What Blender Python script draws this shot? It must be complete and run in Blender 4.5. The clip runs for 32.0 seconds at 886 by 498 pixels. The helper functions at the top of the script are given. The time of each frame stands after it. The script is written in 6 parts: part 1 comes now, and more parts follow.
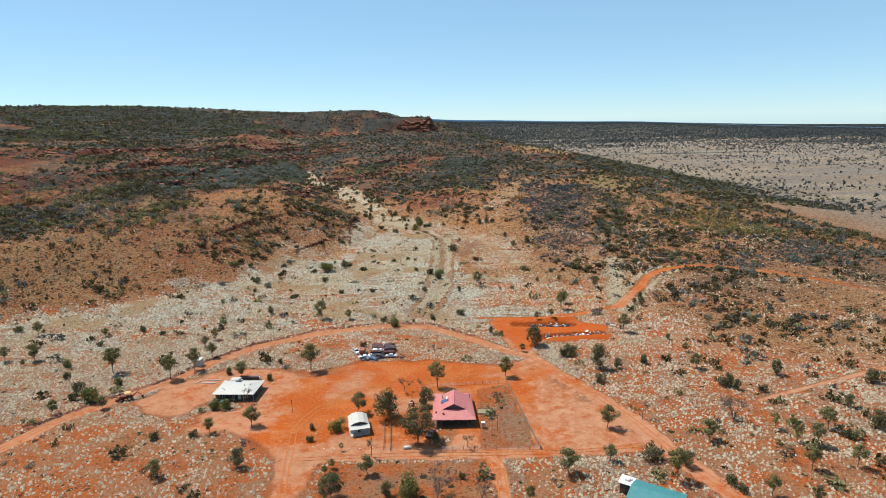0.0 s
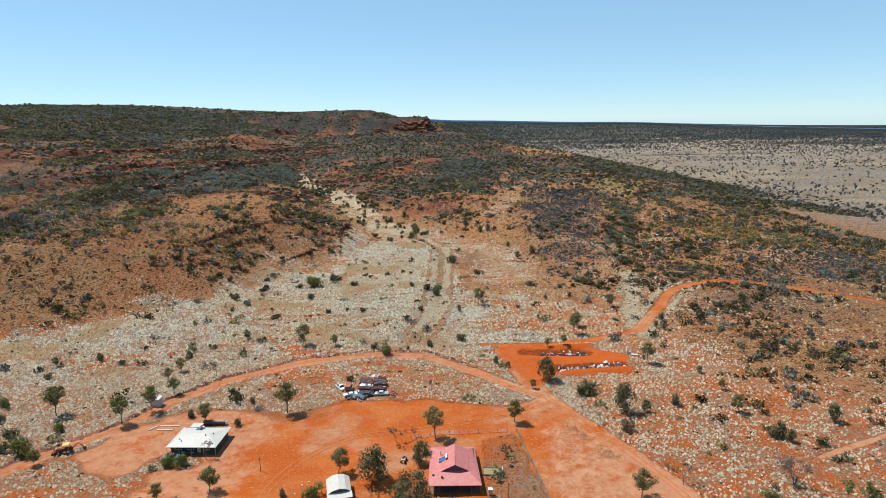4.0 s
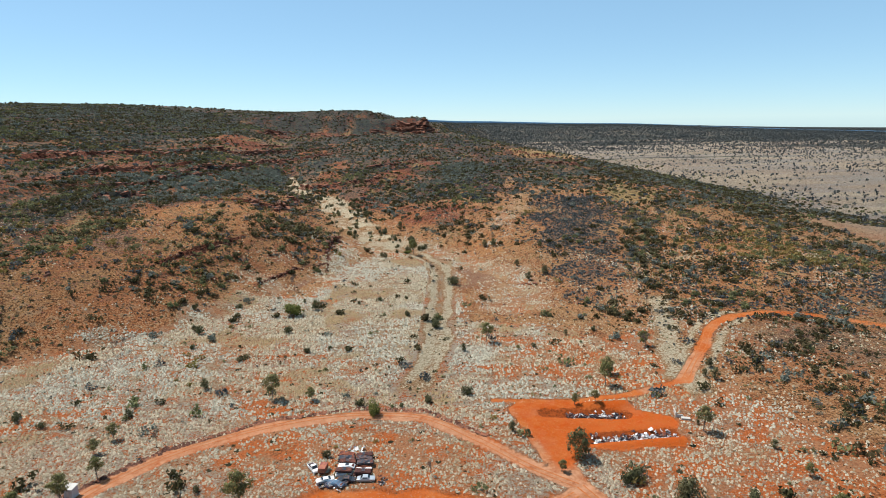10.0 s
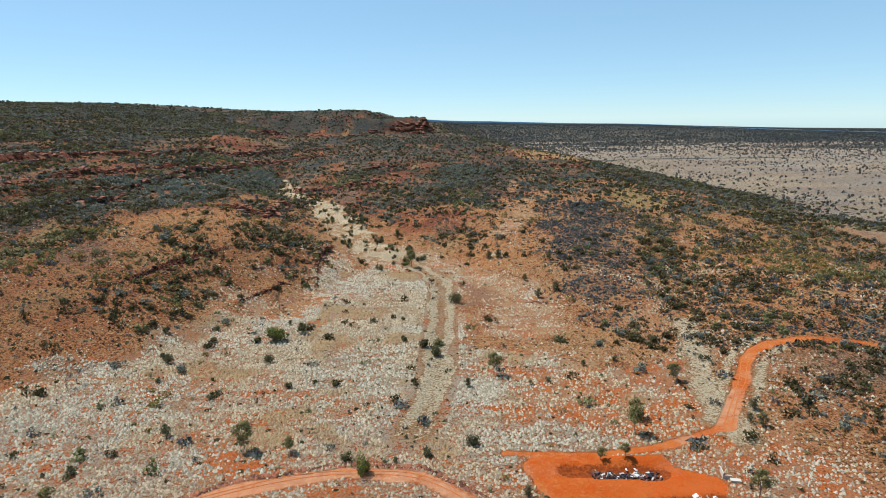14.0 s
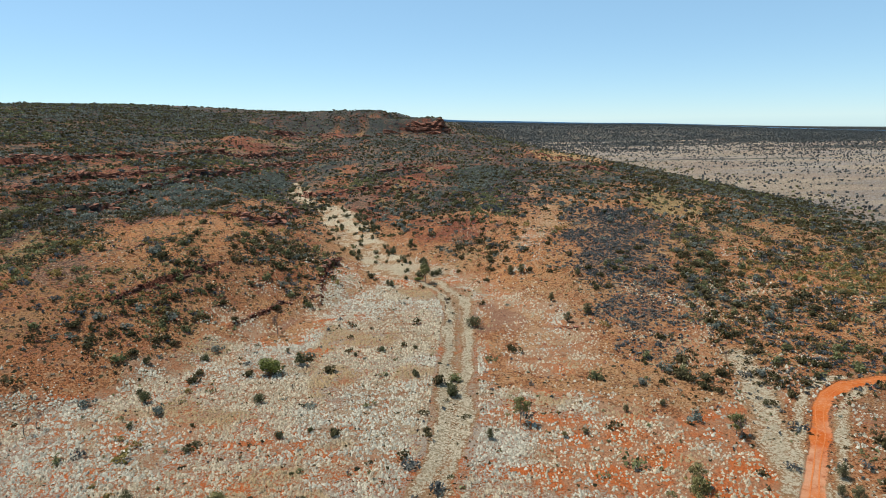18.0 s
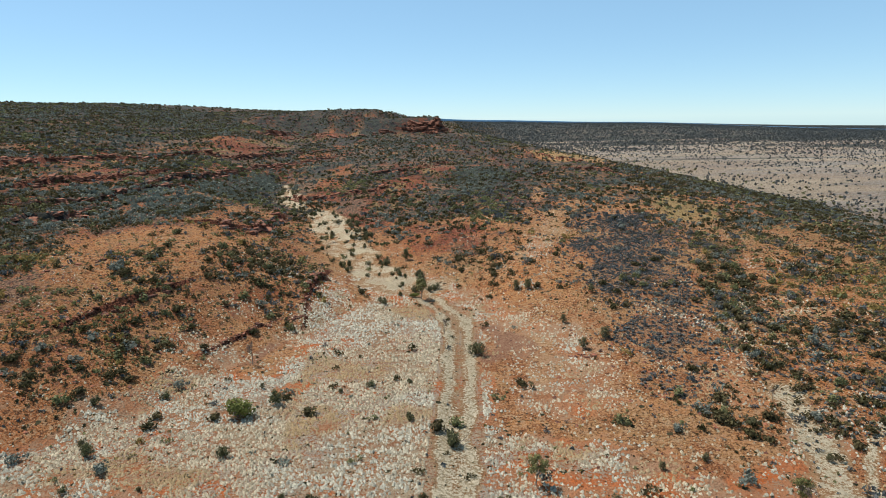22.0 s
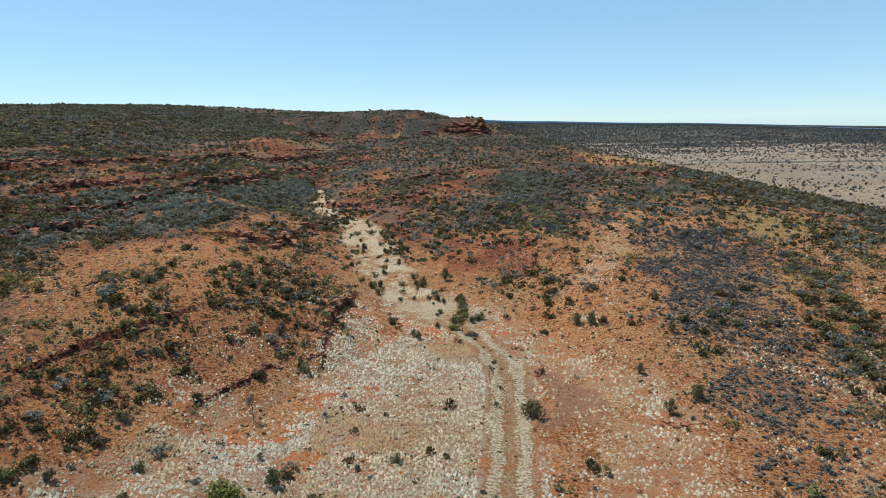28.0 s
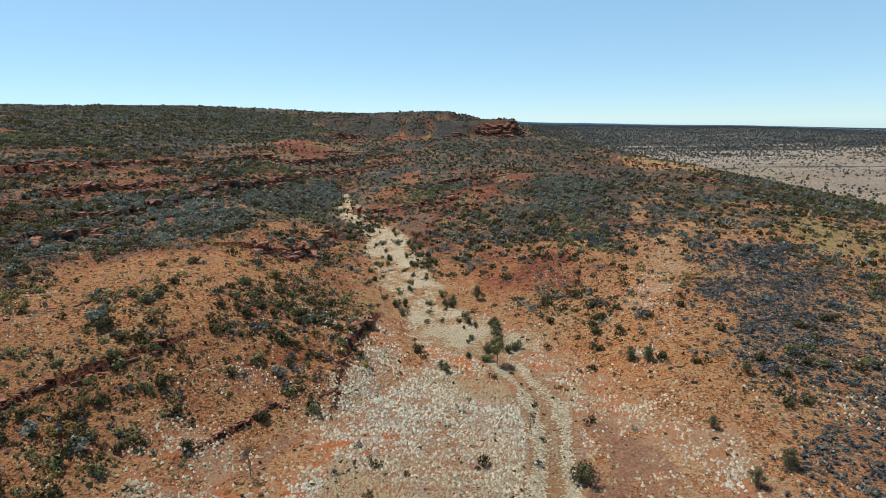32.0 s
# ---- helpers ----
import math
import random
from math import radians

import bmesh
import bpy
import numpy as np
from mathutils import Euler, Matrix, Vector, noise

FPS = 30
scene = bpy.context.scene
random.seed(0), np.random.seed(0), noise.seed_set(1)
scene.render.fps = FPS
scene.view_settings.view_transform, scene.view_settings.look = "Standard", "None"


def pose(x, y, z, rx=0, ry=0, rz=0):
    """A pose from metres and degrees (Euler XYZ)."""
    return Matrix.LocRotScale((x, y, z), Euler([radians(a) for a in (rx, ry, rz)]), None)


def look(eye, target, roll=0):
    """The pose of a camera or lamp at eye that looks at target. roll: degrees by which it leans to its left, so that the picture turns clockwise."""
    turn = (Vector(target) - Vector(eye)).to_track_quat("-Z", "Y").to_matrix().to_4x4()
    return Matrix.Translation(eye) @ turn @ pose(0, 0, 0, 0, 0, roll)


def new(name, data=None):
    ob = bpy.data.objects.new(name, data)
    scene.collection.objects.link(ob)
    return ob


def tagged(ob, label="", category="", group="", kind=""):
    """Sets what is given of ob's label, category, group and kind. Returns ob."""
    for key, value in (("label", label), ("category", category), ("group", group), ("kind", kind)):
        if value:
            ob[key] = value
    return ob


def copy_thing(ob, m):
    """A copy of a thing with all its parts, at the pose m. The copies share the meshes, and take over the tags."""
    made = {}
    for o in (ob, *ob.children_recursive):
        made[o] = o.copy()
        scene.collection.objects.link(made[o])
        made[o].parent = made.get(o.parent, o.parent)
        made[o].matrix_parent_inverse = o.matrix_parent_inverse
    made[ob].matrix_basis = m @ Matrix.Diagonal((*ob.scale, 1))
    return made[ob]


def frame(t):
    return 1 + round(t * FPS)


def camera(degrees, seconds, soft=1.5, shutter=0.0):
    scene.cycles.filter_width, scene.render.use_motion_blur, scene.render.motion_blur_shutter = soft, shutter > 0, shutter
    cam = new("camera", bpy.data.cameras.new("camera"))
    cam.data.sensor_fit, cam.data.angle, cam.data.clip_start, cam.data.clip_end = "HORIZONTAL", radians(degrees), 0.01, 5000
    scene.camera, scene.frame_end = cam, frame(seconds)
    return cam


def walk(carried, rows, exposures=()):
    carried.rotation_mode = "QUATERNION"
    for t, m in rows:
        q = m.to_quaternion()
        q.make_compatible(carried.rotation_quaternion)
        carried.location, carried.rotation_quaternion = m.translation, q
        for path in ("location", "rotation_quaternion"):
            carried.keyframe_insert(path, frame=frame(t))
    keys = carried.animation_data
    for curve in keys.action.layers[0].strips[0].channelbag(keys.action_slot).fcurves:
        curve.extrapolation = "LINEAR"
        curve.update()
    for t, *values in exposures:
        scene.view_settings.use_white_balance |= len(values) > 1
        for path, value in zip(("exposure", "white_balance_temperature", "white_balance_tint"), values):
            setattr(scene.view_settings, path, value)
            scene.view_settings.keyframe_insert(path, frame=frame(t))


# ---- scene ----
# ---- camera: a steady flight up the valley, turning left at the end ----
cam = camera(73.7, 32.0, soft=0.45)
PATH = [
    (0, (-0.71, -0.29, 90.01), (0.32, 38.78, 81.5), -1.3),
    (1, (-0.56, 7.61, 90.09), (0.53, 46.68, 81.58), -1.29),
    (2, (-0.39, 15.57, 90.16), (0.7, 54.64, 81.64), -1.28),
    (3, (-0.2, 23.68, 90.16), (0.91, 62.76, 81.7), -1.23),
    (3.5, (-0.1, 27.76, 90.17), (1.06, 66.82, 81.66), -1.2),
    (5.5, (0.18, 44.22, 90.31), (1.42, 83.29, 81.85), -1.08),
    (6.5, (0.24, 52.19, 90.44), (1.56, 91.26, 81.97), -1.01),
    (7.5, (0.26, 59.94, 90.6), (1.59, 99.01, 82.13), -0.94),
    (8.5, (0.24, 67.7, 90.7), (1.58, 106.77, 82.22), -0.9),
    (9.5, (0.18, 75.51, 90.78), (1.52, 114.58, 82.31), -0.91),
    (10.5, (0.07, 83.36, 90.91), (1.42, 122.43, 82.43), -0.94),
    (11.5, (0.09, 91.09, 91.07), (1.45, 130.16, 82.59), -0.92),
    (12.5, (0.26, 98.68, 91.27), (1.63, 137.75, 82.79), -0.88),
    (13.5, (0.43, 106.32, 91.45), (1.81, 145.39, 82.96), -0.82),
    (14.5, (0.6, 114.06, 91.61), (1.99, 153.13, 83.12), -0.78),
    (16.5, (1.03, 130.57, 92.09), (1.85, 169.65, 83.6), -0.88),
    (17, (1.1, 134.75, 92.2), (1.64, 173.83, 83.71), -0.9),
    (17.5, (1.14, 138.92, 92.3), (1.51, 178, 83.81), -0.93),
    (18, (1.16, 143.1, 92.4), (1.47, 182.19, 83.91), -0.95),
    (19, (1.16, 151.41, 92.54), (1.48, 190.5, 84.05), -1),
    (20, (1.13, 159.56, 92.56), (1.57, 198.64, 84.02), -1),
    (21, (1.08, 167.6, 92.52), (1.58, 206.68, 83.98), -1),
    (22, (1.02, 175.53, 92.42), (1.52, 214.6, 83.88), -1.02),
    (23, (0.98, 183.4, 92.29), (1.48, 222.47, 83.75), -1.05),
    (23.5, (0.98, 187.34, 92.22), (1.49, 226.42, 83.68), -1.06),
    (24, (1.01, 191.28, 92.14), (1.41, 230.36, 83.61), -1.08),
    (24.5, (1.02, 195.23, 92.07), (1.14, 234.31, 83.54), -1.09),
    (25, (0.97, 199.18, 92.01), (0.59, 238.26, 83.5), -1.1),
    (25.5, (0.84, 203.15, 91.98), (0.14, 242.23, 83.48), -1.1),
    (27.5, (-0.12, 219.08, 92.01), (-2.11, 258.14, 83.58), -1.08),
    (28, (-0.42, 223.06, 92.02), (-2.68, 262.1, 83.6), -1.08),
    (28.5, (-0.74, 227.04, 92.04), (-3.43, 266.05, 83.63), -1.06),
    (29, (-1.08, 231.02, 92.07), (-4.36, 269.99, 83.67), -1.05),
    (29.5, (-1.45, 234.99, 92.1), (-5.26, 273.91, 83.7), -1.04),
    (30, (-1.83, 238.9, 92.12), (-5.96, 277.8, 83.79), -1.03),
    (30.5, (-2.23, 242.75, 92.15), (-6.45, 281.64, 83.81), -1.01),
    (31, (-2.66, 246.54, 92.18), (-6.86, 285.44, 83.84), -0.99),
    (32, (-3.52, 254.1, 92.23), (-7.75, 293.01, 83.94), -0.95),
]
walk(cam, [(t, look(e, g, r)) for t, e, g, r in PATH])

# ---- daylight ----
SUN_FROM = Vector((-0.78, 0.50, 1.55)).normalized()
world = bpy.data.worlds.new("outback_sky")
scene.world = world
world.use_nodes = True
wn = world.node_tree
sky = wn.nodes.new("ShaderNodeTexSky")
sky.sky_type = "NISHITA"
sky.sun_disc = False
sky.sun_elevation = math.asin(SUN_FROM.z)
sky.sun_rotation = math.atan2(SUN_FROM.x, SUN_FROM.y)
sky.altitude, sky.air_density, sky.dust_density, sky.ozone_density = 1500, 0.85, 0.0, 1.0
air = wn.nodes.new("ShaderNodeMix")
air.data_type, air.blend_type = "RGBA", "MULTIPLY"
air.inputs[0].default_value = 1.0
air.inputs[7].default_value = (0.89, 1.0, 1.03, 1)
wn.links.new(sky.outputs[0], air.inputs[6])
haze = wn.nodes.new("ShaderNodeMix")
haze.data_type = "RGBA"
haze.inputs[0].default_value = 0.42
haze.inputs[7].default_value = (3.6, 6.5, 8.9, 1)
wn.links.new(air.outputs[2], haze.inputs[6])
wn.links.new(haze.outputs[2], wn.nodes["Background"].inputs[0])
wn.nodes["Background"].inputs[1].default_value = 0.077
sun_data = bpy.data.lights.new("sun", "SUN")
sun_data.energy, sun_data.angle, sun_data.color = 5.0, radians(0.53), (1.0, 0.95, 0.87)
sun = new("sun", sun_data)
sun.matrix_world = look(SUN_FROM * 100, (0, 0, 0))
scene.view_settings.exposure = 0.64

# ---- materials ----
class Mat:
    """A small node-tree writer round one Principled material."""

    def __init__(self, name, rough=0.9, metal=0.0, spec=0.2):
        self.m = bpy.data.materials.new(name)
        self.m.use_nodes = True
        self.t = self.m.node_tree
        self.b = self.t.nodes["Principled BSDF"]
        self.b.inputs["Roughness"].default_value = rough
        self.b.inputs["Metallic"].default_value = metal
        self.b.inputs["Specular IOR Level"].default_value = spec

    def put(self, sock, v):
        if isinstance(v, (int, float)):
            sock.default_value = v
        elif isinstance(v, tuple):
            sock.default_value = (*v, 1) if len(v) == 3 and sock.type == "RGBA" else v
        else:
            self.t.links.new(v, sock)

    def noise(self, size, detail=3, rough=0.6, coords=None, stretch=None):
        co = coords or self.where()
        if stretch:
            mp = self.t.nodes.new("ShaderNodeMapping")
            mp.inputs["Scale"].default_value = stretch
            self.t.links.new(co, mp.inputs[0])
            co = mp.outputs[0]
        n = self.t.nodes.new("ShaderNodeTexNoise")
        n.inputs["Scale"].default_value = 1 / size
        n.inputs["Detail"].default_value = detail
        n.inputs["Roughness"].default_value = rough
        self.t.links.new(co, n.inputs["Vector"])
        return self.step(n.outputs[0], 0.27, 0.73)

    def where(self):
        g = self.t.nodes.new("ShaderNodeNewGeometry")
        return g.outputs["Position"]

    def local(self):
        return self.t.nodes.new("ShaderNodeTexCoord").outputs["Object"]

    def attr(self, name):
        a = self.t.nodes.new("ShaderNodeAttribute")
        a.attribute_name = name
        return a

    def math(self, op, a, b=0.0):
        n = self.t.nodes.new("ShaderNodeMath")
        n.operation = op
        self.put(n.inputs[0], a)
        self.put(n.inputs[1], b)
        return n.outputs[0]

    def step(self, v, lo, hi, out0=0.0, out1=1.0):
        n = self.t.nodes.new("ShaderNodeMapRange")
        n.interpolation_type = "SMOOTHSTEP"
        for i, w in enumerate((v, lo, hi, out0, out1)):
            self.put(n.inputs[i], w)
        return n.outputs[0]

    def mix(self, f, a, b, mode="MIX"):
        n = self.t.nodes.new("ShaderNodeMix")
        n.data_type, n.blend_type = "RGBA", mode
        self.put(n.inputs[0], f)
        self.put(n.inputs[6], a)
        self.put(n.inputs[7], b)
        return n.outputs[2]

    def bump(self, h, dist=0.05, strength=0.6):
        n = self.t.nodes.new("ShaderNodeBump")
        n.inputs["Strength"].default_value = strength
        n.inputs["Distance"].default_value = dist
        self.t.links.new(h, n.inputs["Height"])
        self.t.links.new(n.outputs[0], self.b.inputs["Normal"])

    def color(self, c):
        self.put(self.b.inputs["Base Color"], c)
        return self.m


def weathered(name, col, rough=0.7, metal=0.0, dirt=(0.35, 0.14, 0.06), amount=0.35, size=0.6):
    """Plain coloured surface with dust and worn patches."""
    k = Mat(name, rough, metal)
    n1, n2 = k.noise(size, 5, 0.65), k.noise(size * 7, 3)
    f = k.math("MULTIPLY", k.step(k.math("ADD", k.math("MULTIPLY", n1, 0.6), k.math("MULTIPLY", n2, 0.4)), 0.42, 0.72), amount)
    lighter = tuple(min(1, c * 1.15) for c in col)
    k.bump(n1, 0.01, 0.3)
    return k.color(k.mix(f, k.mix(n2, col, lighter), dirt))


def foliage(name, dark, light, dry=None):
    """Leaf clumps: hue by plant (tint) and by leaf."""
    k = Mat(name, 0.75, 0, 0.15)
    isl = k.t.nodes.new("ShaderNodeNewGeometry").outputs["Random Per Island"]
    c = k.mix(isl, dark, light)
    rnd = k.t.nodes.new("ShaderNodeObjectInfo").outputs["Random"]
    tint = k.attr("tint").outputs["Fac"]
    c = k.mix(k.math("MULTIPLY", k.math("FRACT", k.math("ADD", tint, rnd)), 0.55), c, dry or light)
    k.color(c)
    tr, mx = k.t.nodes.new("ShaderNodeBsdfTranslucent"), k.t.nodes.new("ShaderNodeMixShader")
    k.t.links.new(c, tr.inputs[0])
    mx.inputs[0].default_value = 0.32
    k.t.links.new(k.b.outputs[0], mx.inputs[1])
    k.t.links.new(tr.outputs[0], mx.inputs[2])
    k.t.links.new(mx.outputs[0], k.t.nodes["Material Output"].inputs[0])
    return k.m


M_LEAF = foliage("leaf_olive", (0.065, 0.076, 0.030), (0.20, 0.205, 0.090), (0.16, 0.135, 0.068))
M_LEAF_DARK = foliage("leaf_dark", (0.026, 0.024, 0.010), (0.082, 0.074, 0.030), (0.095, 0.068, 0.032))
M_LEAF_GREY = foliage("leaf_grey", (0.085, 0.098, 0.080), (0.19, 0.212, 0.178), (0.15, 0.15, 0.12))
M_LEAF_BRIGHT = foliage("leaf_bright", (0.065, 0.092, 0.02), (0.18, 0.20, 0.055), (0.18, 0.145, 0.05))
M_HEATH = foliage("leaf_heath", (0.034, 0.041, 0.043), (0.125, 0.143, 0.148), (0.092, 0.084, 0.068))
M_TREE = foliage("tree_olive", (0.066, 0.070, 0.024), (0.215, 0.205, 0.080), (0.20, 0.165, 0.08))
M_TREE_DARK = foliage("tree_grey_green", (0.042, 0.050, 0.023), (0.135, 0.138, 0.062), (0.13, 0.108, 0.06))
M_YELLOW = foliage("leaf_yellow", (0.14, 0.11, 0.03), (0.26, 0.20, 0.065), (0.20, 0.12, 0.045))


def straw():
    k = Mat("dry_spinifex", 0.95, 0, 0.05)
    isl = k.t.nodes.new("ShaderNodeNewGeometry").outputs["Random Per Island"]
    c = k.mix(isl, (0.25, 0.215, 0.15), (0.49, 0.425, 0.31))
    c = k.mix(k.step(k.noise(45, 2), 0.4, 0.65), c, k.mix(isl, (0.25, 0.238, 0.19), (0.49, 0.465, 0.375)))
    c = k.mix(k.step(k.noise(28, 2), 0.62, 0.85, 0, 0.7), c, (0.29, 0.185, 0.08))
    sep = k.t.nodes.new("ShaderNodeSeparateXYZ")
    k.t.links.new(k.where(), sep.inputs[0])
    south = k.step(k.math("ADD", sep.outputs[1], k.math("MULTIPLY", k.noise(30, 2), 60)), 300, 240, 0, 0.8)
    c = k.mix(south, c, k.mix(isl, (0.27, 0.225, 0.16), (0.50, 0.43, 0.325)))
    n = k.noise(0.16, 3)
    c = k.mix(k.step(n, 0.4, 0.1, 0, 0.6), c, (0.14, 0.105, 0.06))
    k.bump(n, 0.12, 1.0)
    return k.color(c)


M_STRAW = straw()


def bark(name, c1, c2):
    k = Mat(name, 0.9)
    n = k.noise(0.15, 4, 0.6, k.local(), (1, 1, 0.25))
    k.bump(n, 0.02, 0.7)
    return k.color(k.mix(n, c1, c2))


M_BARK = bark("bark_grey_brown", (0.10, 0.075, 0.055), (0.26, 0.21, 0.17))


def rock_mat():
    k = Mat("red_sandstone", 0.9, 0, 0.15)
    n = k.noise(3.0, 6, 0.65, None, (0.5, 0.5, 3.0))
    m = k.noise(0.4, 4)
    k.bump(k.math("ADD", n, k.math("MULTIPLY", m, 0.5)), 0.25, 0.9)
    c = k.mix(k.step(n, 0.3, 0.7), (0.070, 0.028, 0.020), (0.24, 0.090, 0.052))
    return k.color(k.mix(k.step(m, 0.55, 0.75, 0, 0.6), c, (0.17, 0.10, 0.065)))


M_ROCK = rock_mat()


def ground_mat():
    """One sheet: red soil, dry grass, bare tracks, creek sand, burnt hill, rock, far scrub."""
    k = Mat("outback_ground", 0.95, 0, 0.05)

    def split(name):
        s = k.t.nodes.new("ShaderNodeSeparateColor")
        k.t.links.new(k.attr(name).outputs["Color"], s.inputs[0])
        return s.outputs

    def half(v, gain=1.0):
        return k.math("MULTIPLY", k.math("SUBTRACT", v, 0.5), gain)

    def plus(*v):
        out = v[0]
        for w in v[1:]:
            out = k.math("ADD", out, w)
        return out

    road, pale, sand = split("cover")[:3]
    dust = k.attr("dust").outputs["Fac"]
    grey, yell, red = split("hillside")[:3]
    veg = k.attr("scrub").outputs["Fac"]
    orange, mauve, tan = split("soil")[:3]
    blue = k.attr("soil").outputs["Alpha"]
    n90, n40, n12, n4 = k.noise(90, 3), k.noise(38, 4), k.noise(11, 4, 0.65), k.noise(3.2, 5, 0.7)
    n1, nf = k.noise(0.8, 4, 0.75), k.noise(0.22, 3, 0.7)
    warp = k.t.nodes.new("ShaderNodeVectorMath")
    warp.operation = "MULTIPLY_ADD"
    cn = k.t.nodes.new("ShaderNodeTexNoise")
    cn.inputs["Scale"].default_value = 0.9
    cn.inputs["Detail"].default_value = 3
    k.t.links.new(k.where(), cn.inputs["Vector"])
    k.t.links.new(cn.outputs["Color"], warp.inputs[0])
    warp.inputs[1].default_value = (2.2, 2.2, 2.2)
    k.t.links.new(k.where(), warp.inputs[2])

    def spots(c, size, density, dark, light, reach=0.52):
        """Irregular plants or stones, one a cell, where density allows."""
        v = k.t.nodes.new("ShaderNodeTexVoronoi")
        v.inputs["Scale"].default_value = 1 / size
        k.t.links.new(warp.outputs[0], v.inputs["Vector"])
        s = k.t.nodes.new("ShaderNodeSeparateColor")
        k.t.links.new(v.outputs["Color"], s.inputs[0])
        rad = k.math("MULTIPLY", k.math("ADD", s.outputs[0], 0.35), reach * 0.74)
        m = k.step(v.outputs["Distance"], rad, k.math("SUBTRACT", rad, 0.10))
        m = k.math("MULTIPLY", m, k.math("LESS_THAN", s.outputs[1], density))
        return k.mix(m, c, k.mix(s.outputs[2], dark, light))

    # hill soil: orange to tan to dark brown, stony
    c = k.mix(k.step(n12, 0.25, 0.75), (0.35, 0.130, 0.046), (0.50, 0.245, 0.098))
    c = k.mix(k.step(n40, 0.45, 0.75, 0, 0.8), c, k.mix(n4, (0.36, 0.180, 0.072), (0.54, 0.335, 0.155)))
    c = k.mix(k.step(n90, 0.55, 0.85, 0, 0.85), c, k.mix(n4, (0.42, 0.135, 0.044), (0.50, 0.21, 0.082)))
    c = k.mix(k.math("MULTIPLY", orange, 0.85), c, k.mix(k.step(n4, 0.3, 0.7), (0.52, 0.185, 0.052), (0.55, 0.285, 0.110)))
    c = k.mix(k.step(n4, 0.62, 0.8, 0, 0.7), c, (0.50, 0.35, 0.21))
    c = k.mix(k.step(n4, 0.34, 0.16, 0, 0.6), c, (0.15, 0.068, 0.036))
    c = k.mix(k.step(n1, 0.64, 0.78, 0, 0.75), c, (0.56, 0.39, 0.24))
    # dark stones, deepened in colour for the small shadows between them
    c = k.mix(k.step(n1, 0.38, 0.26, 0, 0.85), c, (0.055, 0.030, 0.020))
    c = k.mix(k.step(plus(tan, half(n4, 0.5)), 0.3, 0.7, 0, 0.9), c, k.mix(k.step(n1, 0.3, 0.7), (0.33, 0.185, 0.085), (0.60, 0.42, 0.25)))
    c = k.mix(k.step(plus(mauve, half(n4, 0.4)), 0.3, 0.7, 0, 0.95), c, k.mix(k.step(n1, 0.25, 0.8), (0.24, 0.125, 0.080), (0.36, 0.215, 0.145)))
    c = k.mix(k.math("MULTIPLY", k.step(nf, 0.58, 0.8), 0.45), c, (0.48, 0.30, 0.17))
    # finer dark specks, again small shadows put into the soil colour
    c = k.mix(k.math("MULTIPLY", k.step(nf, 0.36, 0.16), 0.45), c, (0.085, 0.042, 0.028))
    # orange sand between the tussocks of the flat
    pos = k.t.nodes.new("ShaderNodeSeparateXYZ")
    k.t.links.new(k.where(), pos.inputs[0])
    vivid = k.math("MAXIMUM", k.math("MAXIMUM", orange, k.step(plus(n40, half(n12, 0.5)), 0.48, 0.66)), k.step(plus(pos.outputs[1], half(n12, 60)), 330, 260))
    org = k.mix(vivid, k.mix(k.step(n12, 0.3, 0.7), (0.43, 0.205, 0.105), (0.42, 0.265, 0.165)), k.mix(k.step(n12, 0.3, 0.7), (0.58, 0.165, 0.048), (0.47, 0.225, 0.115)))
    org = k.mix(k.step(n1, 0.42, 0.2, 0, 0.6), org, (0.20, 0.085, 0.045))
    c = k.mix(k.step(plus(pale, half(n12, 0.3), half(n4, 0.2)), 0.08, 0.36), c, org)
    # red bluffs, burnt heath, yellow grass
    c = k.mix(k.step(plus(red, half(n4, 0.8), half(n1, 0.4)), 0.45, 0.70, 0, 0.9), c,
              k.mix(k.step(n1, 0.35, 0.65), (0.060, 0.022, 0.019), (0.30, 0.082, 0.048)))
    c = k.mix(k.step(plus(grey, half(n4, 0.8), half(n1, 0.7)), 0.42, 0.70, 0, 0.85), c,
              k.mix(k.step(n1, 0.3, 0.75), (0.05, 0.043, 0.043), (0.36, 0.235, 0.15)))
    c = k.mix(k.step(plus(yell, half(n4, 0.8), half(n1, 0.5)), 0.4, 0.8, 0, 0.85), c,
              k.mix(n1, (0.20, 0.15, 0.06), (0.42, 0.33, 0.16)))
    # dry grass
    gm = k.step(plus(pale, half(n1, 0.95), half(n4, 0.6), half(nf, 0.4), half(n40, 0.25)), 0.80, 0.96)
    straw_c = k.mix(k.step(n40, 0.42, 0.6), k.mix(nf, (0.30, 0.238, 0.15), (0.53, 0.45, 0.325)), k.mix(nf, (0.28, 0.258, 0.20), (0.51, 0.475, 0.39)))
    east_x = k.t.nodes.new("ShaderNodeSeparateXYZ")
    k.t.links.new(k.where(), east_x.inputs[0])
    far_e = k.step(east_x.outputs[0], 280, 420)
    band = k.noise(120, 5, 0.6, None, (0.35, 1.6, 1))
    straw_c = k.mix(far_e, straw_c, k.mix(k.step(band, 0.35, 0.65), k.mix(n4, (0.29, 0.255, 0.185), (0.50, 0.445, 0.335)), k.mix(n4, (0.22, 0.222, 0.205), (0.37, 0.36, 0.325))))
    c = k.mix(k.math("MULTIPLY", far_e, 0.85), c, k.mix(k.step(n4, 0.3, 0.7), (0.20, 0.165, 0.135), (0.40, 0.345, 0.275)))
    c = k.mix(k.math("MULTIPLY", gm, 0.92), c, straw_c)
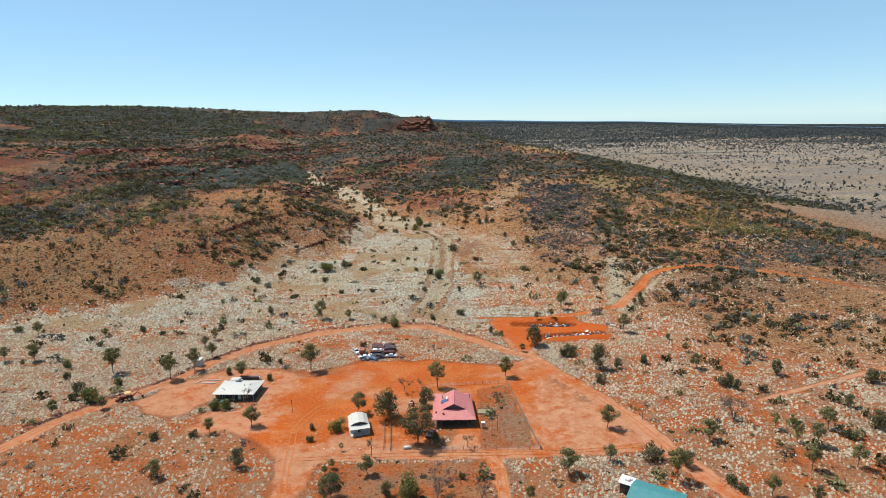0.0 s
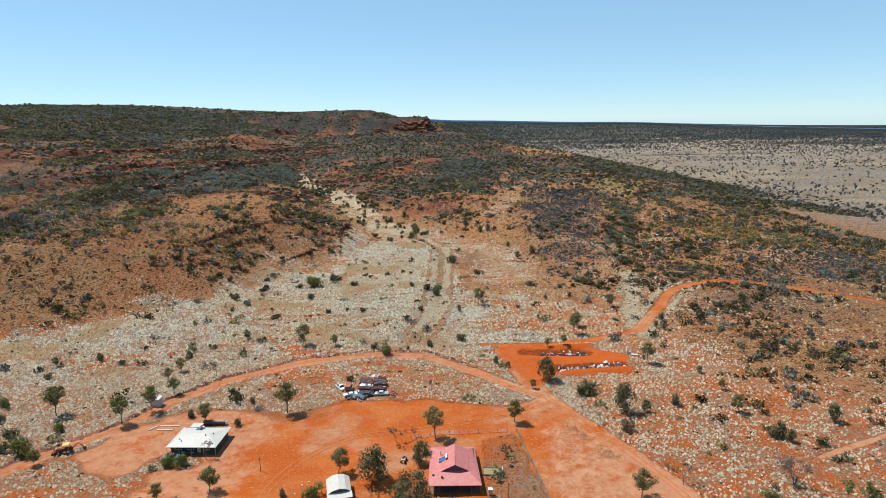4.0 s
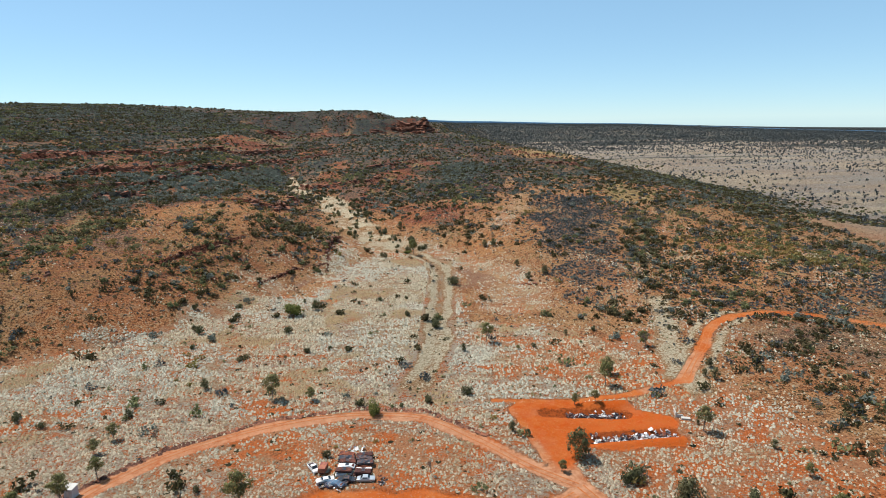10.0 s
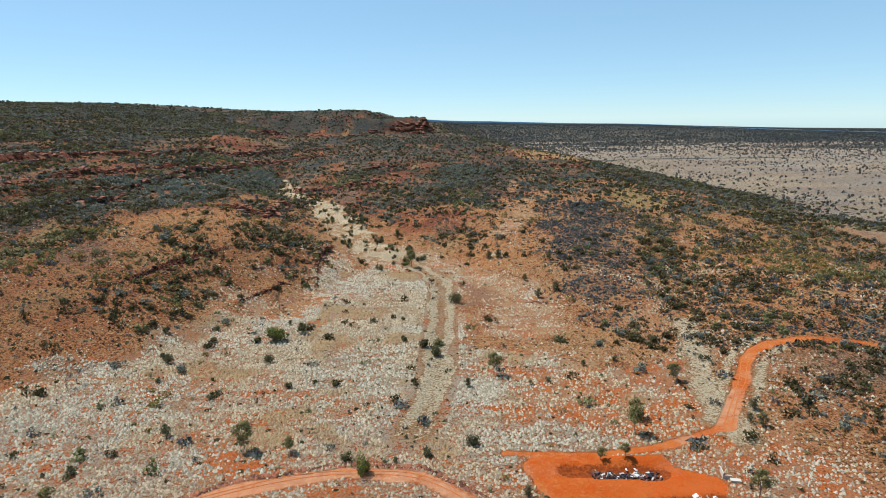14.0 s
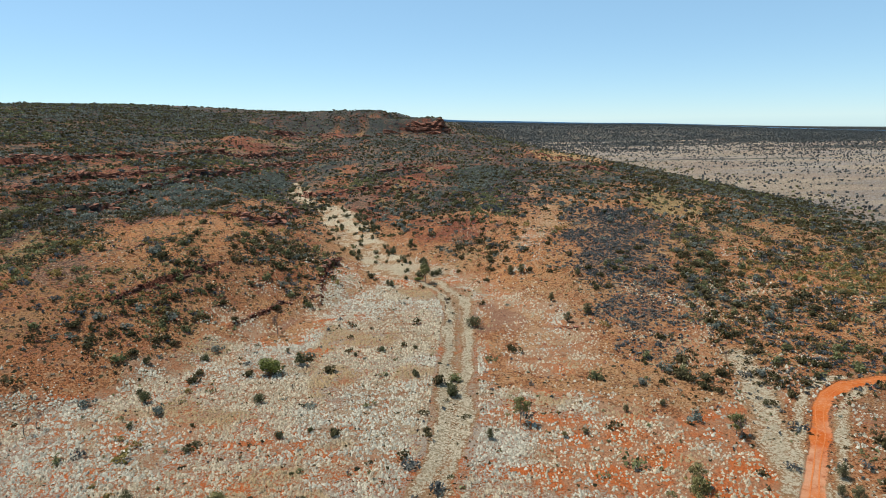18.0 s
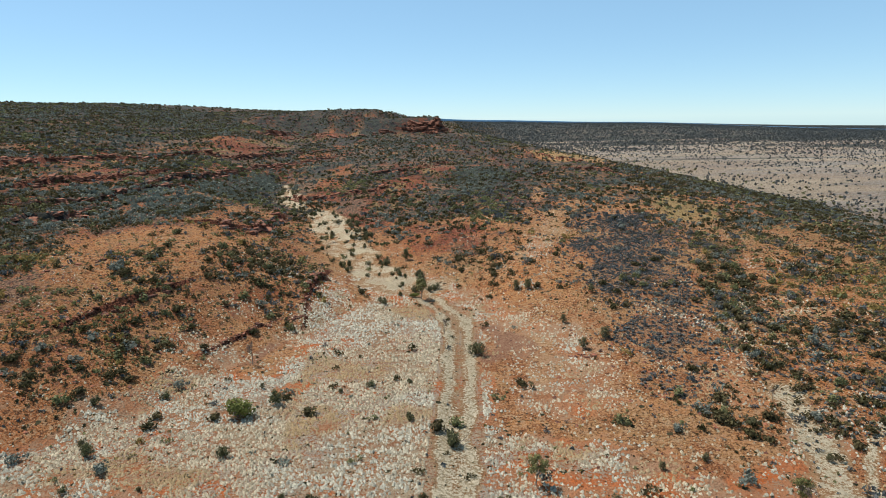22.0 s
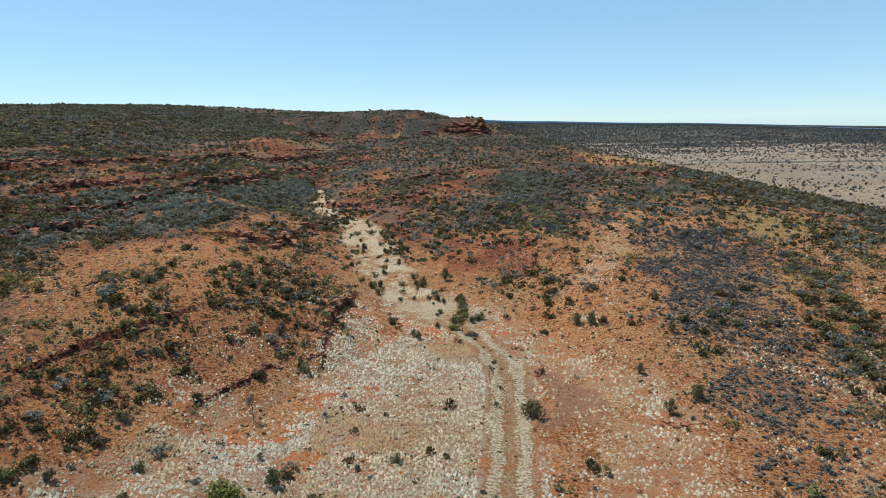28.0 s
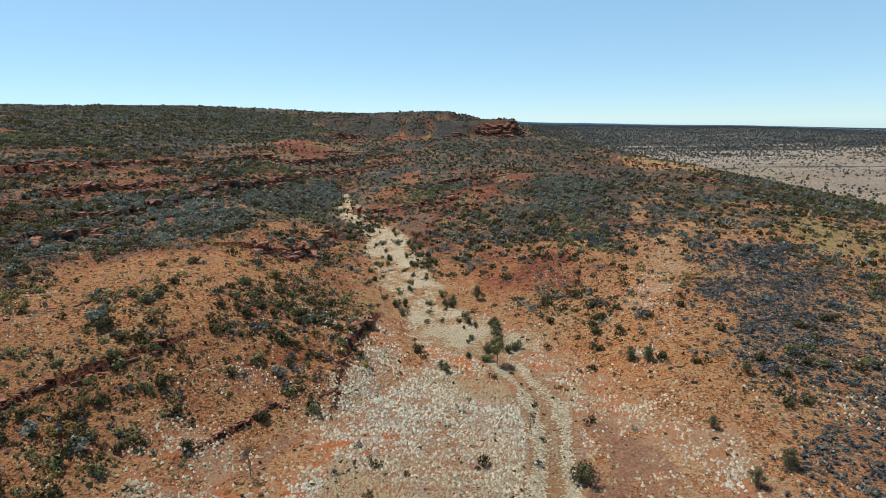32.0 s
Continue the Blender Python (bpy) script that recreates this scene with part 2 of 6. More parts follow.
    # creek sand and wash
    c = k.mix(k.step(plus(sand, half(n4, 0.3), half(n1, 0.3)), 0.12, 0.30, 0, 0.85), c, k.mix(n1, (0.27, 0.165, 0.085), (0.44, 0.30, 0.165)))
    c = k.mix(k.step(plus(sand, half(n4, 0.5), half(n1, 0.5)), 0.45, 0.68, 0, 0.92), c,
              k.mix(k.step(n1, 0.3, 0.7), (0.39, 0.335, 0.215), (0.65, 0.60, 0.45)))
    # scrub too far or too small to stand singly
    wild = k.math("SUBTRACT", 1.0, k.math("MULTIPLY", sand, 0.7))
    veg2 = k.math("MULTIPLY", veg, wild)
    c = spots(c, 0.95, k.math("MULTIPLY", veg2, 0.9), (0.028, 0.027, 0.016), k.mix(blue, (0.12, 0.10, 0.045), (0.13, 0.135, 0.125)))
    c = spots(c, 2.3, k.math("MULTIPLY", veg2, 0.95), k.mix(blue, (0.024, 0.029, 0.016), (0.065, 0.070, 0.060)), k.mix(blue, (0.085, 0.082, 0.045), (0.17, 0.182, 0.158)))
    c = spots(c, 5.2, k.math("MULTIPLY", k.math("SUBTRACT", veg2, 0.5), 1.6), k.mix(blue, (0.018, 0.025, 0.018), (0.07, 0.080, 0.070)), k.mix(blue, (0.08, 0.085, 0.057), (0.16, 0.178, 0.158)), 0.62)
    # steep faces are bare jointed rock
    nz = k.t.nodes.new("ShaderNodeSeparateXYZ")
    k.t.links.new(k.t.nodes.new("ShaderNodeNewGeometry").outputs["True Normal"], nz.inputs[0])
    c = k.mix(k.step(plus(nz.outputs[2], half(n4, 0.12)), 0.86, 0.72, 0, 0.95), c, k.mix(k.step(n1, 0.3, 0.7), (0.045, 0.020, 0.016), (0.24, 0.085, 0.050)))
    # closed scrub; its blue-grey tones put the haze of distance into the colour
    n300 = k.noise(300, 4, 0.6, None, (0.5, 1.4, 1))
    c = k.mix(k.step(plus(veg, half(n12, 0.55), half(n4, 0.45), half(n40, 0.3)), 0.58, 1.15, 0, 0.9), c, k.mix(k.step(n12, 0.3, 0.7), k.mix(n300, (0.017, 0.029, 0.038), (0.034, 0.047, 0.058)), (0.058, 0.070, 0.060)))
    # bare graded earth
    bare = k.mix(k.step(n12, 0.25, 0.75), (0.41, 0.096, 0.018), (0.44, 0.135, 0.036))
    bare = k.mix(k.step(n40, 0.45, 0.8, 0, 0.9), bare, k.mix(n4, (0.37, 0.160, 0.080), (0.47, 0.265, 0.158)))
    bare = k.mix(k.step(plus(dust, half(n12, 0.6), half(n4, 0.4)), 0.3, 0.9, 0, 0.85), bare, k.mix(n4, (0.39, 0.168, 0.086), (0.50, 0.280, 0.170)))
    bare = k.mix(k.step(n1, 0.62, 0.95, 0, 0.5), bare, (0.47, 0.27, 0.165))
    bare = k.mix(k.step(n4, 0.25, 0.0, 0, 0.6), bare, (0.29, 0.066, 0.016))
    bare = k.mix(k.step(dust, 0.14, 0.02, 0, 0.65), bare, k.mix(n4, (0.44, 0.068, 0.007), (0.43, 0.108, 0.020)))
    # negative dust: shade of the trench walls painted as dark earth
    bare = k.mix(k.step(plus(dust, half(n1, 0.5)), -0.25, -0.75, 0, 0.9), bare, k.mix(n1, (0.10, 0.03, 0.012), (0.34, 0.075, 0.016)))
    c = k.mix(k.step(plus(road, half(n1, 0.7), half(n4, 0.3)), 0.4, 0.6), c, bare)
    rough = k.step(road, 0.35, 0.75, 1.0, 0.16)
    k.bump(k.math("MULTIPLY", plus(k.math("MULTIPLY", n1, 1.0), k.math("MULTIPLY", nf, 0.4), k.math("MULTIPLY", gm, 0.6)), rough), 0.45, 1.0)
    return k.color(k.mix(1.0, c, (0.715, 0.672, 0.652), "MULTIPLY"))


M_GROUND = ground_mat()
# ---- lie of the land: creek line, left slope, right hill, plateau, plain ----
def sm(v, a, b):
    """Smooth step of v from a to b, 0 to 1."""
    k = np.clip((v - a) / (b - a), 0, 1)
    return k * k * (3 - 2 * k)


def smooth_interp(v, xs, zs):
    """Cubic (Catmull-like) curve through a few stations."""
    xs, zs = np.asarray(xs, float), np.asarray(zs, float)
    m = np.gradient(zs, xs)
    v = np.clip(v, xs[0], xs[-1])
    i = np.clip(np.searchsorted(xs, v) - 1, 0, len(xs) - 2)
    h = xs[i + 1] - xs[i]
    k = (v - xs[i]) / h
    return ((1 + 2 * k) * (1 - k) ** 2 * zs[i] + k * (1 - k) ** 2 * h * m[i]
            + k * k * (3 - 2 * k) * zs[i + 1] + k * k * (k - 1) * h * m[i + 1])


def lattice(ix, iy, seed):
    n = (ix.astype(np.int64) * 374761393 + iy.astype(np.int64) * 668265263 + seed * 1442695041) & 0x7FFFFFFF
    n = ((n ^ (n >> 13)) * 1274126177) & 0x7FFFFFFF
    n = ((n ^ (n >> 16)) * 374761393) & 0x7FFFFFFF
    return (n & 0xFFFF) / 65535.0


def vnoise(x, y, size, seed=0, octaves=3):
    """Value noise, about -1 to 1, whose largest lumps measure size metres."""
    out, amp, tot = 0.0, 1.0, 0.0
    for o in range(octaves):
        u, v = x / size + 13.7 * o, y / size - 7.1 * o
        iu, iv = np.floor(u), np.floor(v)
        fu, fv = u - iu, v - iv
        fu, fv = fu * fu * (3 - 2 * fu), fv * fv * (3 - 2 * fv)
        a, b = lattice(iu, iv, seed + o), lattice(iu + 1, iv, seed + o)
        c, d = lattice(iu, iv + 1, seed + o), lattice(iu + 1, iv + 1, seed + o)
        out = out + amp * ((a * (1 - fu) + b * fu) * (1 - fv) + (c * (1 - fu) + d * fu) * fv)
        tot += amp
        amp *= 0.5
        size *= 0.5
    return 2 * out / tot - 1


def streak(x, y, size, seed):
    """Noise drawn out along the strata, which run up the valley."""
    u = x + 14 * vnoise(x, y, 90, seed + 5, 2)
    return vnoise(u, y * 0.22, size, seed, 3)


def creek_x(y):
    return smooth_interp(y, [200, 269, 295, 336, 385, 420, 440, 471, 506, 583, 686, 813, 950, 1300, 1800],
                         [-34, -5, 3, 6.2, 9, 10, 6, -10, -31.6, -66, -110, -157, -190, -260, -330])


def creek_z(y):
    return smooth_interp(y, [240, 333, 468, 527, 573, 741, 900, 1100, 1400, 1700, 2200],
                         [0, 2, 5.5, 8.5, 11.5, 20, 27, 36, 52, 66, 74])


def toe_x(y):
    return smooth_interp(y, [200, 260, 300, 340, 400, 440, 530, 600, 750, 1000, 1400, 1900],
                         [-320, -220, -156, -106, -70, -42, -60, -86, -150, -190, -270, -320])


def crest_x(y):
    return smooth_interp(y, [300, 400, 449, 532, 629, 800, 1127, 1400, 1750],
                         [110, 75, 62, 74, 82, 108, 165, 120, 40])


def crest_z(y):
    return smooth_interp(y, [250, 330, 380, 420, 449, 532, 629, 800, 1127, 1400, 1750, 2300],
                         [1, 2.5, 5, 9.5, 13, 20, 26, 30, 33, 42, 64, 66])


def trenches(x, y):
    """Distances to the middle lines of the two rubbish trenches."""
    return (np.hypot((x - np.clip(x, 38, 61)) * 0.8, y - 249.4 + (x - 37) * 0.136),
            np.hypot((x - np.clip(x, 48, 72)) * 0.8, y - 232.8 - (x - 47) * 0.058))


# rock scarps: line along the foot (downhill on its right hand), height of the step
SCARP = [
    ([(-135, 539), (-123, 546), (-114, 563), (-114, 595), (-117, 630)], 4.5),
    ([(-141, 759), (-124, 736), (-105, 738), (-84, 756), (-59, 775), (-38, 796)], 3.5),
    ([(-59, 435), (-61, 449), (-60, 471), (-59, 486)], 3),
    ([(-135, 384), (-131, 395), (-120, 409), (-112, 424)], 2),
    ([(-88, 389), (-82, 399), (-74, 414), (-64, 425), (-57, 428)], 1),
    ([(-351, 629), (-352, 683), (-354, 795), (-305, 871), (-254, 938), (-253, 1126), (-188, 1239)], 4.5),
    ([(-295, 609), (-291, 660), (-271, 701), (-250, 734)], 3.5),
    ([(-231, 654), (-212, 726), (-223, 925), (-200, 1048), (-152, 1137)], 4.5),
    ([(-250, 548), (-228, 574), (-224, 621), (-201, 654)], 3.5),
    ([(-221, 483), (-225, 506), (-213, 517), (-216, 550)], 3.5),
    ([(-340, 1401), (-324, 1566), (-248, 1568)], 8),
    ([(-74, 893), (-33, 931), (21, 1037)], 4),
    ([(148, 1125), (170, 1139), (212, 1030)], 4),
    ([(161, 910), (208, 928), (219, 876)], 3.5),
]


def scarp_steps(x, y):
    """Lift of the ground above its rock scarps."""
    x, y = np.asarray(x, float), np.asarray(y, float)
    out = np.zeros(np.shape(x))
    for pts, h in SCARP:
        px, py = [p[0] for p in pts], [p[1] for p in pts]
        m = (x > min(px) - 45) & (x < max(px) + 45) & (y > min(py) - 45) & (y < max(py) + 45)
        if not m.any():
            continue
        u, v = x[m], y[m]
        best, side = np.full(np.shape(u), 1e9), np.zeros(np.shape(u))
        wob = 0.8 * h * vnoise(u, v, 4.0 * h, 605, 3)
        for (ax, ay), (bx, by) in zip(pts[:-1], pts[1:]):
            dx, dy = bx - ax, by - ay
            ln = math.hypot(dx, dy)
            k = ((u - ax) * dx + (v - ay) * dy) / ln ** 2
            d = np.hypot(u - ax - np.clip(k, 0, 1) * dx, v - ay - np.clip(k, 0, 1) * dy)
            s = ((v - ay) * dx - (u - ax) * dy) / ln
            near = d < best
            best, side = np.where(near, d, best), np.where(near, np.where((k > -0.02) & (k < 1.02), s, np.sign(s) * d), side)
        step = sm(side + wob, -0.15 * h, 0.45 * h) * np.exp(-np.maximum(side, 0) / (3.5 * h)) * sm(best, 11 * h, 4 * h)
        out[m] = np.maximum(out[m], h * step * (0.75 + 0.6 * vnoise(u, v, 7 * h, 607, 2)))
    return out


def skyline(az):
    """Height of the farthest range by compass angle, at its distance."""
    return smooth_interp(az, [-60, -34, -30, -27, -25.2, -24.2, -22.4, -20.3, -17.8, -9, -5, -2.6, 2.5, 7, 13, 19.5, 26, 31, 38, 50],
                         [238, 236, 218, 209, 208, 217, 198, 203, 178, 165, 145, 125, 92, 80, 62, 49, 22, 3, -16, -40])


def height(x, y, fine=True):
    """Ground height at x, y (arrays)."""
    x, y = np.asarray(x, float), np.asarray(y, float)
    r = np.hypot(x, y)
    zc, xc, xk, zk = creek_z(y), creek_x(y), crest_x(y), crest_z(y)
    # creek flat to the hill's crest, then down to the plain
    xt = np.minimum(toe_x(y), xc - 12)
    k = sm(x, xc + 14, np.maximum(xk, xc + 60))
    mid = zc + (zk - zc) * k
    plain = -17 * sm(y, 260, 760) * sm(x, 150, 520)
    fall = sm(x, xk + 10, xk + smooth_interp(y, [300, 450, 700, 1100, 1750], [200, 360, 420, 330, 260]))
    mid = mid * (1 - fall) + plain * fall
    mid = mid + 6 * np.exp(-((x - 235) / 90) ** 2 - ((y - 370) / 70) ** 2)
    # left slope: steep foot, bench, long rise to the plateau
    a = np.maximum(xt - x, 0)
    rise = smooth_interp(a, [0, 35, 80, 150, 260, 420, 700, 1200], [0, 11, 26, 31, 47, 71, 84, 90])
    left = rise * sm(y, 180, 340)
    z = mid + left
    # plateau with its scarp end far up the valley
    top = 119 * sm(x, 2600, 2500) + vnoise(x, y, 220, 5, 2) * 3
    edge = sm(y, 1560, 1760) * sm(x, -70, -150)
    z = np.maximum(z, z + (top - z) * edge)
    nose = sm(y, 1640, 1700) * sm(x, 34, 14) * sm(y, 2500, 2300)
    z = np.maximum(z, z + (99 - z) * nose)
    # distance: the plain and the far low ranges lift to the skyline
    az = np.degrees(np.arctan2(x, np.maximum(y, 1)))
    far = skyline(az) - smooth_interp(az, [-60, -20, -5, 0, 20, 60], [8, 8, 12, 16, 8, 6])
    z = z + (far - z) * sm(r, 2700, 4700)
    if fine:
        hill = sm(z, 3, 25) * sm(r, 5000, 3000)
        z = z + vnoise(x, y, 90, 1, 3) * 2.6 * hill + vnoise(x, y, 14, 2, 2) * (0.15 + 0.55 * hill)
        # rock strata: ledges that run along the slope
        s = (z + 0.03 * y + vnoise(x, y, 120, 9, 3) * 6) / 8.5
        f = s - np.floor(s)
        z = z + (sm(f, 0.35, 0.6) - f) * 3.6 * hill * sm(a, 90, 190) * sm(y, 330, 450) * sm(streak(x, y, 40, 17), -0.1, 0.35)
        z = z - 1.6 * np.abs(vnoise(x + 0.6 * y, y * 0.35, 26, 15, 2)) * hill * sm(y, 1500, 700)
        z = z + 1.25 * scarp_steps(x, y)
        # creek bed cut into the flat
        z = z - 1.1 * np.exp(-((x - xc) / 4.5) ** 2) * sm(y, 270, 330) * sm(y, 900, 700)
        # rubbish trenches with their spoil banks, and the windrow beside the ring track
        t1, t2 = trenches(x, y)
        b2 = np.hypot((x - np.clip(x, 50, 70)) * 0.7, y - 227.6 - (x - 47) * 0.058)
        b1 = np.hypot((x - np.clip(x, 52, 64)) * 0.7, y - 252.6)
        z = z - 1.3 * np.exp(-(t1 / 2.2) ** 4) - 1.3 * np.exp(-(t2 / 2.2) ** 4)
        z = z + 1.5 * np.exp(-(b2 / 1.9) ** 2) + 1.5 * np.exp(-(b1 / 1.8) ** 2)
    return z

# ---- ground sheet ----
def axis(lo, hi, step, grow, end_lo, end_hi):
    """Even steps from lo to hi, then growing steps out to both ends."""
    mid = list(np.arange(lo, hi, step))
    up, s = [hi], step
    while up[-1] < end_hi:
        s *= grow
        up.append(up[-1] + s)
    dn, s = [], step
    p = lo
    while p > end_lo:
        s *= grow
        p -= s
        dn.append(p)
    return np.array(dn[::-1] + mid + up)


def line_dist(x, y, pts):
    """Distance to a polyline."""
    best = np.full(np.shape(x), 1e9)
    for (ax, ay), (bx, by) in zip(pts[:-1], pts[1:]):
        dx, dy = bx - ax, by - ay
        k = np.clip(((x - ax) * dx + (y - ay) * dy) / (dx * dx + dy * dy), 0, 1)
        best = np.minimum(best, np.hypot(x - ax - k * dx, y - ay - k * dy))
    return best


def inside(x, y, poly):
    """Signed distance to a polygon, positive inside."""
    x, y = np.asarray(x, float), np.asarray(y, float)
    d = line_dist(x, y, poly + poly[:1])
    odd = np.zeros(np.shape(x), bool)
    for (ax, ay), (bx, by) in zip(poly, poly[1:] + poly[:1]):
        cross = ((ay > y) != (by > y)) & (x < (bx - ax) * (y - ay) / (by - ay + 1e-9) + ax)
        odd ^= cross
    return np.where(odd, d, -d)


TRACK_RING = [(-190, 60), (-150, 120), (-126, 158), (-119, 174), (-108, 187.5), (-95, 200), (-85, 218), (-73, 232), (-50, 246),
              (-21, 252.5), (-1, 249), (16, 234), (30, 218), (38, 211)]
TRACK_EAST = [(38, 211), (46.5, 191), (54, 175), (59.6, 160), (62, 150), (65, 139), (69, 129), (74, 115), (84, 80), (108, 0), (126, -80)]
TRACK_PIT = [(30, 252), (34, 228), (38, 211)]
TRACK_LOOP = [(-34, -80), (-36, 30), (-37, 100), (-38.6, 130), (-41, 151), (-42, 165), (-37.7, 175.6), (-24.5, 189), (-1, 194), (26, 201), (37, 208)]
TRACK_LOW = [(-38.7, 147), (-23, 147.5), (-5, 147.5), (12.4, 146.3), (29.5, 145.7), (45, 145.7), (59, 147.5)]
TRACK_GATE = [(14, 146), (16, 139), (16, 126), (14, 100), (9, 20), (6, -80)]
TRACK_HILL = [(90, 268), (102, 285), (111, 298), (119, 311), (127, 320), (137, 326), (153, 329), (170, 324), (191, 311), (209, 297), (224, 277), (260, 250)]
TRACK_CROSS = [(22, 259), (47, 256), (68, 259), (90, 268)]
TRACK_FAR = [(93, 166), (117, 175), (161, 191), (240, 215)]
YARD = [(-100, 185), (-93, 196), (-84, 204), (-74, 212), (-47, 206), (-31, 211), (-14, 214), (8, 211), (24, 206), (35, 208),
        (46, 190), (57, 162), (60, 149), (55, 143), (20, 146), (-11, 147), (-33, 146), (-32, 100), (-41, 100), (-46, 154),
        (-55, 159), (-74, 164), (-91, 176)]
PIT = [(28, 256), (40, 256), (65, 253), (66, 249), (75, 244), (77, 239.5), (74, 236), (75, 230.5), (72, 226.5), (50, 225.5),
       (44, 229), (41, 222), (36, 219), (34, 226), (32, 238)]
LAWN = [(14, 186), (25.4, 189.8), (29, 147.5), (12.6, 149), (13.4, 166)]
SCRUB_LOW = [(-30, 145), (13, 143.5), (14.5, 126), (13, 95), (-32, 95)]


# land cover by patch, corner points on the plan
PATCH = {
    "spur_gravel": [(-4, 471), (21, 493), (20, 462), (31, 437), (16, 434), (8, 450)],
    "red_east": [(207, 537), (237, 515), (258, 470), (162, 341), (135, 339), (121, 355), (133, 388), (152, 448)],
    "wash": [(-157, 785), (-166, 842), (-128, 754), (-111, 700), (-85, 680), (-61, 643), (-50, 585), (-40, 545), (-28, 519), (-7, 495), (3, 491), (11, 482), (7, 473), (-2, 468), (-11, 462), (-24, 468), (-39, 482), (-52, 506), (-62, 537), (-74, 548), (-90, 610), (-99, 657), (-127, 701), (-148, 726)],
    "slope_straw": [(-61, 441), (-59, 467), (-46, 470), (-40, 459), (-40, 433), (-39, 412), (-43, 400), (-56, 399), (-66, 409), (-63, 421)],
    "flat": [(-141, 320), (-126, 329), (-113, 335), (-111, 348), (-104, 359), (-94, 375), (-78, 373), (-60, 375), (-50, 401), (-50, 431), (-26, 461), (-4, 439), (8, 458), (17, 438), (20, 405), (16, 354), (21, 331), (30, 330), (43, 326), (59, 317), (71, 310), (96, 322), (116, 346), (116, 321), (88, 270)],
    "orange_flat": [(27, 309), (42, 313), (56, 309), (67, 300), (62, 283), (49, 279), (32, 278), (23, 293)],
    "bare_creekside": [(15, 430), (30, 424), (41, 407), (41, 392), (35, 386), (13, 385), (18, 405)],
    "bare_slopefoot": [(-82, 381), (-77, 396), (-69, 408), (-59, 408), (-62, 399), (-62, 381)],
    "stony": [(36, 432), (60, 408), (69, 382), (63, 350), (45, 339), (26, 344), (27, 371)],
    "heath": [(98, 571), (116, 605), (151, 601), (147, 531), (125, 456), (113, 414), (106, 383), (97, 357), (78, 347), (76, 367), (71, 386), (74, 407), (79, 439), (76, 464), (70, 489)],
    "gully": [(161, 543), (138, 458), (115, 390), (108, 362), (124, 366), (133, 388), (143, 414), (154, 449), (188, 533)],
    "crest": [(93, 761), (99, 724), (81, 608), (98, 638), (127, 657), (101, 605), (72, 524), (61, 497), (47, 488), (36, 472), (31, 484), (48, 513), (68, 551), (78, 609)],
    "orange_hill": [(21, 493), (39, 523), (56, 544), (69, 503), (86, 486), (67, 432), (47, 432), (31, 440), (20, 458)],
    "red_hill": [(-37, 618), (-2, 618), (31, 594), (50, 556), (35, 511), (11, 515), (-13, 536), (-37, 573)],
    "thicket_creek": [(-66, 654), (-45, 709), (-2, 731), (44, 743), (71, 640), (61, 571), (32, 605), (-2, 618), (-37, 618), (-48, 585)],
    "thicket_bend": [(-128, 680), (-96, 642), (-81, 569), (-93, 567), (-117, 629)],
    "grey_left": [(-224, 516), (-247, 596), (-242, 624), (-227, 647), (-181, 685), (-168, 696), (-153, 581), (-147, 540), (-162, 513), (-185, 506)],
    "grey_upper": [(-206, 664), (-212, 789), (-211, 953), (-171, 815), (-160, 700), (-169, 654)],
    "grey_ridge": [(-182, 1386), (-60, 1547), (34, 1445), (24, 1135), (-38, 1048), (-141, 983)],
    "grey_saddle": [(-10, 689), (12, 722), (40, 985), (93, 975), (66, 737), (24, 706)],
    "red_terrace": [(-408, 693), (-387, 762), (-378, 887), (-335, 843), (-351, 713), (-351, 629)],
    "red_bench": [(-303, 597), (-300, 674), (-297, 746), (-263, 696), (-276, 611)],
    "red_shelf": [(-347, 1083), (-319, 1227), (-283, 1310), (-251, 1119), (-268, 903)],
    "red_scarp": [(-357, 1459), (-256, 1611), (-173, 1576), (-229, 1462), (-319, 1364)],
    "red_creekbank": [(-126, 745), (-106, 797), (-62, 833), (-24, 870), (-1, 796), (-48, 736), (-86, 688)],
    "shrub_slope": [(-105, 471), (-101, 511), (-73, 526), (-59, 487), (-59, 451), (-72, 440), (-91, 438), (-104, 439)],
    "orange_slope": [(-191, 477), (-152, 497), (-120, 546), (-97, 530), (-113, 468), (-111, 434), (-124, 415), (-155, 408), (-184, 441)],
    "yellow_hill": [(199, 713), (215, 690), (246, 666), (204, 594), (170, 584), (171, 619)],
    "dark_flank": [(209, 912), (467, 1455), (465, 1248), (406, 1012), (350, 845), (270, 710), (241, 742), (201, 810)],
    "tan_saddle": [(300, 1500), (420, 1500), (400, 1250), (164, 973), (152, 1127), (220, 1350)],
    "dark_top": [(-771, 1101), (-800, 1500), (-600, 1800), (-360, 1500), (-340, 1358), (-374, 1171), (-451, 1014), (-498, 915), (-507, 805)],
}


def patch(name, x, y, rag=0.0):
    """How far a place lies in a named patch, 0 to 1, with a ragged edge."""
    x, y = np.asarray(x, float), np.asarray(y, float)
    poly = PATCH[name]
    px, py = [p[0] for p in poly], [p[1] for p in poly]
    rag = rag or 3.0 + 0.016 * min(py)
    m = (x > min(px) - 2 * rag) & (x < max(px) + 2 * rag) & (y > min(py) - 3 * rag) & (y < max(py) + 3 * rag)
    out = np.zeros(np.shape(x))
    if m.any():
        u, v = x[m], y[m]
        out[m] = sm(inside(u, v, poly) + rag * 1.5 * vnoise(u, v, 2.6 * rag, 601, 4), -0.9 * rag, 0.9 * rag)
    return out


def any_patch(x, y, *names):
    out = np.zeros(np.shape(x))
    for n in names:
        out = np.maximum(out, patch(n, x, y))
    return out


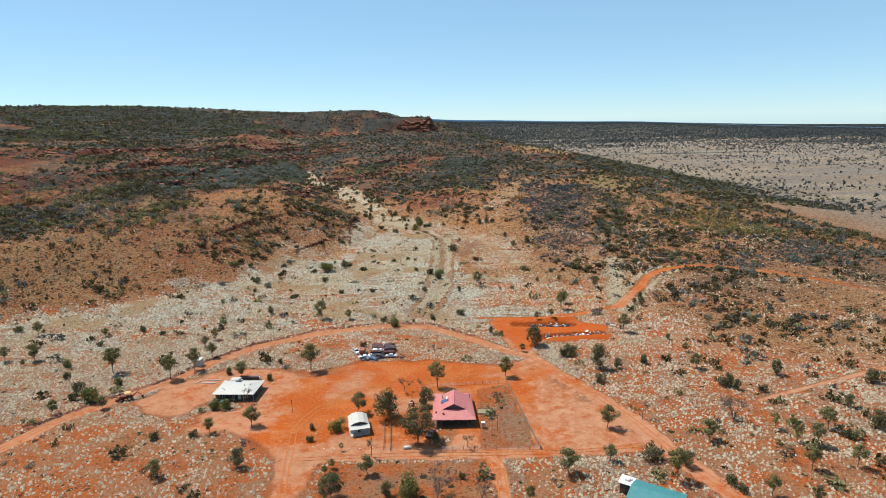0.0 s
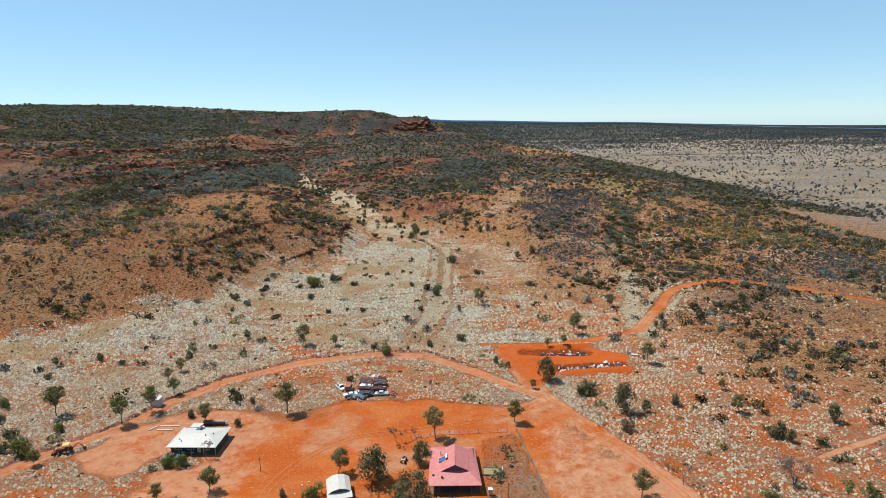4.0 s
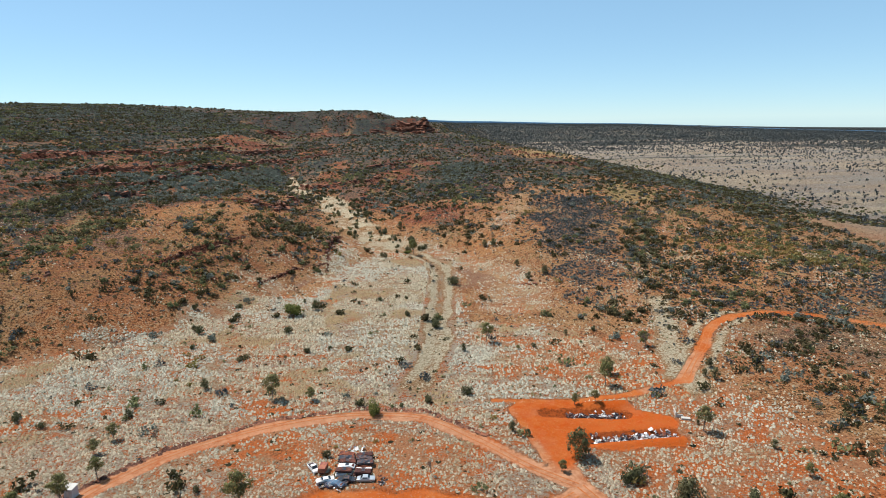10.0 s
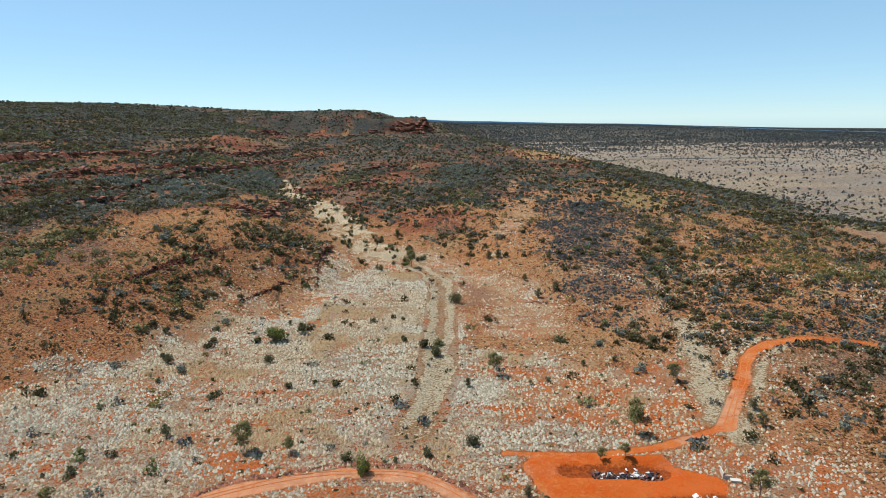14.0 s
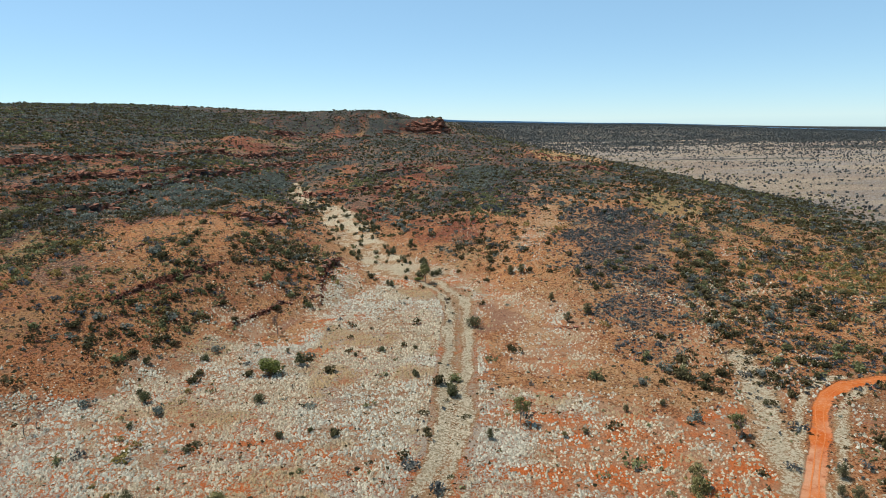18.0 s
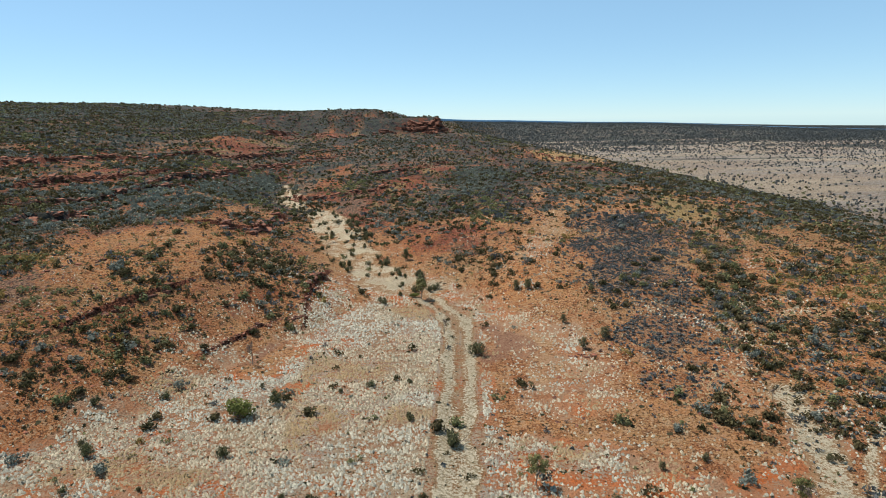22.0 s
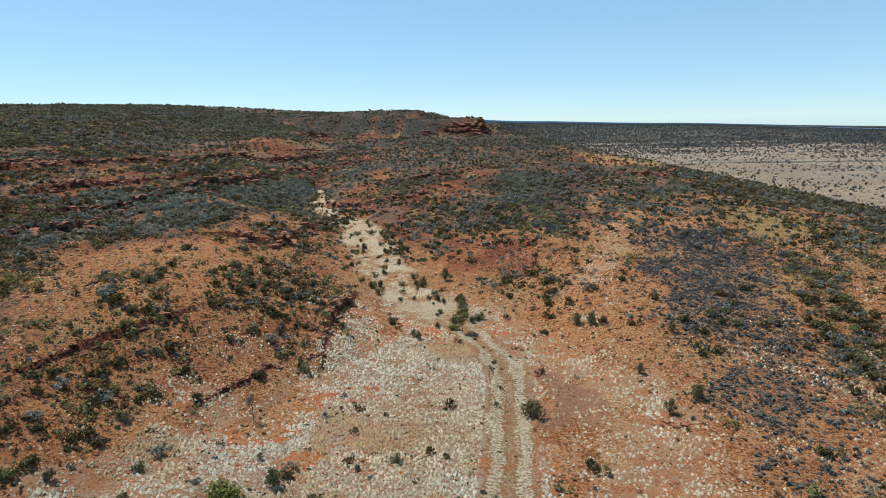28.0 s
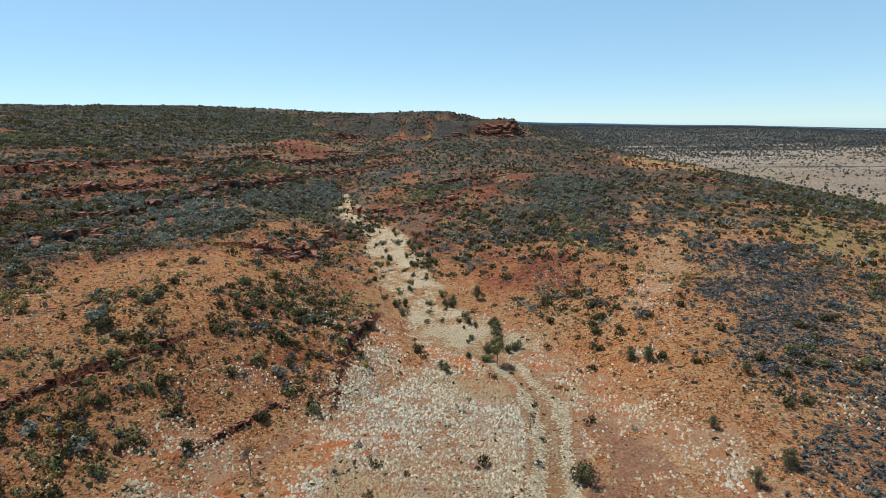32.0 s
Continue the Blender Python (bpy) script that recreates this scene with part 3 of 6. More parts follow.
def cover(x, y):
    """Bare earth, dry grass and creek sand, each 0 to 1."""
    wob = vnoise(x, y, 9, 21, 2) * 1.3
    bare = np.zeros(np.shape(x))
    for pts, w in ((TRACK_RING, 2.6), (TRACK_EAST, 3.2), (TRACK_PIT, 3.5), (TRACK_LOOP, 3.0), (TRACK_LOW, 2.6), (TRACK_GATE, 2.4),
                   (TRACK_HILL, 2.4), (TRACK_CROSS, 1.4), (TRACK_FAR, 0.9)):
        bare = np.maximum(bare, sm(line_dist(x, y, pts) + wob * 0.6, w + 1.0, w - 0.8))
    bare = bare * (1 - 0.35 * sm(x, 138, 160) * sm(y, 240, 270))
    bare = np.maximum(bare, sm(inside(x, y, YARD) + wob * 2.2 + vnoise(x, y, 22, 23, 2) * 2.5, -3.5, 4.0))
    bare = np.maximum(bare, sm(inside(x, y, PIT) + wob * 0.5, -0.8, 0.8))
    worn = vnoise(x, y, 17, 33, 3)
    bare = bare - 0.30 * sm(x, 30, 36) * sm(inside(x, y, YARD), 1, 5) * sm(vnoise(x, y, 7, 35, 3), -0.2, 0.4)
    bare = bare - 0.75 * sm(worn, 0.12, 0.42) * sm(inside(x, y, YARD), 0, 6) * sm(np.hypot(x + 5, y - 195), 18, 40)
    bare = bare - (0.72 + 0.3 * vnoise(x, y, 5, 37, 3)) * sm(inside(x, y, LAWN) + wob * 0.9, -1.0, 1.5)
    bare = bare - 0.8 * sm(inside(x, y, SCRUB_LOW) + wob, -1, 2)
    xt, xc, zc = toe_x(y), creek_x(y), creek_z(y)
    edge = vnoise(x, y, 45, 39, 3) * 22
    flat = sm(x - xt + edge, -14, 12) * sm(y + edge, 500, 380) * sm(x - crest_x(y) + edge, 0, -45)
    below = sm(y - 320 + (x + 141) * 0.218, 10, -10)
    flat = np.maximum(flat * below, patch("flat", x, y, 5))
    pale = flat * (0.80 + 0.14 * sm(y, 235, 280) + 0.30 * vnoise(x, y, 38, 41, 3))
    pale = np.maximum(pale, 0.42 * sm(x - xt + edge, -60, 0) * sm(vnoise(x, y, 30, 40, 3), 0.1, 0.5) * sm(y, 620, 480))
    east = sm(x, 20, 60) * sm(y, 345, 290) * (1 - 0.85 * sm(x + 0.4 * (y - 200), 95, 150) * sm(y, 165, 215))
    pale = np.maximum(pale * (1 - 0.5 * sm(x, 40, 75)), east * (0.55 + 0.30 * vnoise(x, y, 30, 43, 3)))
    pale = np.maximum(pale, sm(y, 260, 200) * 0.62 * sm(x, 60, 30))
    pale = pale * (1 - 0.55 * sm(inside(x, y, SCRUB_LOW) + wob, -2, 2))
    pale = np.maximum(pale, (0.75 + 0.4 * vnoise(x, y, 6, 38, 3)) * sm(inside(x, y, LAWN), -1, 1))
    pale = pale * (1 - 0.5 * sm(x, -40, -50) * sm(y, 178, 165))
    pale = pale * (1 - 0.5 * sm(vnoise(x, y, 26, 47, 2), 0.25, 0.6))
    pale = np.maximum(pale, (0.85 + 0.3 * vnoise(x, y, 14, 49, 3)) * patch("slope_straw", x, y))
    pale = np.maximum(pale, (0.30 + 0.3 * vnoise(x, y, 9, 50, 3)) * patch("stony", x, y))
    pale = np.maximum(pale, (0.62 + 0.4 * vnoise(x, y, 12, 52, 3)) * sm(np.abs(x - xc) + edge * 0.5, 34, 14) * sm(y, 520, 480) * sm(y, 400, 440))
    pale = pale * (1 - 0.55 * patch("orange_flat", x, y)) * (1 - 0.85 * any_patch(x, y, "bare_creekside", "bare_slopefoot"))
    plain = sm(x, 300, 420) * sm(y, 480, 640) * sm(height(x, y, False), -3, -12)
    pale = np.maximum(pale, plain * (1.0 + 0.45 * vnoise(x * 0.6, y * 1.5, 130, 51, 4)))
    thin = 1 + 0.5 * vnoise(0 * x, y, 26, 57, 2)
    sand = sm((np.abs(x - xc) + wob * 1.6) / thin, 7.2, 4.4) * (0.95 - 0.86 * (0.4 + 0.6 * sm(y, 330, 365)) * np.exp(-((x - xc + wob * 0.8) / 2.3) ** 2)) * sm(y, 258, 285) * sm(y, 485, 450)
    sand = np.maximum(sand, patch("wash", x, y, 7) * np.clip(0.66 + 0.75 * vnoise(x, y, 8, 55, 3), 0, 1))
    sand = np.maximum(sand, 0.75 * sm(line_dist(x, y, [(92, 262), (95, 290), (108, 330), (113, 352)]) + wob * 2, 8, 2))
    verge = np.abs(line_dist(x, y, TRACK_HILL[:6]) - 5.4) + wob * 1.2
    sand = np.maximum(sand, 0.72 * sm(verge, 2.2, 0.8) * sm(y, 262, 275))
    return np.clip(bare, 0, 1), np.clip(pale, 0, 1.4), np.clip(sand, 0, 1)


def dust_and_shade(x, y):
    """Paler, trampled parts of the bare earth; negative where trench-wall shade is painted."""
    d = 0.75 * sm(x, -40, -60) * sm(y, 150, 165) + 0.65 * sm(x, 28, 36) * sm(y, 200, 180)
    d = np.maximum(d, 0.8 * sm(line_dist(x, y, TRACK_RING[2:]), 4, 2))
    d = np.maximum(d, 0.55 * sm(y, 165, 150))
    # trench mask set towards the far walls, for their painted shade
    t1, t2 = trenches(x, y - 0.7)
    wall_shade = np.maximum(sm(t1, 3.2, 1.6), sm(t2, 3.2, 1.6))
    return np.clip(d + 0.15, 0, 1) * (1 - sm(inside(x, y, PIT), -1.5, 0.5)) - wall_shade


def hillside(x, y):
    """Burnt heath, yellow grass and bare red rock, each 0 to 1."""
    lump = vnoise(x, y, 60, 61, 3)
    fleck = vnoise(x, y, 12, 63, 3)
    xk = crest_x(y)
    a = toe_x(y) - x
    upper = sm(a, 40, 110) * sm(y, 300, 400)
    upper = np.maximum(upper, sm(y, 560, 680) * sm(x, xk + 30, xk - 10))
    grey = patch("heath", x, y, 16) * (0.72 + 0.9 * fleck)
    grey = np.maximum(grey, 0.75 * sm(x, 100, 135) * sm(y, 230, 290) * sm(y, 420, 380) * (0.5 + lump + 0.4 * fleck))
    grey = np.maximum(grey, sm(x, 300, 420) * sm(y, 500, 640) * 0.6 * sm(vnoise(x * 0.5, y * 1.6, 90, 65, 4), -0.15, 0.35))
    grey = np.maximum(grey, 0.6 * sm(inside(x, y, SCRUB_LOW), -2, 3) * (0.8 + lump))
    grey = np.maximum(grey, upper * 0.9 * sm(streak(x, y, 40, 321) + 0.3 * fleck, -0.05, 0.35))
    grey = np.maximum(grey, any_patch(x, y, "thicket_creek", "thicket_bend", "dark_top", "dark_flank", "grey_left", "grey_upper") * (0.45 + 0.7 * fleck))
    yell = patch("yellow_hill", x, y) * (0.9 + 0.5 * fleck)
    yell = np.maximum(yell, 0.5 * sm(x - xk, 70, 130) * sm(x, 420, 300) * sm(y, 420, 500) * sm(y, 1500, 1000) * (0.6 + vnoise(x, y, 50, 73, 3)))
    yell = np.maximum(yell, upper * 0.7 * sm(streak(x, y, 22, 311), 0.2, 0.5))
    yell = np.maximum(yell, patch("tan_saddle", x, y) * (0.6 + 0.6 * fleck))
    yell = np.maximum(yell, 0.75 * sm(x, 280, 400) * sm(y, 480, 640) * (0.5 + vnoise(x * 0.6, y * 1.5, 120, 75, 3)))
    yell = np.maximum(yell, 0.75 * np.exp(-((x - creek_x(y)) / 3.5) ** 2) * sm(y, 270, 300) * sm(y, 450, 430))
    yell = np.maximum(yell, 0.7 * sm(line_dist(x, y, [(-28, 690), (-5, 700), (14, 725)]) + 4 * fleck, 9, 3))
    red = 0.40 * sm(a, 0, 30) * sm(y, 300, 360) * (1 + 0.5 * fleck)
    red = np.maximum(red, upper * (0.62 + 0.75 * sm(streak(x, y, 34, 301), 0.05, 0.4) + 0.3 * fleck))
    red = np.maximum(red, any_patch(x, y, "red_terrace", "red_bench", "red_shelf", "red_scarp", "red_creekbank") * (0.9 + 0.5 * fleck))
    red = np.maximum(red, patch("red_hill", x, y) * (0.62 + 0.6 * fleck))
    soft = any_patch(x, y, "crest", "orange_slope", "orange_hill")
    return np.clip(grey * (1 - 0.8 * soft), 0, 1), np.clip(yell * (1 - soft), 0, 1), np.clip(red * (1 - 0.7 * soft), 0, 1)


def soil(x, y):
    """Orange earth, smooth mauve-brown bare ground and pale tan grit, each 0 to 1; last, how blue-grey the shrubs are."""
    fleck = vnoise(x, y, 10, 641, 3)
    orange = any_patch(x, y, "orange_slope", "orange_hill", "orange_flat") * (0.7 + 0.7 * fleck)
    orange = np.maximum(orange, 0.8 * patch("red_east", x, y) * (0.75 + 0.7 * fleck))
    mauve = any_patch(x, y, "bare_creekside", "bare_slopefoot") * (0.95 + 0.4 * fleck)
    tan = np.maximum(0.72 * patch("crest", x, y), 0.75 * patch("stony", x, y)) * (0.85 + 0.6 * fleck)
    tan = np.maximum(tan, patch("spur_gravel", x, y) * (0.6 + 0.6 * fleck))
    tan = np.maximum(tan, patch("tan_saddle", x, y) * (0.5 + 0.7 * fleck))
    blue = any_patch(x, y, "grey_left", "grey_upper", "grey_ridge", "grey_saddle", "heath") * (0.8 + 0.6 * fleck)
    blue = np.maximum(blue, 0.5 * sm(y, 1000, 1500) * sm(vnoise(x, y, 90, 643, 3), 0.0, 0.3))
    return [np.clip(v, 0, 1) for v in (orange, mauve, tan, blue)]


def triangles_mesh(name, verts, tris, mats, mat_index=None):
    me = bpy.data.meshes.new(name)
    me.vertices.add(len(verts))
    me.vertices.foreach_set("co", np.ascontiguousarray(verts, dtype=np.float32).ravel())
    me.loops.add(tris.size)
    me.loops.foreach_set("vertex_index", np.ascontiguousarray(tris, dtype=np.int32).ravel())
    me.polygons.add(len(tris))
    me.polygons.foreach_set("loop_start", np.arange(0, tris.size, tris.shape[1], dtype=np.int32))
    for m in mats:
        me.materials.append(m)
    if mat_index is not None:
        me.polygons.foreach_set("material_index", mat_index.astype(np.int32))
    me.update(calc_edges=True)
    return me


def thick(x, y):
    """Where the scrub closes up, 0 to 1."""
    return any_patch(x, y, "thicket_creek", "thicket_bend", "dark_top", "dark_flank", "grey_left", "grey_upper", "grey_ridge", "grey_saddle", "gully")


def sparse(x, y):
    """Where hardly a shrub stands, 0 to 1."""
    out = np.maximum(any_patch(x, y, "wash", "stony", "bare_creekside", "bare_slopefoot"), 0.7 * patch("crest", x, y))
    out = np.maximum(out, 0.55 * any_patch(x, y, "red_terrace", "red_bench", "red_shelf", "red_scarp", "red_creekbank", "tan_saddle", "yellow_hill"))
    return np.maximum(out, np.maximum(0.12 * any_patch(x, y, "orange_slope", "orange_hill"), 0.5 * patch("slope_straw", x, y)))


def far_scrub_cover(x, y):
    """How thick the small plants lie on the ground, 0 to 1."""
    a = toe_x(y) - x
    lump = vnoise(x, y, 60, 131, 4)
    d = 0.10 + sm(a, -5, 30) * (0.26 + 0.5 * lump) + sm(a, 90, 170) * 0.22 * sm(y, 300, 400)
    d = np.maximum(d, sm(x - creek_x(y), 15, 45) * sm(y, 330, 420) * (0.30 + 0.5 * lump))
    d = np.maximum(d, sm(y, 500, 700) * (0.68 + 0.75 * lump + 0.3 * vnoise(x, y, 15, 135, 2)))
    d = np.maximum(d, sm(y, 1200, 1500) * (0.85 + 0.4 * lump))
    d = np.maximum(d, sm(x, 85, 150) * sm(y, 185, 250) * (0.28 + 0.6 * lump))
    d = d + sm(np.maximum(sm(a, 60, 130), sm(y, 520, 640)), 0, 1) * sm(y, 300, 400) * 0.5 * sm(streak(x, y, 36, 331), -0.05, 0.4)
    d = np.maximum(d, thick(x, y) * (0.72 + 0.75 * vnoise(x, y, 14, 133, 3)))
    d = np.maximum(d, patch("heath", x, y) * (0.38 + 0.5 * vnoise(x, y, 9, 134, 3)))
    d = np.maximum(d, patch("dark_top", x, y) * (0.95 + 0.4 * lump))
    d = d * (1 - 0.85 * sparse(x, y))
    plain = sm(x, 280, 420) * sm(height(x, y, False), -2, -12)
    r = np.hypot(x, y)
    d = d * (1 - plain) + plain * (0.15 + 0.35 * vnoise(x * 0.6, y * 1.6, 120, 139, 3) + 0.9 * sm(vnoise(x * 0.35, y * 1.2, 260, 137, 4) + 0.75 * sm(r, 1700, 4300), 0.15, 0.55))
    # extra amount far out brings in the hazy blue-grey of the ground colour
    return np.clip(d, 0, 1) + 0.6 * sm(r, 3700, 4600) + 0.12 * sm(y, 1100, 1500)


gx = axis(-250, 190, 1.6, 1.035, -4700, 4700)
gy = axis(110, 620, 1.5, 1.016, -900, 5200)
GX, GY = np.meshgrid(gx, gy)
GZ = height(GX, GY)
nx, ny = len(gx), len(gy)
idx = np.arange(nx * ny).reshape(ny, nx)
quads = np.stack([idx[:-1, :-1], idx[:-1, 1:], idx[1:, 1:], idx[1:, :-1]], -1).reshape(-1, 4)
ground_me = triangles_mesh("ground", np.stack([GX, GY, GZ], -1).reshape(-1, 3), quads, [M_GROUND])
ground_me.polygons.foreach_set("use_smooth", np.ones(len(quads), bool))
for label, layers in (("cover", cover(GX, GY)), ("hillside", hillside(GX, GY))):
    att = ground_me.attributes.new(label, "FLOAT_COLOR", "POINT")
    att.data.foreach_set("color", np.stack([*layers, np.ones_like(GX)], -1).astype(np.float32).ravel())
att = ground_me.attributes.new("soil", "FLOAT_COLOR", "POINT")
att.data.foreach_set("color", np.stack(soil(GX, GY), -1).astype(np.float32).ravel())
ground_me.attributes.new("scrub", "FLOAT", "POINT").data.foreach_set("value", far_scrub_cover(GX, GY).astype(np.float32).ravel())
# below zero this layer holds the painted trench shade
ground_me.attributes.new("dust", "FLOAT", "POINT").data.foreach_set("value", dust_and_shade(GX, GY).astype(np.float32).ravel())
ground = tagged(new("ground", ground_me), "red outback soil with dry grass, bare tracks and rocky hills", "ground", kind="structure")


# far range along the skyline, its haze painted in as a blue base colour
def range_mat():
    k = Mat("haze_blue_range", 1.0, 0, 0.0)
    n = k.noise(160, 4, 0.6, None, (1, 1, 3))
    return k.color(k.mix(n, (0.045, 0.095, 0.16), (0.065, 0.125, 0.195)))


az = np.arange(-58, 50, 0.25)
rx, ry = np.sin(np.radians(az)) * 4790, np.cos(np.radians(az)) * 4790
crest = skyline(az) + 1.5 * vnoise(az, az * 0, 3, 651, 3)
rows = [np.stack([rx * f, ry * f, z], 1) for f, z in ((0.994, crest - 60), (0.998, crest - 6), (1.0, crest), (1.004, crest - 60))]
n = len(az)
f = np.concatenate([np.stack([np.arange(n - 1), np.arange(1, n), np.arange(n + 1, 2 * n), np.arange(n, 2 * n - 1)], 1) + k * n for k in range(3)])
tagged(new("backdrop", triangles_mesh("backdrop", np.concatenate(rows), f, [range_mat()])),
       "low range on the far horizon, haze blue in its colour", "hills", kind="structure")


# wheel tracks pressed into the graded earth
def rut_mat():
    k = Mat("pressed_earth", 0.95, 0, 0.05)
    n = k.noise(0.6, 4)
    return k.color(k.mix(n, (0.29, 0.08, 0.021), (0.355, 0.13, 0.05)))


def strip(pts, offset, width, seed):
    """A narrow band along a line, laid on the ground."""
    xs = np.array([p[0] for p in pts], float)
    ys = np.array([p[1] for p in pts], float)
    d = np.concatenate([[0], np.cumsum(np.hypot(np.diff(xs), np.diff(ys)))])
    t = np.arange(0, d[-1], 1.0)
    px, py = smooth_interp(t, d, xs), smooth_interp(t, d, ys)
    tx, ty = np.gradient(px), np.gradient(py)
    ln = np.hypot(tx, ty) + 1e-9
    nx_, ny_ = -ty / ln, tx / ln
    off = offset + 0.45 * vnoise(t, t * 0 + seed, 17, seed, 2)
    w = width * (0.8 + 0.35 * vnoise(t, t * 0 + seed, 5, seed + 3, 2))
    rows = []
    for s in (-0.5, 0.5):
        ax, ay = px + nx_ * (off + w * s), py + ny_ * (off + w * s)
        rows.append(np.stack([ax, ay, height(ax, ay) + 0.07], 1))
    v = np.concatenate(rows)
    n = len(t)
    f = np.stack([np.arange(n - 1), np.arange(1, n), np.arange(n + 1, 2 * n), np.arange(n, 2 * n - 1)], 1)
    return v, f


M_RUT = rut_mat()
for i, (pts, offs) in enumerate(((TRACK_LOOP, (-0.8, 0.9)), (TRACK_EAST, (-0.6, 1.1)), (TRACK_LOW, (-0.9, 0.8)), (TRACK_GATE, (-0.8, 0.8)),
                                 (TRACK_RING[2:], (-0.9, 0.8)), (TRACK_HILL[:7], (-0.9, 0.9)))):
    for j, o in enumerate(offs):
        v, f = strip(pts, o, 0.40, 10 * i + j)
        me = triangles_mesh("wheel_track", v, f, [M_RUT])
        tagged(new("wheel_track", me), "pressed wheel track in red earth", "track", kind="structure")

# ---- scrub: joined small plants ----
RNG = np.random.default_rng(7)


def leaf_bush(n, seed, flat=0.75, leaf=0.30, hollow=0.55):
    """A unit bush (about 1 m radius) of n leaf triangles round a few lobes, standing on z = 0."""
    r = np.random.default_rng(seed)
    lobes = r.normal(0, 0.42, (6, 3)) * (1, 1, 0.35) + (0, 0, 0.55 * flat)
    size = r.uniform(0.42, 0.68, 6)
    k = r.integers(0, 6, n)
    d = r.normal(0, 1, (n, 3))
    d /= np.linalg.norm(d, axis=1)[:, None]
    c = lobes[k] + d * (size[k] * r.uniform(hollow, 1.0, n) ** 0.6)[:, None] * (1, 1, flat)
    c[:, 2] = np.abs(c[:, 2]) + 0.04
    t = np.cross(d, r.normal(0, 1, (n, 3)))
    t /= np.linalg.norm(t, axis=1)[:, None] + 1e-9
    b = np.cross(d, t) + 0.5 * d * r.normal(0, 1, (n, 1))
    s = leaf * r.uniform(0.6, 1.35, (n, 1))
    v = np.stack([c - t * s * 0.6 - b * s * 0.3, c + t * s * 0.6 - b * s * 0.3, c + b * s * 0.8], 1)
    v[..., 2] = np.maximum(v[..., 2], 0.0)
    return v.reshape(-1, 3), np.arange(3 * n).reshape(-1, 3)


def tussock(seed):
    """A low ragged grass hummock of radius about 1, with a short crooked ridge."""
    r = np.random.default_rng(seed)
    n = 5
    a = np.arange(n) * 2 * math.pi / n + r.uniform(-0.3, 0.3, n)
    ro = r.uniform(0.75, 1.3, n)
    base = np.stack([ro * np.cos(a), ro * np.sin(a), r.uniform(-0.1, 0.08, n)], 1)
    top = np.array([[-0.34, r.normal(0, 0.15), r.uniform(0.7, 1.0)], [0.34, r.normal(0, 0.15), r.uniform(0.6, 1.0)]])
    v = np.concatenate([base, top])
    near = np.where(base[:, 0] < 0, n, n + 1)
    f = []
    for i in range(n):
        k = (i + 1) % n
        f.append((i, k, near[i]))
        if near[i] != near[k]:
            f.append((near[i], k, near[k]))
    return v, np.array(f)


def scatter(name, kinds, x, y, size, mat, tall=1.0, sink=0.05, seed=3):
    """One joined mesh of many plants of the given template kinds."""
    r = np.random.default_rng(seed)
    z = height(x, y) - sink
    which = r.integers(0, len(kinds), len(x))
    vs, fs, ts, off = [], [], [], 0
    for k, (tv, tf) in enumerate(kinds):
        s = np.nonzero(which == k)[0]
        if not len(s):
            continue
        a = r.uniform(0, 2 * math.pi, len(s))
        ca, sa, sz = np.cos(a)[:, None], np.sin(a)[:, None], size[s][:, None]
        hz = sz * tall * r.uniform(0.8, 1.25, (len(s), 1))
        px = x[s][:, None] + (tv[:, 0] * ca - tv[:, 1] * sa) * sz
        py = y[s][:, None] + (tv[:, 0] * sa + tv[:, 1] * ca) * sz
        pz = z[s][:, None] + tv[:, 2] * hz
        vs.append(np.stack([px, py, pz], -1).reshape(-1, 3))
        fs.append((tf[None] + (np.arange(len(s)) * len(tv))[:, None, None] + off).reshape(-1, 3))
        ts.append(np.repeat(r.uniform(0, 1, len(s)), len(tv)))
        off += len(s) * len(tv)
    me = triangles_mesh(name, np.concatenate(vs), np.concatenate(fs), [mat])
    me.attributes.new("tint", "FLOAT", "POINT").data.foreach_set("value", np.concatenate(ts).astype(np.float32))
    return new(name, me)


def throw(n, x0, x1, y0, y1, seed):
    """Random places within a box that the flight can see."""
    r = np.random.default_rng(seed)
    x, y = r.uniform(x0, x1, n), r.uniform(y0, y1, n)
    keep = np.abs(x) < 0.92 * y + 25
    return x[keep], y[keep], r.uniform(0, 1, keep.sum())


def clear_of(x, y):
    """True where nothing is built or graded."""
    bare, _, _ = cover(x, y)
    return bare < 0.35


HUMMOCK = [tussock(s) for s in range(8)]
BUSH_NEAR = [leaf_bush(46, 20 + s, 0.8, 0.34) for s in range(6)]
BUSH_MID = [leaf_bush(16, 40 + s, 0.75, 0.62) for s in range(6)]
BUSH_SPECK = [leaf_bush(7, 70 + s, 0.8, 1.0) for s in range(6)]
BUSH_FAR = [leaf_bush(12, 60 + s, 0.75, 0.78) for s in range(6)]

# dry spinifex of the flat
x, y, p = throw(480000, -230, 240, 95, 545, 11)
bare, pale, sand = cover(x, y)
keep = (p < pale * (0.82 + 1.1 * vnoise(x * 0.45, y * 1.3, 2.6, 81, 2) + 0.55 * vnoise(x, y, 11, 83, 2))) & (bare < 0.35) & (sand < 0.3) & (np.abs(x - creek_x(y)) > 8.0 * sm(y, 258, 270)) & (inside(x, y, LAWN) < 0) & (inside(x, y, SCRUB_LOW) < 1)
x, y = x[keep], y[keep]
tagged(scatter("spinifex_grass", HUMMOCK, x, y, (0.22 + 0.38 * RNG.uniform(0, 1, len(x)) ** 1.6) * (1 - 0.15 * sm(y, 270, 220)), M_STRAW, 1.4),
       "pale dry spinifex tussocks over the valley floor", "grass", kind="stuff")


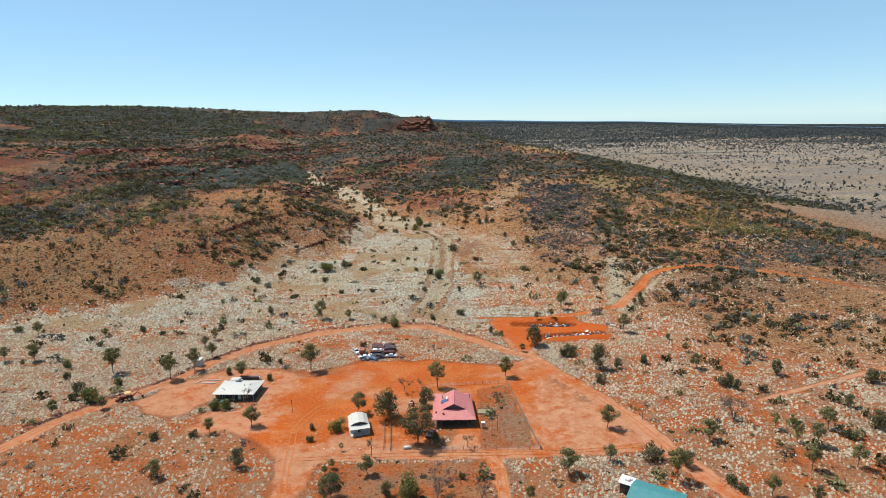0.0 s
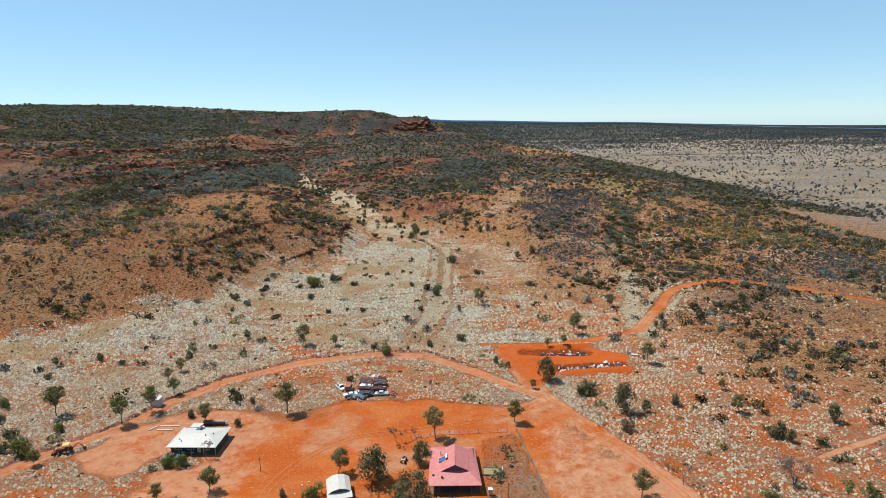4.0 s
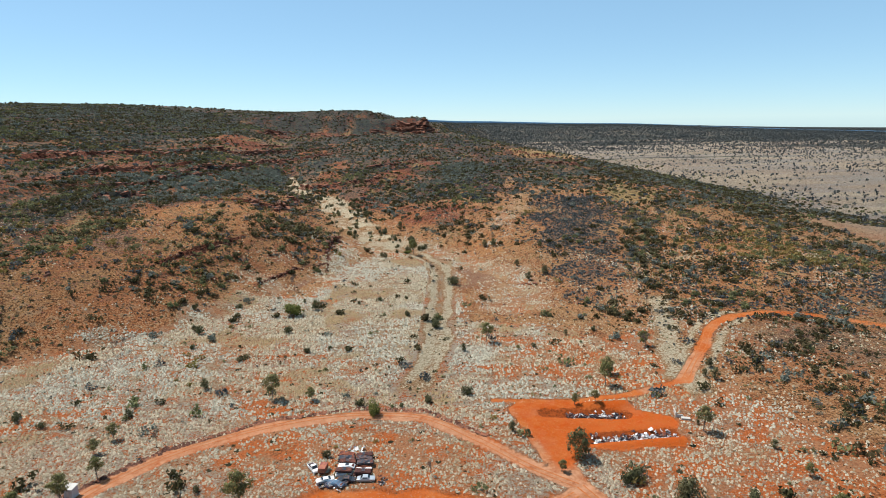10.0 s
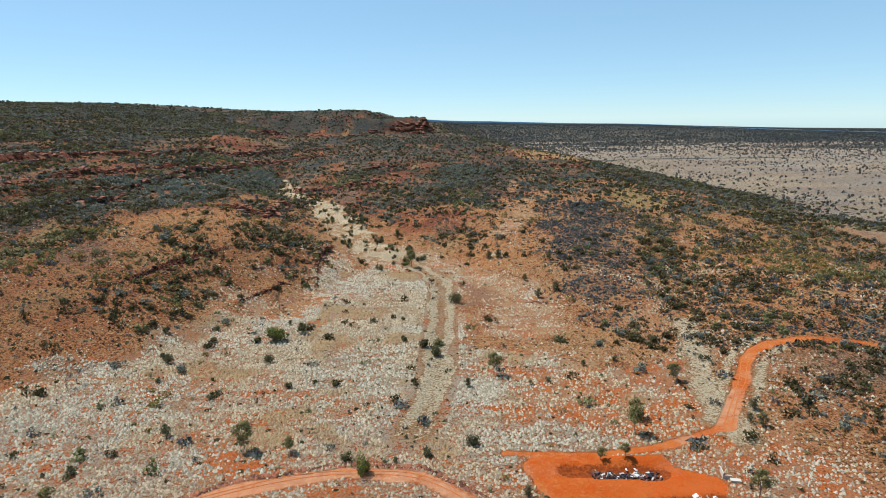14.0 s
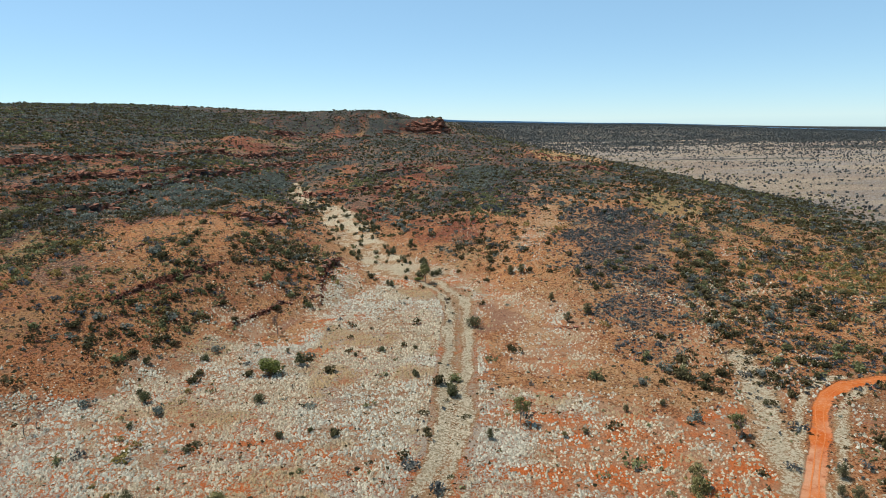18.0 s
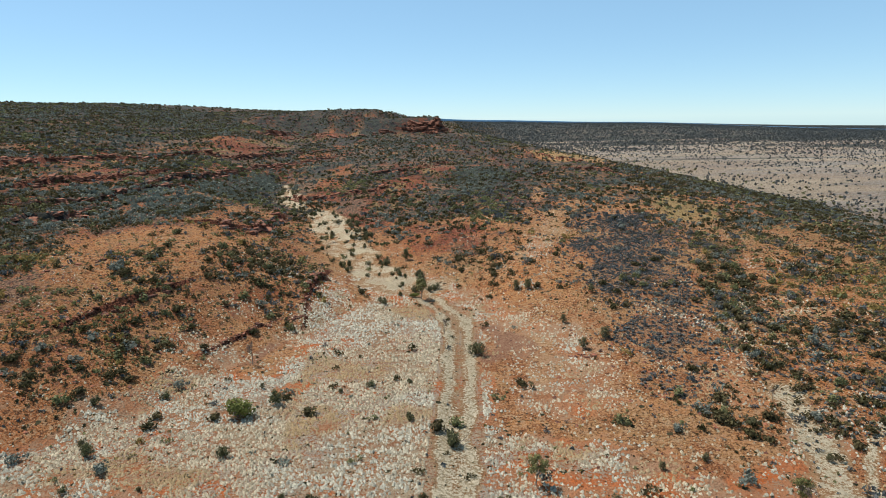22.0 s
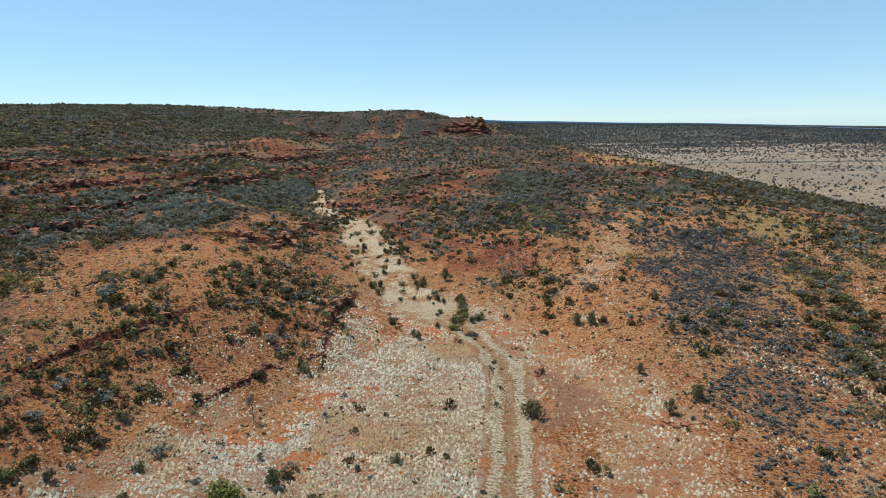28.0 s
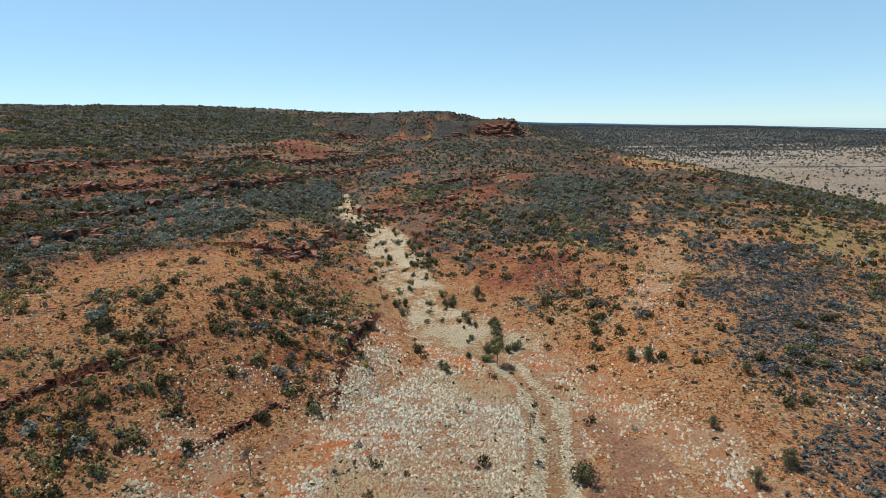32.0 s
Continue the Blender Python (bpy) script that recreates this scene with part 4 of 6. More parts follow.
def scrub_density(x, y):
    """How thick the low scrub stands, 0 to 1."""
    a = toe_x(y) - x
    lump = vnoise(x, y, 34, 91, 3)
    d = 0.03 + 0 * x
    slope = sm(a, 0, 25)
    st = streak(x, y, 26, 341)
    d = np.maximum(d, slope * (0.10 + (0.34 + 0.4 * sm(a, 80, 150)) * sm(lump * 0.5 + st * 0.8 + 0.15 * sm(a, 80, 150), 0.04, 0.42)))
    d = np.maximum(d, patch("shrub_slope", x, y) * (0.6 + 0.8 * vnoise(x, y, 12, 95, 2)))
    hill = sm(x - creek_x(y), 22, 60) * sm(y, 400, 470)
    d = np.maximum(d, hill * (0.14 + 0.5 * sm(lump, 0.0, 0.45)))
    d = np.maximum(d, sm(y, 520, 660) * (0.28 + 0.22 * sm(x, -120, -240) + 0.6 * lump + 0.8 * st))
    east = sm(x + 0.4 * (y - 240), 95, 150) * sm(y, 185, 245)
    d = np.maximum(d, east * (0.20 + 0.75 * lump))
    d = np.maximum(d, sm(x, 60, 110) * sm(y, 330, 200) * 0.10)
    d = np.maximum(d, thick(x, y) * (0.5 + 1.0 * vnoise(x, y, 11, 97, 3)))
    d = np.maximum(d, np.maximum(patch("dark_top", x, y) * (1.1 + 0.5 * lump), patch("gully", x, y, 9) * (0.6 + 0.9 * vnoise(x, y, 10, 96, 2))))
    d = np.maximum(d, patch("red_east", x, y) * (0.30 + 0.8 * vnoise(x, y, 16, 98, 2)))
    d = d * (1 - 0.9 * sparse(x, y))
    d = np.maximum(d, sm(x - crest_x(y), 90, 150) * sm(y, 330, 420) * sm(y, 1300, 1000) * (0.28 + 0.6 * vnoise(x, y, 40, 99, 3)))
    plain = sm(x, 300, 420) * sm(height(x, y, False), -3, -12)
    return d * (1 - 0.88 * plain)


def sow(name, label, n, box, seed, kinds, mats, lo, hi, gain=1.0, tall=1.0, cat="shrubs", single=0):
    x, y, p = throw(n, *box, seed)
    keep = (p < scrub_density(x, y) * gain) & clear_of(x, y)
    x, y = x[keep], y[keep]
    r = np.random.default_rng(seed + 1)
    size = lo + (hi - lo) * r.uniform(0, 1, len(x)) ** 2.0
    hue = vnoise(x, y, 48, 101, 3) + r.normal(0, 0.28, len(x))
    alone = []
    if single:
        rank = np.where((x > -140) & (x < 170) & (y > 300) & (y < 500), size, 0)
        top = np.argsort(-rank)[:single]
        alone = [(x[i], y[i], size[i]) for i in top]
        keep = np.ones(len(x), bool)
        keep[top] = False
        x, y, size, hue = x[keep], y[keep], size[keep], hue[keep]
    edges = np.quantile(hue, np.cumsum([m[1] for m in mats])[:-1] / sum(m[1] for m in mats))
    pick = np.searchsorted(edges, hue)
    blue = soil(x, y)[3] > r.uniform(0.15, 0.9, len(x))
    pick = np.where(blue & (pick != 1), 0, pick)
    pick = np.where((patch("heath", x, y) > 0.5) & (r.uniform(0, 1, len(x)) < 0.75), 2, pick)
    for i, (mat, _, word) in enumerate(mats):
        s = pick == i
        if s.sum():
            tagged(scatter(name, kinds, x[s], y[s], size[s], mat, tall, seed=seed + i), word + " " + label, cat, kind="stuff")
    return alone


NEAR_MATS = [(M_LEAF_GREY, 1.5, "grey-green"), (M_LEAF_DARK, 6.5, "dark green"), (M_HEATH, 2.5, "dull brownish"), (M_LEAF, 3.5, "olive"), (M_YELLOW, 1.2, "yellowed")]
# larger grey-green share than near, paling the far scrub as haze would
FAR_MATS = [(M_LEAF_GREY, 2.4, "grey-green"), (M_LEAF_DARK, 6, "dark green"), (M_HEATH, 2, "dull brownish"), (M_LEAF, 2.5, "olive")]
BIG = sow("low_scrub", "shrubs scattered over the stony slopes", 36000, (-330, 320, 120, 560), 201, BUSH_NEAR, NEAR_MATS, 0.7, 2.9, single=260)
sow("small_scrub", "tufts between the stones of the slopes", 120000, (-330, 320, 250, 600), 206, BUSH_SPECK, NEAR_MATS, 0.25, 0.75)
sow("hill_scrub", "shrubs across the hillsides", 62000, (-560, 520, 560, 900), 211, BUSH_MID, FAR_MATS, 0.7, 2.7)
sow("far_scrub", "shrubs far up the range", 68000, (-1100, 560, 900, 1900), 221, BUSH_FAR, FAR_MATS, 1.0, 3.2)


# dry grass tufts over the slopes
x, y, p = throw(90000, -260, 230, 300, 620, 233)
orange, mauve, tan, blue = soil(x, y)
keep = (p < 0.03 + 0.22 * sm(vnoise(x, y, 22, 105, 3), 0.05, 0.5) + 0.22 * tan) & (mauve < 0.3) & clear_of(x, y) & ((toe_x(y) > x - 4) | (x > creek_x(y) + 16))
x, y = x[keep], y[keep]
tagged(scatter("slope_grass", HUMMOCK, x, y, RNG.uniform(0.15, 0.4, len(x)), M_STRAW, 1.2, seed=16),
       "dry straw-coloured grass tufts on the stony slopes", "grass", kind="stuff")

# blue-grey thickets below the ledges of the left slope
x, y, p = throw(16000, -260, 100, 500, 1000, 229)
keep = p < 0.55 * any_patch(x, y, "grey_left", "grey_upper", "grey_saddle") * (1 + vnoise(x, y, 14, 103, 2))
x, y = x[keep], y[keep]
tagged(scatter("grey_thicket", BUSH_MID, x, y, 0.7 + 1.5 * RNG.uniform(0, 1, len(x)) ** 1.5, M_LEAF_GREY, 1.0, seed=15),
       "blue-grey shrub thickets below the rock ledges", "shrubs", kind="stuff")

# burnt heath on the stony hill
x, y, p = throw(46000, 40, 260, 320, 720, 231)
grey, _, _ = hillside(x, y)
keep = (p < grey * 0.95) & clear_of(x, y)
x, y = x[keep], y[keep]
tagged(scatter("burnt_heath", BUSH_FAR, x, y, RNG.uniform(0.35, 1.1, len(x)), M_HEATH, 0.8, seed=5),
       "grey burnt heath on the stony hill", "heath", kind="stuff")

# trees of the plain and the far flats
x, y, p = throw(120000, 150, 3600, 380, 4700, 241)
z = height(x, y, False)
far = sm(np.hypot(x, y), 1300, 2600)
keep = ((z < -4) | (np.hypot(x, y) > 2600)) & (p < (0.10 + 0.35 * sm(vnoise(x * 0.6, y * 1.4, 150, 113, 3), 0.0, 0.4) + 0.5 * sm(vnoise(x, y, 260, 111, 3), -0.05, 0.4) * far + 0.3 * far))
x, y = x[keep], y[keep]
# bluish heath leaves: distance haze put into the colour of these trees
tagged(scatter("plain_trees", BUSH_SPECK, x, y, RNG.uniform(0.9, 2.6, len(x)) * (1 + 0.5 * sm(y, 1500, 3000)), M_HEATH, 1.25, seed=6),
       "dark low trees dotted over the pale plain", "trees", kind="stuff")
x, y, p = throw(6500, -3000, 400, 1800, 4500, 251)
tagged(scatter("plateau_scrub", BUSH_SPECK, x, y, RNG.uniform(2.0, 5.0, len(x)), M_LEAF_DARK, 1.0, seed=8),
       "dark scrub along the far plateau skyline", "shrubs", kind="stuff")

# the larger shrubs of the near slopes stand singly
SHRUB_ME = []
for i, mat in enumerate((M_LEAF_DARK, M_LEAF_DARK, M_LEAF, M_LEAF_GREY, M_LEAF_DARK)):
    v, f = leaf_bush(130, 300 + i, 0.85, 0.26, 0.4)
    SHRUB_ME.append(triangles_mesh("hill_shrub", v, f, [mat]))
pick = random.Random(17)
SHRUB_LABEL = ["dark green rounded shrub on the stony slope", "dense dark shrub among red stones", "olive-green shrub on orange soil", "grey-green shrub on the rocky hillside", "low dark green shrub on dry ground"]
for sx, sy, ss in BIG:
    k = pick.choice((0, 0, 1, 1, 2, 3, 4))
    ob = new("hill_shrub", SHRUB_ME[k])
    ob.matrix_basis = pose(sx, sy, float(height(sx, sy)) - 0.05, 0, 0, pick.uniform(0, 360)) @ Matrix.Diagonal((ss, ss, ss * pick.uniform(0.8, 1.15), 1))
    tagged(ob, SHRUB_LABEL[k], "shrub", "larger shrubs on the near slopes")

# loose stones over the slopes, and the earth windrow beside the ring track
x, y, p = throw(85000, -330, 330, 300, 760, 261)
grey, yell, red = hillside(x, y)
keep = (p < 0.10 + 0.35 * red + 0.25 * grey) & clear_of(x, y) & ((toe_x(y) > x) | (x > creek_x(y) + 20))
x, y = x[keep], y[keep]
tagged(scatter("loose_stones", HUMMOCK, x, y, 0.2 + 0.75 * RNG.uniform(0, 1, len(x)) ** 3, M_ROCK, 0.8, seed=12),
       "loose red-brown stones on the slopes", "stones", kind="stuff")
ring = [(-30 + (rx + 30) * 1.045, 165 + (ry - 165) * 1.045) for rx, ry in TRACK_RING[1:-2]]
wx, wy = [], []
for (ax, ay), (bx, by) in zip(ring[:-1], ring[1:]):
    n = int(math.dist((ax, ay), (bx, by)) * 3.6)
    t = RNG.uniform(0, 1, n)
    wx.append(ax + (bx - ax) * t + RNG.normal(0, 0.35, n))
    wy.append(ay + (by - ay) * t + RNG.normal(0, 0.35, n))
wx, wy = np.concatenate(wx), np.concatenate(wy)
# dark rock colour on the lumps paints in the bank's shadowed edge
tagged(scatter("earth_windrow", HUMMOCK, wx, wy, RNG.uniform(0.4, 1.0, len(wx)), M_ROCK, 0.9, seed=13),
       "low bank of red earth lumps along the track, darkened as if shaded", "earth bank", kind="stuff")

# ---- trees ----
def part(name, bm, material, parent, label=""):
    """Link a bmesh as one mesh under a thing."""
    me = bpy.data.meshes.new(name)
    bm.to_mesh(me)
    bm.free()
    me.materials.append(material)
    ob = new(name, me)
    ob.parent = parent
    return tagged(ob, label)


def mesh_part(name, me, parent, label=""):
    ob = new(name, me)
    ob.parent = parent
    return tagged(ob, label)


def limb(bm, pts, r0, r1, sides=5):
    """A tapered bent limb through pts."""
    rings = []
    for i, p in enumerate(pts):
        d = (pts[min(i + 1, len(pts) - 1)] - pts[max(i - 1, 0)]).normalized()
        u = d.orthogonal().normalized()
        v = d.cross(u)
        r = r0 + (r1 - r0) * i / (len(pts) - 1)
        rings.append([bm.verts.new(p + (u * math.cos(a) + v * math.sin(a)) * r)
                      for a in (2 * math.pi * j / sides for j in range(sides))])
    for a, b in zip(rings[:-1], rings[1:]):
        for j in range(sides):
            bm.faces.new((a[j], a[(j + 1) % sides], b[(j + 1) % sides], b[j]))
    bm.faces.new(rings[-1])


def grow(bm, rng, start, way, length, radius, depth, tips, spread, sides=5):
    """Recursive branching; tips collects where the twigs end."""
    pts, p, d = [start], start, way.normalized()
    for _ in range(3):
        d = (d + Vector((rng.gauss(0, 0.16), rng.gauss(0, 0.16), rng.gauss(0.03, 0.1)))).normalized()
        p = p + d * length / 3
        pts.append(p)
    limb(bm, pts, radius, radius * 0.62, sides)
    if depth == 0:
        tips.append((p, d))
        return
    for i in range(rng.choice((2, 3, 3))):
        a = rng.uniform(0, 2 * math.pi)
        side = d.orthogonal().normalized()
        side.rotate(Matrix.Rotation(a, 3, d).to_quaternion())
        w = (d + side * rng.uniform(0.5, 1.0) * spread + Vector((0, 0, 0.12))).normalized()
        q = pts[rng.choice((2, 3))]
        grow(bm, rng, q, w, length * rng.uniform(0.58, 0.8), radius * 0.55, depth - 1, tips, spread, max(3, sides - 1))


def leaf_cloud(name, centres, radius, per, leaf, mat, seed):
    """Leaf triangles in ragged clumps round the twig ends."""
    r = np.random.default_rng(seed)
    c = np.repeat(np.array(centres), per, 0)
    n = len(c)
    d = r.normal(0, 1, (n, 3))
    d /= np.linalg.norm(d, axis=1)[:, None]
    q = c + d * radius * r.uniform(0.25, 1.0, (n, 1)) * (1, 1, 0.75)
    t = np.cross(d, r.normal(0, 1, (n, 3)))
    t /= np.linalg.norm(t, axis=1)[:, None] + 1e-9
    b = np.cross(d, t) * 0.7 - np.array([0, 0, 0.35])
    s = leaf * r.uniform(0.6, 1.4, (n, 1))
    v = np.stack([q - t * s * 0.5, q + t * s * 0.5, q + b * s], 1).reshape(-1, 3)
    v[:, 2] = np.maximum(v[:, 2], 0.02)
    me = triangles_mesh(name, v, np.arange(3 * n).reshape(-1, 3), [mat])
    me.attributes.new("tint", "FLOAT", "POINT").data.foreach_set("value", np.repeat(r.uniform(0, 0.6, n), 3).astype(np.float32))
    return me


M_TWIG = foliage("dry_twigs", (0.075, 0.055, 0.045), (0.20, 0.155, 0.13), (0.15, 0.11, 0.085))
CROWN = {  # lobes, spread, lowest, highest, lobe size, leaves, leaf size, fork height
    "g": (10, 0.34, 0.45, 0.88, 0.155, 1300, 0.042, 0.36), "o": (12, 0.40, 0.36, 0.85, 0.165, 1500, 0.046, 0.26),
    "G": (24, 0.44, 0.26, 0.88, 0.165, 3400, 0.032, 0.24), "m": (13, 0.40, 0.20, 0.82, 0.19, 1500, 0.048, 0.10),
    "y": (7, 0.26, 0.40, 0.86, 0.135, 520, 0.05, 0.34)}


def crowned_tree(kind, seed, name, mat):
    """Trunk that forks into limbs, each ending in a leafy lobe; gaps stay between the lobes."""
    rng, r = random.Random(seed), np.random.default_rng(seed)
    lobes, spread, low, high, size, leaves, leaf, fork = CROWN[kind]
    root, bm, ends = new(name), bmesh.new(), []
    lean = Vector((rng.gauss(0, 0.05), rng.gauss(0, 0.05), 0))
    top = Vector((lean.x, lean.y, fork))
    stems = [(Vector((0, 0, -0.03)), top)] if kind != "m" else [
        (Vector((0, 0, -0.03)), Vector((0.07 * math.cos(j * 2.1), 0.07 * math.sin(j * 2.1), fork))) for j in range(3)]
    for foot, head in stems:
        mid = (foot + head) / 2 + Vector((rng.gauss(0, 0.012), rng.gauss(0, 0.012), 0))
        limb(bm, [foot, mid, head], 0.019 if kind != "m" else 0.013, 0.014 if kind != "m" else 0.010, 6)
    for i in range(lobes):
        z = low + (high - low) * (i + rng.random()) / lobes
        belly = math.sin(math.pi * (0.18 + 0.72 * (z - low) / (high - low)))
        a = i * 2.399 + rng.uniform(-0.5, 0.5)
        d = spread * belly * rng.uniform(0.45, 1.0) - size * 0.3
        e = Vector((lean.x + d * math.cos(a), lean.y + d * math.sin(a), z))
        ends.append(tuple(e))
        foot, head = stems[i % len(stems)]
        start = foot.lerp(head, rng.uniform(0.7, 1.0))
        bend = start.lerp(e, 0.5) + Vector((rng.gauss(0, 0.02), rng.gauss(0, 0.02), -0.02))
        limb(bm, [start, bend, e], 0.009, 0.003, 4)
    part("trunk" if kind != "m" else "stem", bm, M_BARK, root)
    e = np.array(ends)
    rad = size * r.uniform(0.75, 1.25, lobes)
    k = r.integers(0, lobes, leaves)
    d = r.normal(0, 1, (leaves, 3))
    d /= np.linalg.norm(d, axis=1)[:, None]
    q = e[k] + d * (rad[k] * r.uniform(0.15, 1.0, leaves) ** 0.5)[:, None] * (1, 1, 0.74)
    t = np.cross(d, r.normal(0, 1, (leaves, 3)))
    t /= np.linalg.norm(t, axis=1)[:, None] + 1e-9
    b = np.cross(d, t) * 0.8 - np.array([0, 0, 0.25])
    s = leaf * r.uniform(0.6, 1.5, (leaves, 1))
    v = np.stack([q - t * s * 0.55, q + t * s * 0.55, q + b * s], 1).reshape(-1, 3)
    v[:, 2] = np.maximum(v[:, 2] / v[:, 2].max(), 0.01)
    mesh_part("crown" if kind != "m" else "foliage", triangles_mesh(name, v, np.arange(3 * leaves).reshape(-1, 3), [mat]), root)
    return root


def tree_proto(kind, seed, name):
    """A plant of unit height in the manner of its kind: an Empty with trunk and crown."""
    mat = {"g": M_TREE, "G": M_TREE_DARK, "o": M_TREE, "m": M_TREE_DARK, "u": M_LEAF_BRIGHT, "b": M_TREE_DARK, "y": M_LEAF_BRIGHT}
    if kind in CROWN:
        return crowned_tree(kind, seed, name, mat[kind])
    rng = random.Random(seed)
    root = new(name)
    bm, tips = bmesh.new(), []
    if kind in "dD":
        for i in range(1 if kind == "d" else 3):
            lean = Vector((rng.gauss(0, 0.15 + 0.3 * (kind == "D")), rng.gauss(0, 0.2), 1))
            grow(bm, rng, Vector((0, 0, -0.02)), lean, 0.36, 0.018, 4, tips, 0.6, 5)
    else:
        for i in range(3):
            lean = Vector((rng.gauss(0, 0.5), rng.gauss(0, 0.5), 1))
            grow(bm, rng, Vector((0, 0, -0.02)), lean, 0.28, 0.011, 2, tips, 0.8, 4)
    k = 0.93 / max(p.z for p, _ in tips)
    wide = {"u": 1.3, "b": 1.35, "d": 1.0, "D": 1.2}[kind]
    for v in bm.verts:
        v.co = Vector((v.co.x * k * wide, v.co.y * k * wide, v.co.z * k))
    part("trunk" if kind in "dD" else "stem", bm, M_BARK, root)
    ends = [(p.x * k * wide, p.y * k * wide, p.z * k) for p, _ in tips]
    if kind in "ub":
        bv, bf = leaf_bush(900 if kind != "b" else 420, seed, 0.9, 0.115 if kind != "b" else 0.16, 0.35)
        bv = bv * (0.42 * wide, 0.42 * wide, 1.0 / bv[:, 2].max())
        mesh_part("foliage", triangles_mesh(name, bv, bf, [mat[kind]]), root)
    else:
        tagged(mesh_part("twig_spray", leaf_cloud(name, ends, 0.085, 9, 0.032, M_TWIG, seed), root), kind="stuff")
    return root


def plant(kind, name, label, category, group, protos, spots):
    """Stand copies of the kind's prototypes at (x, y, height)."""
    rng = random.Random(len(spots) * 7 + ord(kind))
    made = []
    for i, (x, y, h) in enumerate(spots):
        p = protos[rng.randrange(len(protos))]
        z = float(height(np.array(x), np.array(y)))
        m = pose(x, y, z, 0, 0, rng.uniform(0, 360)) @ Matrix.Diagonal((h * rng.uniform(0.9, 1.12), h * rng.uniform(0.9, 1.12), h, 1))
        made.append(tagged(copy_thing(p, m), label, category, group))
    return made


def gz_at(x, y):
    return float(height(np.array(float(x)), np.array(float(y))))


def drop_protos(protos):
    for p in protos:
        for o in (*p.children_recursive, p):
            bpy.data.objects.remove(o)


KIND = [tree_proto("g", 309 + s, "bloodwood_tree") for s in range(3)]
plant("g", "bloodwood_tree", "open-crowned desert tree with a pale trunk on dry grass", "tree", "bloodwood trees round the homestead and flat", KIND, [(-45.4, 206.6, 10.9), (-90.1, 211.3, 9), (-87.2, 222.5, 6.4), (1.5, 187.7, 10), (-175.1, 254.2, 6.5), (-170.1, 225.4, 6.5), (-119.8, 210.1, 10.3), (-95.8, 203.2, 9.5), (-92.7, 242, 5.6), (80.8, 234.5, 8.2), (64.8, 274.8, 6.9), (112.1, 150.1, 7.4), (103.8, 142.6, 7.1), (95.6, 131.9, 6.7), (107.5, 132.3, 6.4), (60.3, 130.5, 8.9), (79.7, 122.2, 6), (25.2, 308.8, 8.7), (-51.5, 264.8, 9.3), (61.8, 266.2, 9.1), (-6.6, 461.2, 11)])
drop_protos(KIND)
KIND = [tree_proto("G", 213 + s, "shade_tree") for s in range(2)]
plant("G", "shade_tree", "large dense dark green shade tree beside the house", "tree", "shade trees round the homestead and flat", KIND, [(-5.1, 153.8, 12.1), (-26, 128.7, 7.5)])
drop_protos(KIND)
KIND = [tree_proto("o", 333 + s, "acacia_tree") for s in range(3)]
plant("o", "acacia_tree", "small rounded olive-green tree on red soil", "tree", "acacia trees round the homestead and flat", KIND, [(-69.5, 202.1, 6.6), (-94.4, 234.5, 5), (-56.4, 167.2, 6.6), (-67.6, 163, 5.2), (-24.4, 172, 7.4), (-27.7, 141.8, 3), (25.6, 195.9, 7.8), (-18, 139.1, 5.6), (21.9, 125.4, 4), (-29.3, 139.6, 2.7), (-158.3, 225.6, 7.5), (-159.4, 220.1, 3), (-109.1, 181.7, 4.7), (-123.4, 178.5, 5.3), (-143.2, 250.1, 4.2), (35, 217.7, 3.6), (47.7, 253.6, 4.1), (54.3, 252.8, 4.1), (50.5, 156.9, 7.6), (34.1, 135.7, 7.2), (46.4, 140.1, 5), (96.9, 210.8, 3.9), (94.8, 195.5, 6.1), (76.8, 148, 6.6)])
plant("o", "acacia_tree", "small rounded olive-green tree on red soil", "tree", "acacia trees round the homestead and flat", KIND, [(-73.7, 141, 5.6), (-37.8, 262.6, 5.1), (87.1, 299.2, 6.9), (36.9, 299.8, 2.1)])
drop_protos(KIND)
KIND = [tree_proto("u", 351 + s, "leafy_bush") for s in range(2)]
plant("u", "leafy_bush", "bright green leafy bush on bare red earth", "bush", "leafy bushes round the homestead and flat", KIND, [(-71.9, 178.9, 3.6), (-67.4, 178.6, 3.6), (-29.2, 161.9, 4.1), (-7.1, 129.3, 5.9), (-141.3, 218.1, 3.4), (-112.4, 199.8, 3.2), (-115.6, 187.4, 6.2), (-16.7, 252.4, 4.9)])
drop_protos(KIND)
KIND = [tree_proto("b", 294 + s, "shrub") for s in range(3)]
plant("b", "shrub", "small dark green shrub among dry tussocks", "shrub", "shrubs round the homestead and flat", KIND, [(-58.9, 199.8, 2.6), (-58.7, 215.1, 2.1), (-75.5, 206, 2.7), (-72, 161.3, 2.4), (-37, 163.1, 2), (-36.1, 156.3, 2), (6.3, 135.4, 1.9), (-187.1, 259.3, 3.2), (-125.6, 196.7, 3.4), (-135.3, 207.3, 2.8), (-122.6, 188.7, 3.3), (-130, 257.1, 2.4), (-82.8, 161.1, 2.6), (-94.5, 255.5, 2.7), (-140, 239.7, 2.3), (50.2, 210.8, 4.2), (53.7, 213.2, 4.2), (57.2, 187.4, 3.7), (57.9, 139.9, 4.5), (97.5, 180, 4.9), (77.6, 201.3, 3.6), (107, 175.4, 2.8), (147.1, 179.2, 5.3), (115.5, 145.3, 3.1)])
